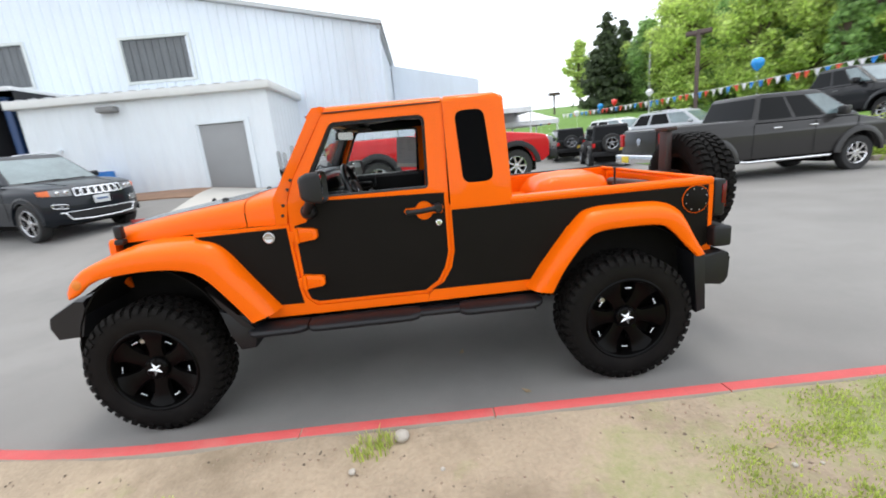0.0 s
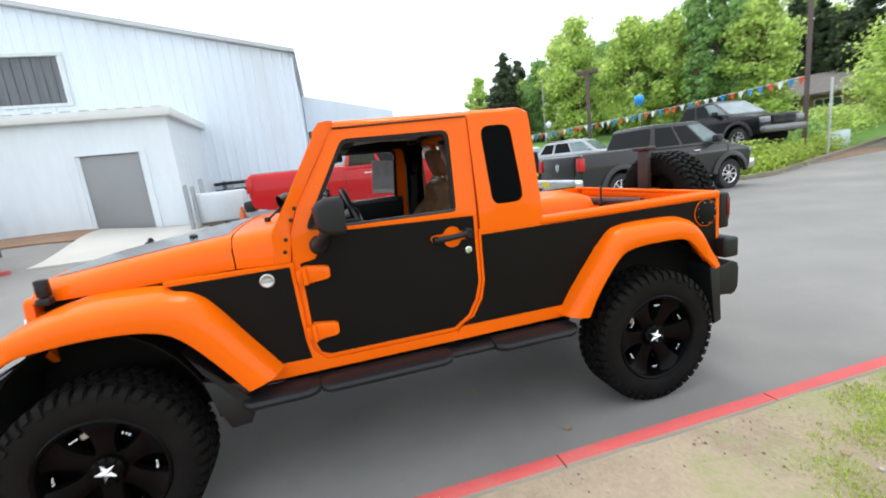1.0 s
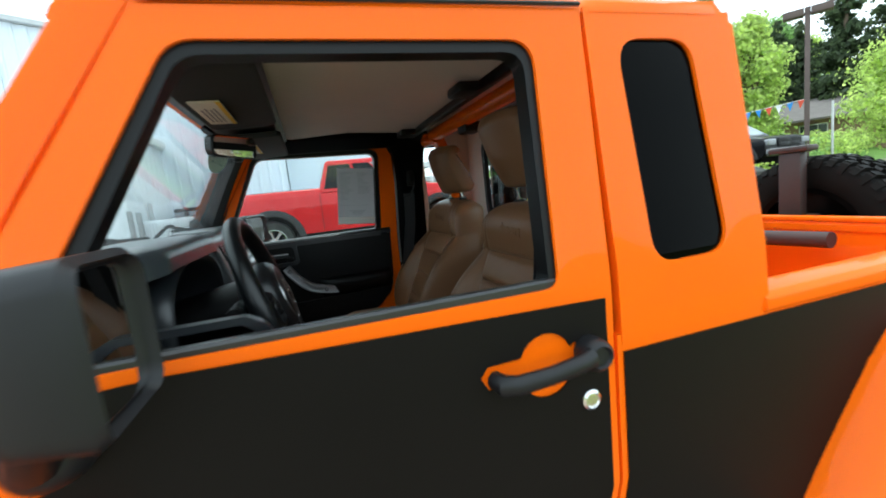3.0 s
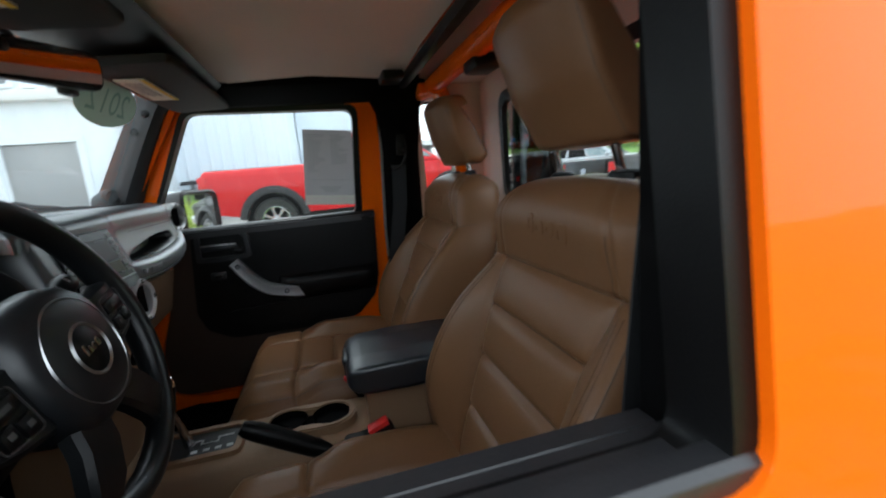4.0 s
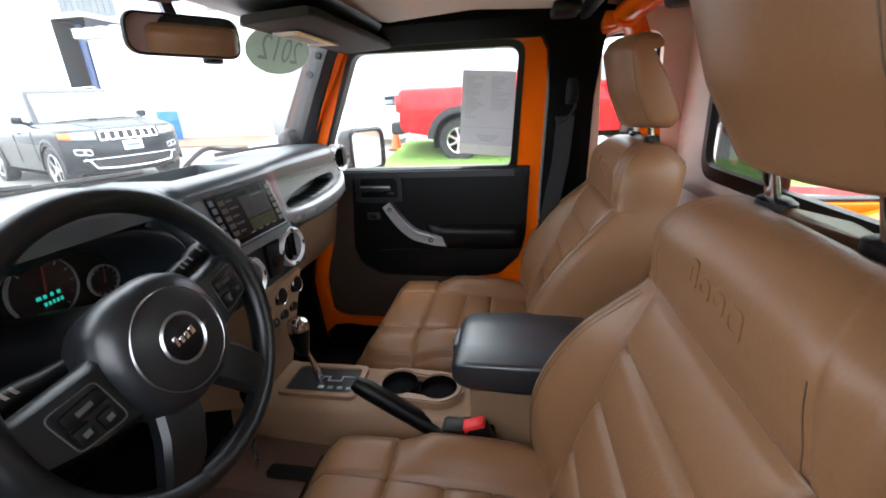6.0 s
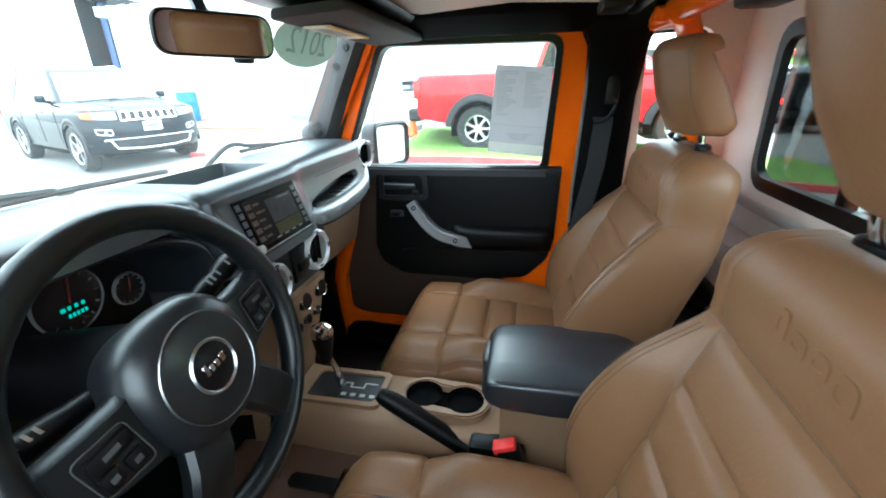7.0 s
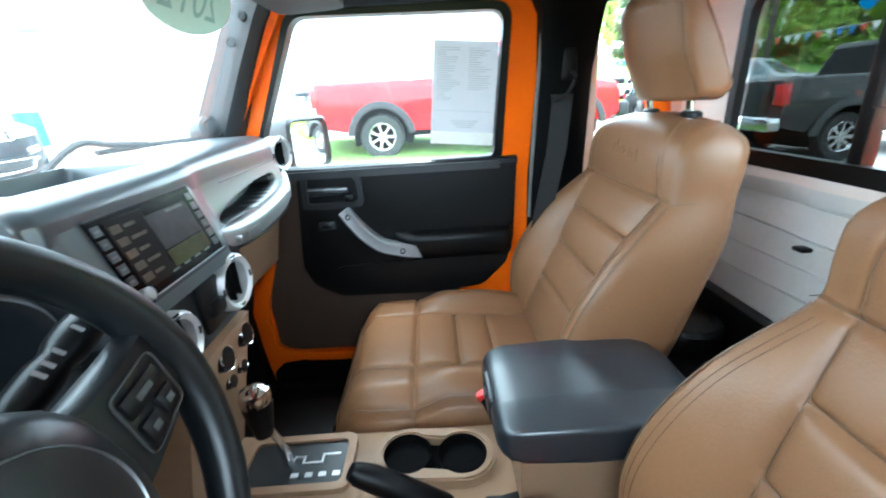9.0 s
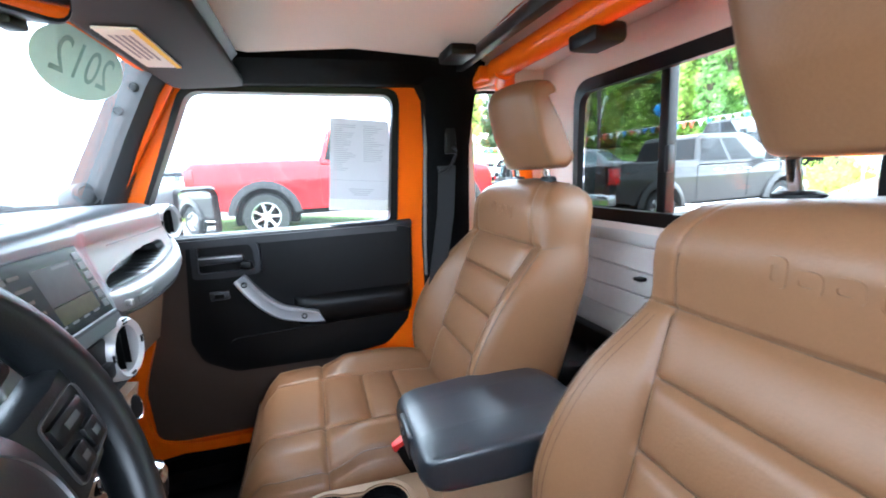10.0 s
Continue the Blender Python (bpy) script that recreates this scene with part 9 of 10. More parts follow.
for k, (az, dist, el, half, kind) in enumerate((
        (56.3, 40, 15.2, 3.3, "lime"), (60.7, 44, 11.3, 2.8, "mid"), (58.4, 42, 13.5, 2.8, "lime"), (53.0, 46, 12.0, 3.0, "mid"), (50.2, 38, 14.0, 3.1, "lime"),
        (47.9, 40, 13.2, 2.8, "mid"), (45.8, 37, 13.7, 2.7, "lime"), (43.6, 38, 14.3, 2.4, "mid"), (41.3, 37, 17.0, 1.5, "mid"), (39.9, 42, 13.2, 2.6, "mid"),
        (37.6, 36, 13.7, 3.0, "lime"), (34.8, 60, 12.8, 2.4, "mid"), (32.3, 62, 10.5, 2.4, "lime"), (54.6, 50, 12.0, 4.0, "mid"), (49.0, 50, 11.5, 4.0, "mid"),
        (44.5, 50, 11.0, 3.4, "mid"), (39.2, 56, 10.0, 3.0, "mid"), (63.0, 46, 9.0, 2.4, "lime"), (43.4, 34, 15.5, 1.4, "mid"))):
    stand(az, dist, el, half, kind, 60 + k, L1 if kind == "lime" else ("narrow tall tree in mid-green leaf" if half < 2 else L2))
for k, (az, dist, el, half) in enumerate(((65.2, 44, 13.4, 2.7), (63.4, 48, 12.2, 2.3), (35.0, 52, 13.0, 2.0), (33.2, 55, 12.6, 2.4))):
    stand(az, dist, el, half, "conifer", 21 + k, L3)
for k, (az, dist, el, half) in enumerate(((30.0, 50, 18.0, 2.6), (27.2, 53, 14.5, 2.6), (23.4, 52, 18.0, 3.4), (19.5, 55, 17.0, 4.0), (15.5, 56, 18.0, 4.0))):
    stand(az, dist, el, half, "conifer", 30 + k, "tall dark green conifer behind the house")
broadleaf(28.3, 10.6, 5.8, 5.2, LIME, 10, "small round tree in bright lime leaf before the brown house", leaves=14000, leaf=0.11, low=0.28)
broadleaf(36.0, 9.0, 8.0, 6.0, LIME, 12, L1, leaves=9000, leaf=0.16)
broadleaf(23.5, 54.0, 8.0, 3.0, LIME, 13, L1, leaves=5000, leaf=0.18)

# ---- planted bank ----
def shrubs(name, label, boxes, count, size, mat, seed):
    me = crown_mesh("shrub", boxes, count, size, mat, seed)
    return tagged(new(name, me), label, "hedge", "", "stuff")


rg = random.Random(8)
bl = []
for k in range(70):
    x = 24 + 34 * k / 70
    for j in range(2):
        y = bank_y(x) + 3.2 + 2.2 * j + rg.uniform(-0.6, 0.6)
        bl.append((x, y, ground_z(x, y) + 0.35, 0.9, 0.9, 0.55 * rg.uniform(0.7, 1.2)))
shrubs("hedge", "long low bright green ground-cover hedge on the bank", bl, 26000, 0.13, LIME, 31)
bl = []
for x, y, r in ((16.6, 9.5, 0.6), (17.4, 9.9, 0.7), (18.4, 10.0, 0.6), (19.3, 10.4, 0.5), (20.2, 10.5, 0.45), (15.9, 9.2, 0.45), (21.2, 11.0, 0.5), (23, 11.6, 0.6), (24.5, 12, 0.5)):
    bl.append((x, y, ground_z(x, y) + r * 0.45, r, r, r * 0.75))
shrubs("shrub", "low yellow-green shrubs in the planting bed", bl, 9000, 0.075, YELLOWGREEN, 33)
bl = [(20.6, 12.0, ground_z(20.6, 12) + 0.5, 0.8, 0.8, 0.6), (22.3, 12.4, ground_z(22.3, 12.4) + 0.5, 0.7, 0.7, 0.6), (24.2, 13.0, ground_z(24.2, 13) + 0.5, 0.9, 0.8, 0.6)]
shrubs("shrub", "dark green rounded shrubs on the bank", bl, 4000, 0.08, MIDGREEN, 34)
bm = bmesh.new()
prev = []
for i in range(40):
    x = 15.0 + 30 * i / 39
    y = bank_y(x) + (0.6 * (1 - ss(x, 15, 16.5)) if x < 16.5 else 0)
    z = ground_z(x, y)
    prev.append([(x, y - 0.16, z - 0.05), (x, y - 0.15, z + 0.14), (x, y, z + 0.15), (x, y + 0.02, z - 0.05)])
loft(bm, prev)
tagged(part("kerb", bm, CONCRETE, None, "grey concrete kerb of the planting bed"), "", "kerb", "", "structure")
patch("mulch", [(15.4, 9.3), (26, 11.4)], surface("bark_mulch", (0.2, 0.13, 0.09), 0.95, var=0.3, scale=4, fine=30, bump=0.6), 0.012, "brown bark mulch in the planting bed", "mulch")

# ---- brown house far right ----
house = thing("house", "low brown house with a grey shingle roof behind the hedge", "house", at=pose(41, 17.2, 2.5, 0, 0, -66))
bm = bmesh.new()
box(bm, -9, 12, 0, 8, -2.0, 1.5)
part("wall", bm, surface("brown_cladding", (0.3, 0.2, 0.14), 0.8, var=0.15, scale=1.5), house)
bm = bmesh.new()
prism(bm, [(-0.9, 1.35), (4, 3.2), (8.9, 1.35), (8.9, 1.5), (4, 3.35), (-0.9, 1.5)], "x", -10, 13)
part("roof", bm, surface("grey_shingle", (0.17, 0.15, 0.14), 0.9, var=0.2, scale=2, fine=20, bump=0.3), house)
for x0 in (-8, -5.4, 1.0, 4.2, 7.5):
    bm = bmesh.new()
    box(bm, x0, x0 + 1.7, -0.06, 0.02, -0.3, 1.1, 0.02)
    wi = part("window", bm, surface("white_house_trim", (0.75, 0.76, 0.75), 0.5) if "white_house_trim" not in bpy.data.materials else bpy.data.materials["white_house_trim"], house)
    for j in range(3):
        bm = bmesh.new()
        box(bm, x0 + 0.08 + 0.54 * j, x0 + 0.56 + 0.54 * j, -0.075, -0.055, -0.22, 1.02)
        part("pane", bm, surface("dark_pane", (0.05, 0.06, 0.07), 0.1) if "dark_pane" not in bpy.data.materials else bpy.data.materials["dark_pane"], wi)

# ---- lamp posts, signs ----
POLE = surface("brown_pole_paint", (0.1, 0.07, 0.06), 0.6, var=0.15)
def lamp_post(x, y, h, label, yaw, k=1.0):
    z = ground_z(x, y)
    t = thing("street_lamp", label, "street lamp", "lamp posts", at=pose(x, y, z, 0, 0, yaw))
    bm = bmesh.new()
    box(bm, -0.09, 0.09, -0.09, 0.09, -0.1, h, 0.015)
    part("pole", bm, POLE, t)
    for s in (-1, 1):
        bm = bmesh.new()
        box(bm, min(s * 0.15 * k, s * 1.1 * k), max(s * 0.15 * k, s * 1.1 * k), -0.32 * k, 0.32 * k, h - 0.45 * k, h - 0.05 * k, 0.04 * k)
        box(bm, min(0, s * 0.2), max(0, s * 0.2), -0.05, 0.05, h - 0.3, h - 0.2)
        part("lamp_head", bm, POLE, t)
    return t
lamp_post(21.9, 11.2, 7.1, "tall brown square lamp post with two box heads", -58, 0.72)
lamp_post(15.95, 18.36, 5.95 - ground_z(15.95, 18.36), "brown lamp post with two box heads", -40, 0.5)
bm = bmesh.new()
tube(bm, smoothpath([(21.8, 33.5, 1.5), (21.8, 33.5, 8.3), (22.2, 33.4, 9.3), (24.4, 32.8, 9.8)], 5), 0.09, 8)
box(bm, 24.2, 25.2, 32.5, 32.9, 9.68, 9.85, 0.04)
tagged(part("street_lamp", bm, surface("grey_galvanised", (0.45, 0.46, 0.47), 0.5, metal=0.4), None, "grey curved street lamp among the trees"), "", "street lamp")
bm = bmesh.new()
tube(bm, [(17, 44.3, 2), (17, 44.3, 6.1)], 0.1, 8)
box(bm, 16.4, 17.6, 44.1, 44.5, 5.8, 6.1, 0.05)
tagged(part("street_lamp", bm, POLE, None, "distant brown lamp post with box head"), "", "street lamp")
bm = bmesh.new()
box(bm, 22.3, 22.38, 10.5, 10.56, ground_z(22.3, 10.5) - 0.05, 3.5, 0.01)
tagged(part("sign_post", bm, surface("galvanised_post", (0.5, 0.51, 0.5), 0.5), None, "thin grey steel sign post in the bed"), "", "post")
bm = bmesh.new()
zz = ground_z(25.6, 11.2)
box(bm, -0.45, 0.45, -0.03, 0.03, 0.25, 0.95, 0.02)
box(bm, -0.4, -0.35, -0.02, 0.02, -0.05, 0.3)
box(bm, 0.35, 0.4, -0.02, 0.02, -0.05, 0.3)
ob = tagged(part("sign_board", bm, surface("pale_blue_board", (0.6, 0.7, 0.74), 0.5), None, "small pale blue sign board in the bed"), "", "sign")
ob.matrix_basis = pose(24.6, 11.6, ground_z(24.6, 11.6), 0, 0, -45)

# ---- pennant line and balloons ----
P0, P1 = Vector((21.9, 11.2, 3.75)), Vector((13.0, 30.0, 3.1))
def line_at(u):
    p = P0.lerp(P1, u)
    p.z -= 0.45 * 4 * u * (1 - u) * 0.55
    return p
bm = bmesh.new()
tube(bm, [line_at(k / 30) for k in range(31)], 0.012, 4)
pen = thing("pennant_line", "string of red, white and blue pennants", "pennants")
part("cord", bm, WHITELABEL, pen)
FLAGS = [surface("red_flag", (0.7, 0.09, 0.04), 0.6), surface("white_flag", (0.8, 0.8, 0.8), 0.6), surface("blue_flag", (0.04, 0.25, 0.65), 0.6)]
nf = 56
for k in range(nf):
    u = (k + 0.5) / nf
    p, q = line_at(u - 0.32 / nf), line_at(u + 0.32 / nf)
    bm = bmesh.new()
    mid = (p + q) / 2
    sway = 0.05 * math.sin(k * 2.1)
    tip = mid + Vector((sway, 0.04 * math.cos(k), -0.36))
    va, vb, vc = bm.verts.new(p), bm.verts.new(q), bm.verts.new(tip)
    vm = bm.verts.new(mid + Vector((0.03 * math.sin(k), 0.03, -0.15)))
    bm.faces.new((va, vb, vm))
    bm.faces.new((vb, vc, vm))
    bm.faces.new((vc, va, vm))
    part("pennant", bm, FLAGS[(k * 2 + (k // 5)) % 3], pen)
def balloon(x, y, z, r, mat, label):
    bm = bmesh.new()
    prof = [(0, -1.15), (0.06, -1.12), (0.25, -0.98), (0.6, -0.66), (0.88, -0.2), (0.97, 0.2), (0.88, 0.58), (0.6, 0.87), (0.3, 0.98), (0, 1.0)]
    spin(bm, [(a * r, b * r) for a, b in prof], pose(x, y, z), 20)
    spin(bm, [(0.0, -1.15 * r), (0.07 * r, -1.25 * r), (0, -1.24 * r)], pose(x, y, z), 8)
    tagged(part("balloon", bm, mat, None, label, 80), "", "balloon", "balloons over the lot")
    bm = bmesh.new()
    tube(bm, [(x, y, z - 1.2 * r), (x + 0.05, y, z - 1.2 * r - 0.6), (x, y, z - 1.2 * r - 1.3)], 0.006, 4)
    tagged(part("balloon_string", bm, WHITELABEL, None, "thin white balloon string"), "", "string")
BBLUE, BRED, BWHITE = surface("blue_balloon", (0.03, 0.3, 0.75), 0.25), surface("red_balloon", (0.75, 0.04, 0.03), 0.25), surface("white_balloon", (0.8, 0.8, 0.8), 0.25)
balloon(15.5, 13.9, 3.6, 0.24, BBLUE, "shiny blue balloon on a string")
balloon(15.8, 22.5, 3.55, 0.2, BWHITE, "white balloon on a string")
balloon(14.9, 25.2, 3.35, 0.2, BRED, "red balloon on a string")
balloon(14.3, 26.0, 3.2, 0.2, BBLUE, "blue balloon on a string")
balloon(13.4, 28.0, 3.0, 0.2, BWHITE, "white balloon on a string")
balloon(10.6, 27.5, 2.6, 0.22, BBLUE, "blue balloon on a string")
balloon(11.2, 27.5, 2.6, 0.22, BRED, "red balloon on a string")

# ---- white canopies ----
def canopy(x, y, half, eave, peak, label):
    z = ground_z(x, y)
    t = thing("canopy_tent", label, "canopy", "canopies", at=pose(x, y, z))
    bm = bmesh.new()
    rings = []
    for k in range(7):
        f = k / 6
        hh = half * (1 - f) ** 1.6 + 0.02
        zz = eave + (peak - eave) * f
        rings.append([(hh, hh, zz), (-hh, hh, zz), (-hh, -hh, zz), (hh, -hh, zz)])
    loft(bm, [[(half, half, eave - 0.3), (-half, half, eave - 0.3), (-half, -half, eave - 0.3), (half, -half, eave - 0.3)]] + rings, True, False)
    part("canopy", bm, surface("white_canvas", (0.8, 0.8, 0.8), 0.7) if "white_canvas" not in bpy.data.materials else bpy.data.materials["white_canvas"], t)
    for sx in (-1, 1):
        for sy in (-1, 1):
            bm = bmesh.new()
            tube(bm, [(sx * half * 0.97, sy * half * 0.97, -0.1), (sx * half * 0.97, sy * half * 0.97, eave)], 0.05, 6)
            part("leg", bm, bpy.data.materials["white_canvas"], t)
canopy(6.3, 27.0, 2.8, 3.4, 5.6, "white peaked canopy tent")
canopy(9.0, 30.0, 2.8, 2.6, 4.4, "white peaked canopy tent")


# ---- other vehicles; local x forward, y to their left, origin on the ground amidships ----
def paint(name, col, rough=0.3):
    return surface(name, col, rough, coat=0.45, var=0.05, scale=2, fine=200, spec=0.15)


RIMS = surface("silver_rim", (0.5, 0.5, 0.51), 0.24, metal=0.9, var=0.08)
MARKER = surface("amber_lens", (0.75, 0.16, 0.04), 0.2, var=0.1, scale=20)
LAMPGLASS = surface("headlamp", (0.25, 0.26, 0.27), 0.1, var=0.2, scale=20)
REDLENS = surface("tail_lens", (0.5, 0.012, 0.012), 0.2, var=0.15, scale=20)
DARKTRIM = surface("dark_car_trim", (0.016, 0.016, 0.017), 0.5, var=0.15, spec=0.3)
PLATEBLUE = surface("plate_blue", (0.12, 0.17, 0.3), 0.5)
PLATEMAT = surface("number_plate", (0.65, 0.67, 0.68), 0.5, var=0.04)
DULLCHROME = surface("dull_chrome", (0.2, 0.2, 0.2), 0.25, metal=0.9, var=0.1)
CARTYRE = surface("car_tyre", (0.02, 0.02, 0.02), 0.8, var=0.2)


def arch(cx, r, zb, n=9):
    """Points over a wheel from rear to front, at height zb at the ends."""
    a0 = math.asin(max(-1, min(1, (zb - 0.42) / r)))
    return [(cx - r * math.cos(a0 + (math.pi - 2 * a0) * k / n), 0.42 + r * math.sin(a0 + (math.pi - 2 * a0) * k / n)) for k in range(n + 1)]


def car_wheel(parent, x, y, r, s, spokes=8, rim=None, rr=0.62):
    t = part("wheel", (lambda bm: (spin(bm, [(r * rr, -0.1), (r * 0.93, -0.115), (r * 0.99, -0.09), (r, -0.04), (r, 0.04), (r * 0.99, 0.09), (r * 0.93, 0.115), (r * rr, 0.1)], None, 32), bm)[1])(bmesh.new()), CARTYRE, parent)
    t.matrix_basis = pose(x, y, r, -90 if s > 0 else 90)
    bm = bmesh.new()
    spin(bm, [(r * rr * 0.9, 0.05), (r * rr * 0.88, -0.03), (0, -0.03)], None, 24)
    part("brake_drum", bm, UNDER, t)
    bm = bmesh.new()
    spin(bm, [(r * rr, 0.1), (r * rr * 0.97, 0.106), (r * rr * 0.9, 0.09), (r * rr * 0.88, 0.04)], None, 28)
    for k in range(spokes):
        rot = Matrix.Rotation(k * 2 * math.pi / spokes, 4, 'Z')
        loft(bm, [[rot @ Vector((q, -w, h - 0.025)), rot @ Vector((q, -w, h)), rot @ Vector((q, w, h)), rot @ Vector((q, w, h - 0.025))] for q, w, h in ((0.03, 0.035, 0.075), (r * rr * 0.5, 0.022, 0.08), (r * rr * 0.93, 0.03, 0.085))])
    spin(bm, [(0.07, 0.07), (0.06, 0.09), (0, 0.095)], None, 16)
    part("rim", bm, rim or RIMS, t)
    return t


def greenhouse(t, base, top, zb, zt, wb, wt, pnt, glassmat, posts):
    """Cab: base and top are (rear, front) x; posts are pillar x fractions along the side."""
    bm = bmesh.new()
    pad = 0.05
    def ring(f):
        x0, x1 = base[0] + (top[0] - base[0]) * f, base[1] + (top[1] - base[1]) * f
        w = wb + (wt - wb) * f
        z = zb + (zt - zb) * f
        return fillet([(x0, -w), (x1, -w), (x1, w), (x0, w)], 0.08, 3), z
    rings = []
    for f, sc, dz in ((0, 1, 0), (0.88, 1, 0), (0.97, 0.985, 0), (1.0, 0.93, 0)):
        pts, z = ring(f)
        cx = sum(p[0] for p in pts) / len(pts)
        rings.append([((p[0] - cx) * sc + cx, p[1] * sc, z + dz) for p in pts])
    loft(bm, rings)
    cab = part("cab", bm, pnt, t)
    # side panes
    for s in (-1, 1):
        for fa, fb in posts:
            bm = bmesh.new()
            q = []
            for f, g in ((0.1, fa), (0.1, fb), (0.84, fb), (0.84, fa)):
                x0, x1 = base[0] + (top[0] - base[0]) * f + pad, base[1] + (top[1] - base[1]) * f - pad
                w = wb + (wt - wb) * f
                q.append((x0 + (x1 - x0) * g, w, zb + (zt - zb) * f))
            c = [bm.verts.new((x, s * (w + 0.006), z)) for x, w, z in q] + [bm.verts.new((x, s * (w - 0.02), z)) for x, w, z in q]
            bm.faces.new(c[:4])
            for i in range(4):
                bm.faces.new((c[i], c[(i + 1) % 4], c[4 + (i + 1) % 4], c[4 + i]))
            part("side_window", bm, SKYPANE if fb > 0.9 else glassmat, cab)
    for end in (0, 1):
        bm = bmesh.new()
        q = []
        for f, w in ((0.1, 0.92), (0.1, -0.92), (0.86, -0.92), (0.86, 0.92)):
            x = base[end] + (top[end] - base[end]) * f
            q.append((x + (0.006 if end else -0.006), (wb + (wt - wb) * f) * w, zb + (zt - zb) * f))
        bm.faces.new([bm.verts.new(p) for p in q])
        part("windscreen" if end else "rear_window", bm, SKYPANE if end else glassmat, cab)
    return cab


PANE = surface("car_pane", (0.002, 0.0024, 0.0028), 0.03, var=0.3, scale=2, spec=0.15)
# windscreens and front side panes: sky reflection put into a pale base colour
SKYPANE = surface("sky_glare_pane", (0.15, 0.2, 0.21), 0.04, coat=0.3, var=0.4, scale=1.5, spec=0.8)


def nose_pull(u, amount):
    return amount * abs(u) ** 3.2


def lower_body(t, outline, w, pnt, bev=0.07, nose=0.10):
    """Body sides with a rounded nose and tail in plan and soft shoulders."""
    bm = bmesh.new()
    F, R = max(p[0] for p in outline), min(p[0] for p in outline)
    zm = 0.5 * (max(p[1] for p in outline) + min(p[1] for p in outline))
    rings = []
    us = (0.0, 0.3, 0.5, 0.65, 0.78, 0.88, 0.94, 0.975, 1.0)
    for u in [-v for v in us[:0:-1]] + list(us):
        e = max(0.0, (abs(u) - 0.88) / 0.12)
        drop = bev * 0.6 * (1 - math.sqrt(max(0.0, 1 - e * e)))
        ring = []
        for x, z in outline:
            px = x - nose_pull(u, nose) * ss(x, F - 1.3, F) + nose_pull(u, nose * 0.5) * (1 - ss(x, R, R + 0.8))
            ring.append((px, u * w, z - drop if z > zm else z))
        rings.append(ring)
    loft(bm, rings)
    # the sides swell to a shoulder line and tuck in below it
    for zc in (0.62, 0.78, 0.92, 1.04, 1.16, 1.25):
        bmesh.ops.bisect_plane(bm, geom=bm.verts[:] + bm.edges[:] + bm.faces[:], plane_co=(0, 0, zc), plane_no=(0, 0, 1))
    for v in bm.verts:
        if abs(v.co.y) > w * 0.9:
            q = v.co.z - (zm + 0.08)
            v.co.y *= 1 - (0.22 * q * q if q > 0 else 0.13 * q * q)
    return part("body", bm, pnt, t, "", 45)


def seam(t, x, z0, z1, w):
    for s in (-1, 1):
        bm = bmesh.new()
        box(bm, x - 0.006, x + 0.006, s * w - 0.004, s * w + 0.004, z0, z1)
        part("door_seam", bm, DARKTRIM, t)


def mirrors(t, x, z, w, mat):
    for s in (-1, 1):
        bm = bmesh.new()
        box(bm, x - 0.07, x + 0.07, min(s * (w + 0.03), s * (w + 0.27)), max(s * (w + 0.03), s * (w + 0.27)), z, z + 0.2, 0.04, 3)
        part("door_mirror", bm, mat, t)


def handles(t, xs, z, w, mat):
    for s in (-1, 1):
        for x in xs:
            bm = bmesh.new()
            box(bm, x - 0.1, x + 0.1, min(s * w, s * (w + 0.035)), max(s * w, s * (w + 0.035)), z - 0.015, z + 0.02, 0.01)
            part("door_handle", bm, mat, t)


def wheel_wells(t, wb, w=0.74):
    for x in (-wb / 2, wb / 2):
        bm = bmesh.new()
        box(bm, x - 0.56, x + 0.56, -w, w, 0.25, 0.98, 0.03)
        part("wheel_well", bm, UNDER, t)


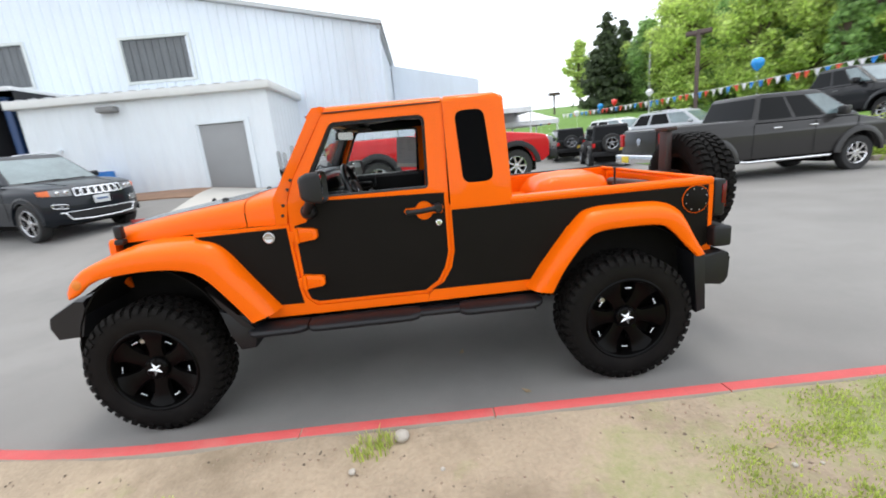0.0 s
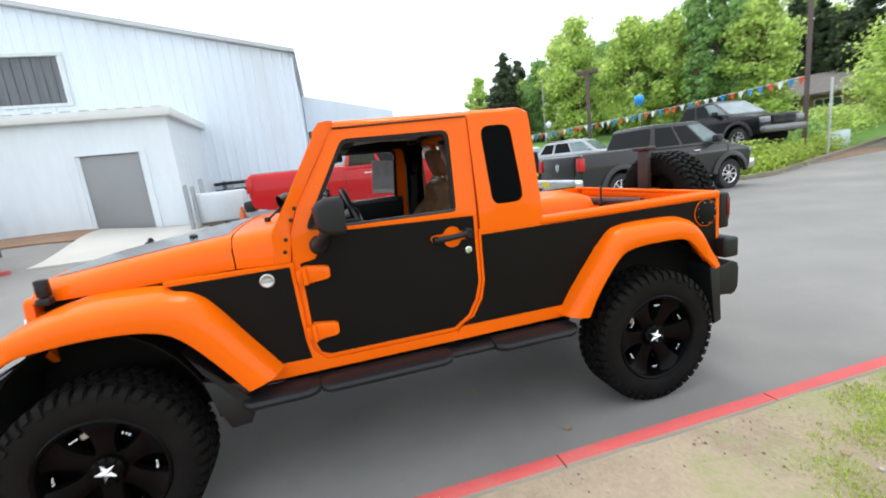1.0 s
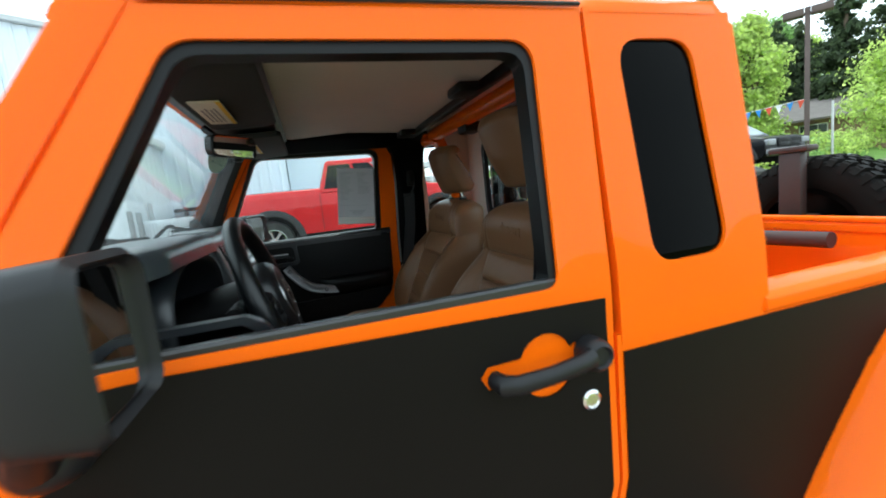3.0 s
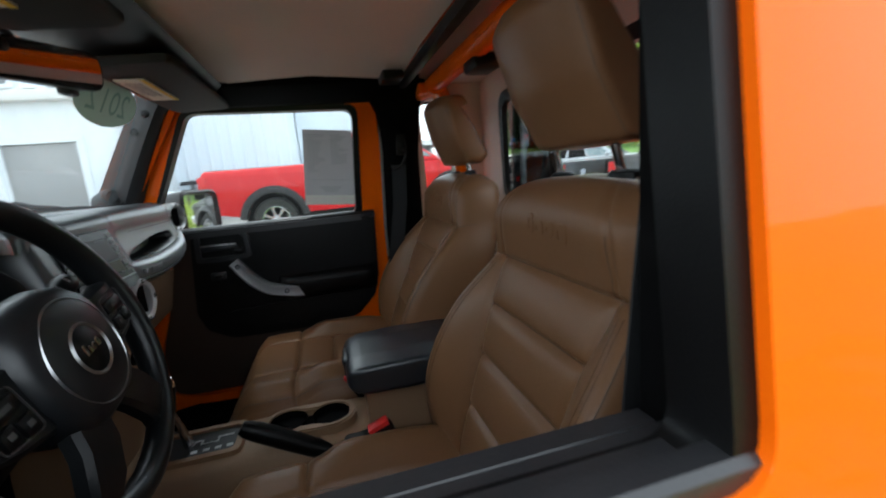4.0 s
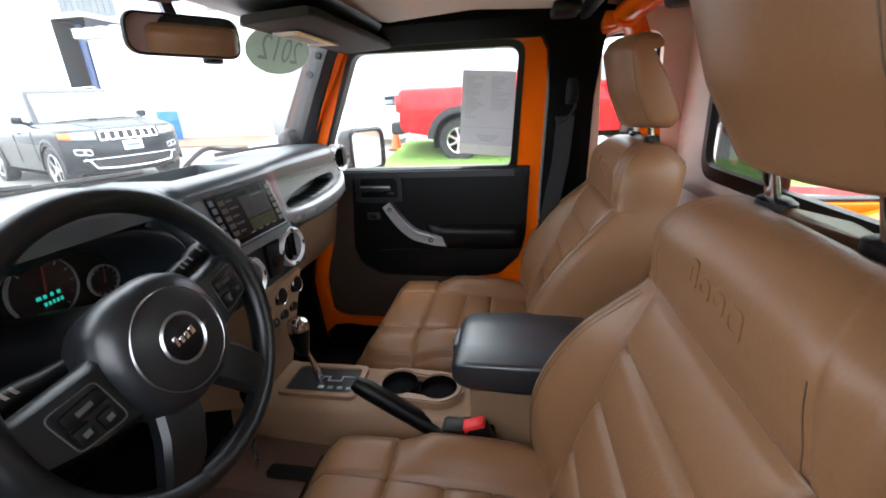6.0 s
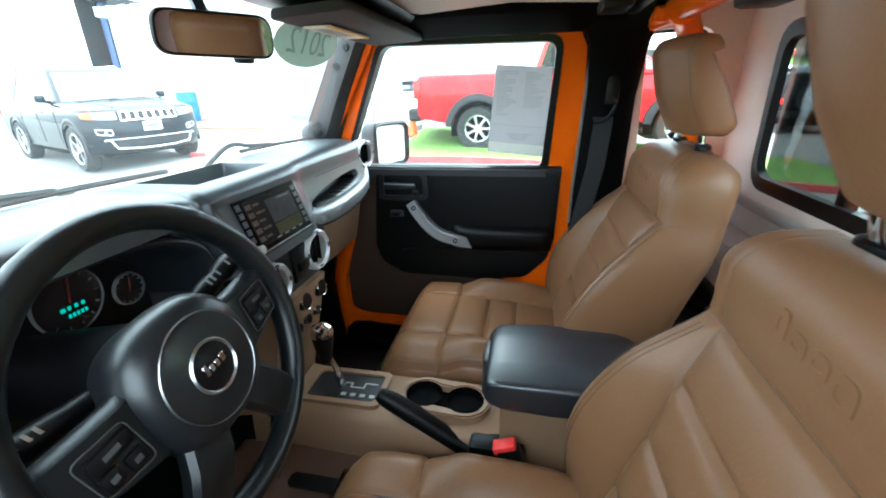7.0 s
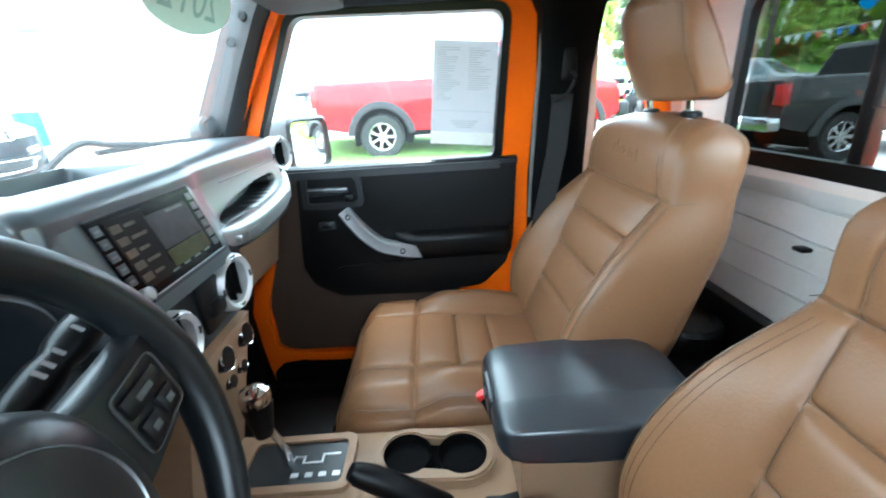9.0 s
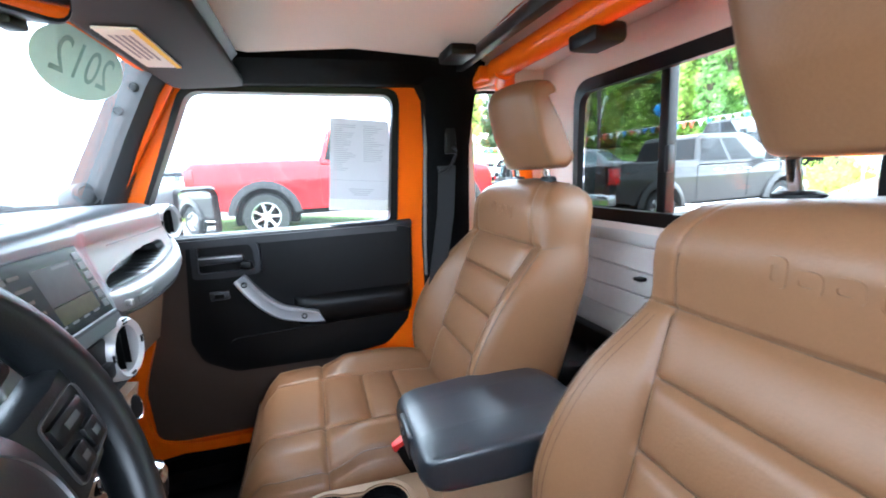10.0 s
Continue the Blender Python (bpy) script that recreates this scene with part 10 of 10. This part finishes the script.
def pickup(name, label, m, pnt, flares=None, chrome=CHROME, wb=3.57, rim=None, tyre=0.41, spokes=8, black_bumper=False, cab_rear=-1.15, cab_front=1.42, nose=0.95, grille=None, steps=False):
    t = thing(name, label, "pickup truck", "parked vehicles", at=m)
    W2, F, R = 0.98, wb / 2 + nose, -wb / 2 - 1.22
    ar, af = arch(-wb / 2, 0.52, 0.50), arch(wb / 2, 0.52, 0.50)
    outline = [(R + 0.05, 0.62), (R, 0.75), (R + 0.02, 1.36), (R + 0.08, 1.40), (cab_rear + 0.03, 1.40), (cab_rear + 0.05, 1.30), (cab_front - 0.12, 1.30), (cab_front + 0.03, 1.29), (F - 0.35, 1.20), (F - 0.08, 1.14), (F, 1.0), (F, 0.62), (F - 0.15, 0.50)]
    outline += af[::-1] + ar[::-1]
    b = lower_body(t, outline, W2, pnt)
    # bed well: only a flat dark slab, the shade of its depth put into colour
    bm = bmesh.new()
    box(bm, R + 0.12, cab_rear - 0.07, -0.82, 0.82, 1.385, 1.408)
    part("bed_cover", bm, DARKTRIM, t, "flat black panel standing for the shaded bed")
    greenhouse(t, (cab_rear, cab_front), (cab_rear + 0.22, cab_front - 0.95), 1.30, 1.95, 0.95, 0.76, pnt, PANE, ((0.02, 0.36), (0.40, 0.68), (0.71, 0.98)))
    for x in (cab_rear + 0.01, cab_front - 1.12, cab_front - 0.07):
        seam(t, x, 0.55, 1.28, W2)
    handles(t, (cab_rear + 0.27 + (0.3 if cab_front > 1.5 else 0), cab_front - 1.37 + (0.2 if cab_front > 1.5 else 0)), 1.16, W2 - 0.015, chrome)
    mirrors(t, cab_front - 0.57, 1.32, 0.93, pnt)
    for x in (-wb / 2, wb / 2):
        for s in (-1, 1):
            car_wheel(t, x, s * 0.86, tyre, s, spokes, rim)
            if flares:
                bm = bmesh.new()
                pts = arch(x, 0.53, 0.46, 12)
                rings = []
                for (px, pz) in pts:
                    dx, dz = (px - x) / 0.53, (pz - 0.42) / 0.53
                    rings.append([(px - dx * 0.03, s * 0.94, pz - dz * 0.03), (px - dx * 0.03, s * 1.035, pz - dz * 0.03), (px + dx * 0.03, s * 1.04, pz + dz * 0.03), (px + dx * 0.1, s * 1.0, pz + dz * 0.1), (px + dx * 0.105, s * 0.96, pz + dz * 0.105)])
                loft(bm, rings)
                part("arch_flare", bm, flares, t)
    # bumpers
    bmat = DARKTRIM if black_bumper else chrome
    bm = bmesh.new()
    box(bm, R - 0.14, R + 0.1, -0.97, 0.97, 0.56, 0.80, 0.05, 3)
    part("rear_bumper", bm, bmat, t)
    bm = bmesh.new()
    box(bm, F - 0.1, F + 0.12, -0.97, 0.97, 0.52, 0.78, 0.06, 3)
    part("front_bumper", bm, bmat, t)
    bm = bmesh.new()
    box(bm, F - 0.05, F + 0.05, -0.52, 0.52, 0.80, 1.13, 0.05, 3)
    g = part("grille", bm, grille or chrome, t)
    if steps:
        for s in (-1, 1):
            bm = bmesh.new()
            tube(bm, [(-1.1, s * 0.93, 0.45), (-1.0, s * 0.99, 0.43), (1.05, s * 0.99, 0.43), (1.15, s * 0.93, 0.45)], 0.035, 8)
            part("side_step", bm, chrome, t)
        bm = bmesh.new()
        box(bm, R - 0.155, R - 0.135, 0.28, 0.6, 0.6, 0.76, 0.005)
        part("number_plate", bm, YELLOW, t)
    bm = bmesh.new()
    for sy in (-1, 1):
        for z0, z1 in ((0.83, 0.95), (0.985, 1.1)):
            box(bm, F + 0.03, F + 0.056, min(sy * 0.05, sy * 0.46), max(sy * 0.05, sy * 0.46), z0, z1, 0.01)
    part("grille_mesh", bm, DARKTRIM, g)
    for s in (-1, 1):
        bm = bmesh.new()
        box(bm, F - 0.22, F + 0.02, min(s * 0.58, s * 0.95), max(s * 0.58, s * 0.95), 0.88, 1.09, 0.05, 3)
        part("headlight", bm, LAMPGLASS, t)
        bm = bmesh.new()
        box(bm, R - 0.012, R + 0.14, min(s * 0.82, s * 0.992), max(s * 0.82, s * 0.992), 0.98, 1.30, 0.02)
        part("tail_light", bm, REDLENS, t)
    bm = bmesh.new()
    box(bm, R - 0.01, R + 0.02, -0.72, 0.72, 0.84, 1.34, 0.02)
    tg = part("tailgate", bm, pnt, t)
    bm = bmesh.new()
    prism(bm, [(-0.09, 1.16), (0, 1.2), (0.09, 1.16), (0.07, 1.05), (0, 0.98), (-0.07, 1.05)], "x", R - 0.03, R - 0.008)
    part("emblem", bm, chrome, tg)
    bm = bmesh.new()
    box(bm, -wb / 2 + 0.5, wb / 2 - 0.5, -0.85, 0.85, 0.40, 0.62)
    part("underbody", bm, UNDER, t)
    wheel_wells(t, wb)
    return t


def suv(name, label, m, pnt, wb=2.915):
    t = thing(name, label, "car", "parked vehicles", at=m)
    W2, F, R = 0.95, wb / 2 + 0.80, -wb / 2 - 0.96
    outline = [(R + 0.1, 0.42), (R, 0.6), (R + 0.03, 1.08), (R + 0.12, 1.16), (0.7, 1.14), (0.95, 1.15), (F - 0.75, 1.125), (F - 0.3, 1.075), (F - 0.10, 1.035), (F - 0.035, 0.99), (F - 0.02, 0.84), (F, 0.74), (F + 0.005, 0.5), (F - 0.10, 0.32), (F - 0.28, 0.27)]
    outline += arch(wb / 2, 0.44, 0.34)[::-1] + arch(-wb / 2, 0.44, 0.34)[::-1]
    NOSE = 0.30
    lower_body(t, outline, W2, pnt, 0.1, NOSE)
    face = lambda y, out=0.0: F + out - nose_pull(y / W2, NOSE)
    cab = greenhouse(t, (R + 0.08, 1.08), (R + 0.5, 0.22), 1.11, 1.74, 0.89, 0.66, pnt, PANE, ((0.03, 0.26), (0.30, 0.60), (0.63, 0.95)))
    for x in (-0.95, 0.0, 0.88):
        seam(t, x, 0.45, 1.08, W2)
    handles(t, (-0.7, 0.25), 1.0, W2, CHROME)
    for s in (-1, 1):
        bm = bmesh.new()
        box(bm, 0.60, 0.74, min(s * 0.93, s * 1.08), max(s * 0.93, s * 1.08), 1.16, 1.29, 0.04, 3)
        tube(bm, [(0.68, s * 0.86, 1.15), (0.68, s * 0.96, 1.19)], 0.03, 8)
        part("door_mirror", bm, pnt, t)
        # bonnet crease
        bm = bmesh.new()
        tube(bm, smoothpath([(1.0, s * 0.55, 1.145), (F - 0.7, s * 0.50, 1.12), (F - 0.25, s * 0.44, 1.062)], 4), 0.012, 6)
        part("bonnet_crease", bm, pnt, t)
        # wiper
        bm = bmesh.new()
        tube(bm, [(1.07, s * 0.25 - 0.35, 1.16), (1.03, s * 0.25 + 0.3, 1.185)], 0.012, 6)
        part("wiper", bm, DARKTRIM, cab)
    for x in (-wb / 2, wb / 2):
        for s in (-1, 1):
            car_wheel(t, x, s * 0.85, 0.385, s, 5, RIMS, 0.70)
            bm = bmesh.new()
            pts = arch(x, 0.455, 0.36, 12)
            loft(bm, [[(px, s * 0.92, pz), (px, s * 0.965, pz), (px + (px - x) * 0.08, s * 0.963, pz + (pz - 0.42) * 0.08), (px + (px - x) * 0.1, s * 0.93, pz + (pz - 0.42) * 0.1)] for px, pz in pts])
            part("arch_lip", bm, pnt, t)
    # seven upright slots in a chrome surround
    for k in range(7):
        y = (k - 3) * 0.136
        yo = y * 0.97
        w = 0.058 - 0.002 * abs(k - 3)
        tilt = lambda v: -0.035 * (v - 0.86) / 0.15
        bm = bmesh.new()
        plate(bm, fillet([(y - w - 0.007, 0.845), (y + w + 0.007, 0.845), (yo + w + 0.007, 1.01), (yo - w - 0.007, 1.01)], 0.015, 2), [fillet([(y - w + 0.014, 0.865), (y + w - 0.014, 0.865), (yo + w - 0.014, 0.99), (yo - w + 0.014, 0.99)], 0.012, 2)], 0.02, lambda u, v, d: (face(u, 0.018) - d + tilt(v), u, v))
        sl = part("grille_slot", bm, CHROME, t)
        bm = bmesh.new()
        loft(bm, [[(face(u, -0.012) + tilt(0.86), u, 0.86), (face(u, 0.004) + tilt(0.86), u, 0.86), (face(u, 0.004) + tilt(0.995), u, 0.995), (face(u, -0.012) + tilt(0.995), u, 0.995)] for u in (y - w, y + w)])
        part("slot_mesh", bm, DARKTRIM, sl)
    for s in (-1, 1):
        # long headlight with an amber end
        for y0, y1, mat, name_ in ((0.50, 0.80, LAMPGLASS, "headlight"), (0.80, 0.925, MARKER, "side_marker")):
            bm = bmesh.new()
            rings = []
            for k in range(5):
                y = y0 + (y1 - y0) * k / 4
                q = (y - 0.50) / 0.425
                x = face(y, 0.006) - 0.05 * ss(y, 0.86, 0.95)
                z0, z1 = 0.865 + 0.045 * q * q, 1.0 + 0.005 * q - 0.03 * max(0.0, q - 0.7)
                rings.append([(x, s * y, z0), (x + 0.004, s * y, (z0 + z1) / 2), (x - 0.028, s * y, z1), (x - 0.12, s * y, z1), (x - 0.12, s * y, z0)])
            loft(bm, rings)
            lp = part(name_, bm, mat, t)
            if mat is LAMPGLASS:
                bm = bmesh.new()
                for yy in (0.58, 0.70):
                    spin(bm, [(0.04, 0.0), (0.042, 0.014), (0.036, 0.018), (0.0, 0.02)], Matrix.Translation((face(yy, 0.0), s * yy, 0.935)) @ pose(0, 0, 0, 0, 90, 0), 16)
                part("projector", bm, CHROME, lp)
        # fog lamp in a chrome-edged recess
        rim_ = fillet([(0.60, 0.615), (0.80, 0.645), (0.825, 0.73), (0.62, 0.705)], 0.035, 4)
        bm = bmesh.new()
        plate(bm, [(s * a, b) for a, b in rim_], [], 0.012, lambda u, v, d: (face(abs(u), 0.016) - d, u, v))
        fr = part("fog_recess", bm, DARKTRIM, t)
        bm = bmesh.new()
        tube(bm, [(face(a, 0.016), s * a, b) for a, b in rim_ + rim_[:1]], 0.012, 6)
        part("fog_trim", bm, CHROME, fr)
        bm = bmesh.new()
        spin(bm, [(0.04, 0), (0.04, 0.012), (0.0, 0.016)], Matrix.Translation((face(0.69, 0.008), s * 0.69, 0.668)) @ pose(0, 0, 0, 0, 90, 0), 14)
        part("fog_light", bm, LAMPGLASS, fr)
    # lower grille in a chrome trapezoid
    bm = bmesh.new()
    loft(bm, [[(face(y, -0.04), y, 0.415), (face(y, 0.012), y, 0.415), (face(y, 0.012), y, z1), (face(y, -0.04), y, z1)] for y, z1 in ((-0.66, 0.47), (-0.56, 0.54), (-0.3, 0.54), (0.0, 0.54), (0.3, 0.54), (0.56, 0.54), (0.66, 0.47))])
    li = part("air_intake", bm, DARKTRIM, t)
    bm = bmesh.new()
    tube(bm, [(face(y, 0.014), y, z) for y, z in ((-0.74, 0.535), (-0.70, 0.55), (-0.665, 0.53), (-0.60, 0.40), (-0.3, 0.375), (0.0, 0.37), (0.3, 0.375), (0.60, 0.40), (0.665, 0.53), (0.70, 0.55), (0.74, 0.535))], 0.021, 8)
    part("bumper_trim", bm, CHROME, li)
    bm = bmesh.new()
    tube(bm, [(face(y, 0.012), y, 0.55) for y in (-0.66, -0.3, 0.0, 0.3, 0.66)], 0.011, 8)
    part("bumper_trim", bm, CHROME, li)
    bm = bmesh.new()
    box(bm, F + 0.008, F + 0.028, -0.155, 0.155, 0.655, 0.815, 0.004)
    pl = part("number_plate", bm, PLATEMAT, t)
    bm = bmesh.new()
    box(bm, F + 0.028, F + 0.031, -0.11, 0.11, 0.715, 0.76)
    part("plate_bar", bm, PLATEBLUE, pl)
    for s in (-1, 1):
        bm = bmesh.new()
        box(bm, R - 0.005, R + 0.18, min(s * 0.62, s * 0.955), max(s * 0.62, s * 0.955), 0.86, 1.02, 0.03)
        part("tail_light", bm, REDLENS, t)
        bm = bmesh.new()
        tube(bm, [(-1.6, s * 0.62, 1.72), (-1.5, s * 0.63, 1.78), (-0.2, s * 0.63, 1.785), (-0.05, s * 0.62, 1.74)], 0.018, 6)
        part("roof_rail", bm, CHROME, t)
    bm = bmesh.new()
    box(bm, -wb / 2 + 0.45, wb / 2 - 0.45, -0.8, 0.8, 0.22, 0.45)
    part("underbody", bm, UNDER, t)
    wheel_wells(t, wb)
    return t


def boxy(name, label, m, pnt):
    """A boxy off-roader with a spare wheel, seen far off."""
    t = thing(name, label, "car", "parked vehicles", at=m)
    wb = 2.95
    R, F = -2.05, 2.05
    outline = [(R, 0.6), (R, 1.12), (0.85, 1.15), (F - 0.1, 1.10), (F, 1.0), (F, 0.55)] + arch(wb / 2, 0.5, 0.5)[::-1] + arch(-wb / 2, 0.5, 0.5)[::-1]
    lower_body(t, outline, 0.8, pnt, 0.04)
    greenhouse(t, (R + 0.02, 0.85), (R + 0.1, 0.55), 1.12, 1.84, 0.78, 0.70, pnt, PANE, ((0.03, 0.34), (0.38, 0.66), (0.70, 0.97)))
    for x in (-wb / 2, wb / 2):
        for s in (-1, 1):
            car_wheel(t, x, s * 0.8, 0.4, s, 5)
            bm = bmesh.new()
            rings = [[(px, s * 0.78, pz + 0.05), (px, s * 0.93, pz + 0.03), (px, s * 0.93, pz - 0.01), (px, s * 0.78, pz)] for px, pz in arch(x, 0.53, 0.55, 8)]
            loft(bm, rings)
            part("arch_flare", bm, DARKTRIM, t)
    w = car_wheel(t, 0, 0, 0.4, 1, 5)
    w.matrix_basis = pose(R - 0.14, 0, 1.05, 0, -90, 0)
    bm = bmesh.new()
    box(bm, R - 0.12, R + 0.02, -0.8, 0.8, 0.5, 0.7, 0.03)
    part("bumper", bm, DARKTRIM, t)
    bm = bmesh.new()
    box(bm, F - 0.02, F + 0.15, -0.8, 0.8, 0.5, 0.72, 0.03)
    part("bumper", bm, DARKTRIM, t)
    for s in (-1, 1):
        bm = bmesh.new()
        box(bm, R - 0.03, R + 0.02, min(s * 0.66, s * 0.79), max(s * 0.66, s * 0.79), 0.9, 1.08, 0.01)
        part("tail_light", bm, REDLENS, t)
    bm = bmesh.new()
    box(bm, R - 0.13, R - 0.11, -0.62, -0.3, 0.72, 0.86)
    part("number_plate", bm, YELLOW, t)
    mirrors(t, 0.65, 1.2, 0.78, DARKTRIM)
    wheel_wells(t, wb, 0.6)
    return t


REDCAR, GRAPHITE, BLACKCAR, NIGHT, WHITECAR = paint("red_car_paint", (0.48, 0.006, 0.01)), paint("graphite_car_paint", (0.030, 0.0285, 0.028)), paint("black_car_paint", (0.005, 0.005, 0.006)), paint("dark_blue_car_paint", (0.006, 0.009, 0.014)), paint("white_car_paint", (0.7, 0.71, 0.72))
pickup("pickup", "red pickup with black arch flares parked on the lawn strip", pose(2.43, 8.55, ground_z(2.4, 8.2) + 0.05), REDCAR, DARKTRIM, black_bumper=True, spokes=7, cab_rear=-0.80, cab_front=1.55)
suv("suv", "dark blue suv with a chrome seven-slot grille parked by the warehouse", pose(-7.14, 6.78, 0.487, 1.2, 1.0, -21.5), NIGHT)
pickup("pickup", "graphite grey crew-cab pickup with chrome bumpers", pose(11.1, 8.3, -0.02, 0, 0, 1.2) @ Matrix.Scale(1.1, 4), GRAPHITE, GRAPHITE, wb=3.6, cab_rear=-0.85, cab_front=1.78, nose=0.82, steps=True, rim=CHROME)
pickup("pickup", "black crew-cab pickup parked on the higher bank", pose(19.0, 12.95, 0.96, 0, 0, -92) @ Matrix.Scale(1.1, 4), BLACKCAR, BLACKCAR, chrome=DULLCHROME, grille=DARKTRIM)
boxy("off_roader", "black boxy off-roader seen from behind", pose(10.6, 17.0, ground_z(10.6, 17), 0, 0, 75), BLACKCAR)
boxy("off_roader", "black boxy off-roader seen from behind", pose(10.8, 23.0, ground_z(10.8, 23), 0, 0, 80), BLACKCAR)
suv("suv", "silver grey suv parked in the far row", pose(14.4, 16.6, ground_z(14.4, 16.6), 0, 0, -60), paint("silver_car_paint", (0.42, 0.44, 0.46)))
suv("suv", "white suv parked in the far row", pose(14.0, 22.0, ground_z(14.0, 22), 0, 0, -70), WHITECAR)
suv("suv", "black suv parked in the far row", pose(8.2, 27.0, ground_z(8.2, 27), 0, 0, 85), BLACKCAR)
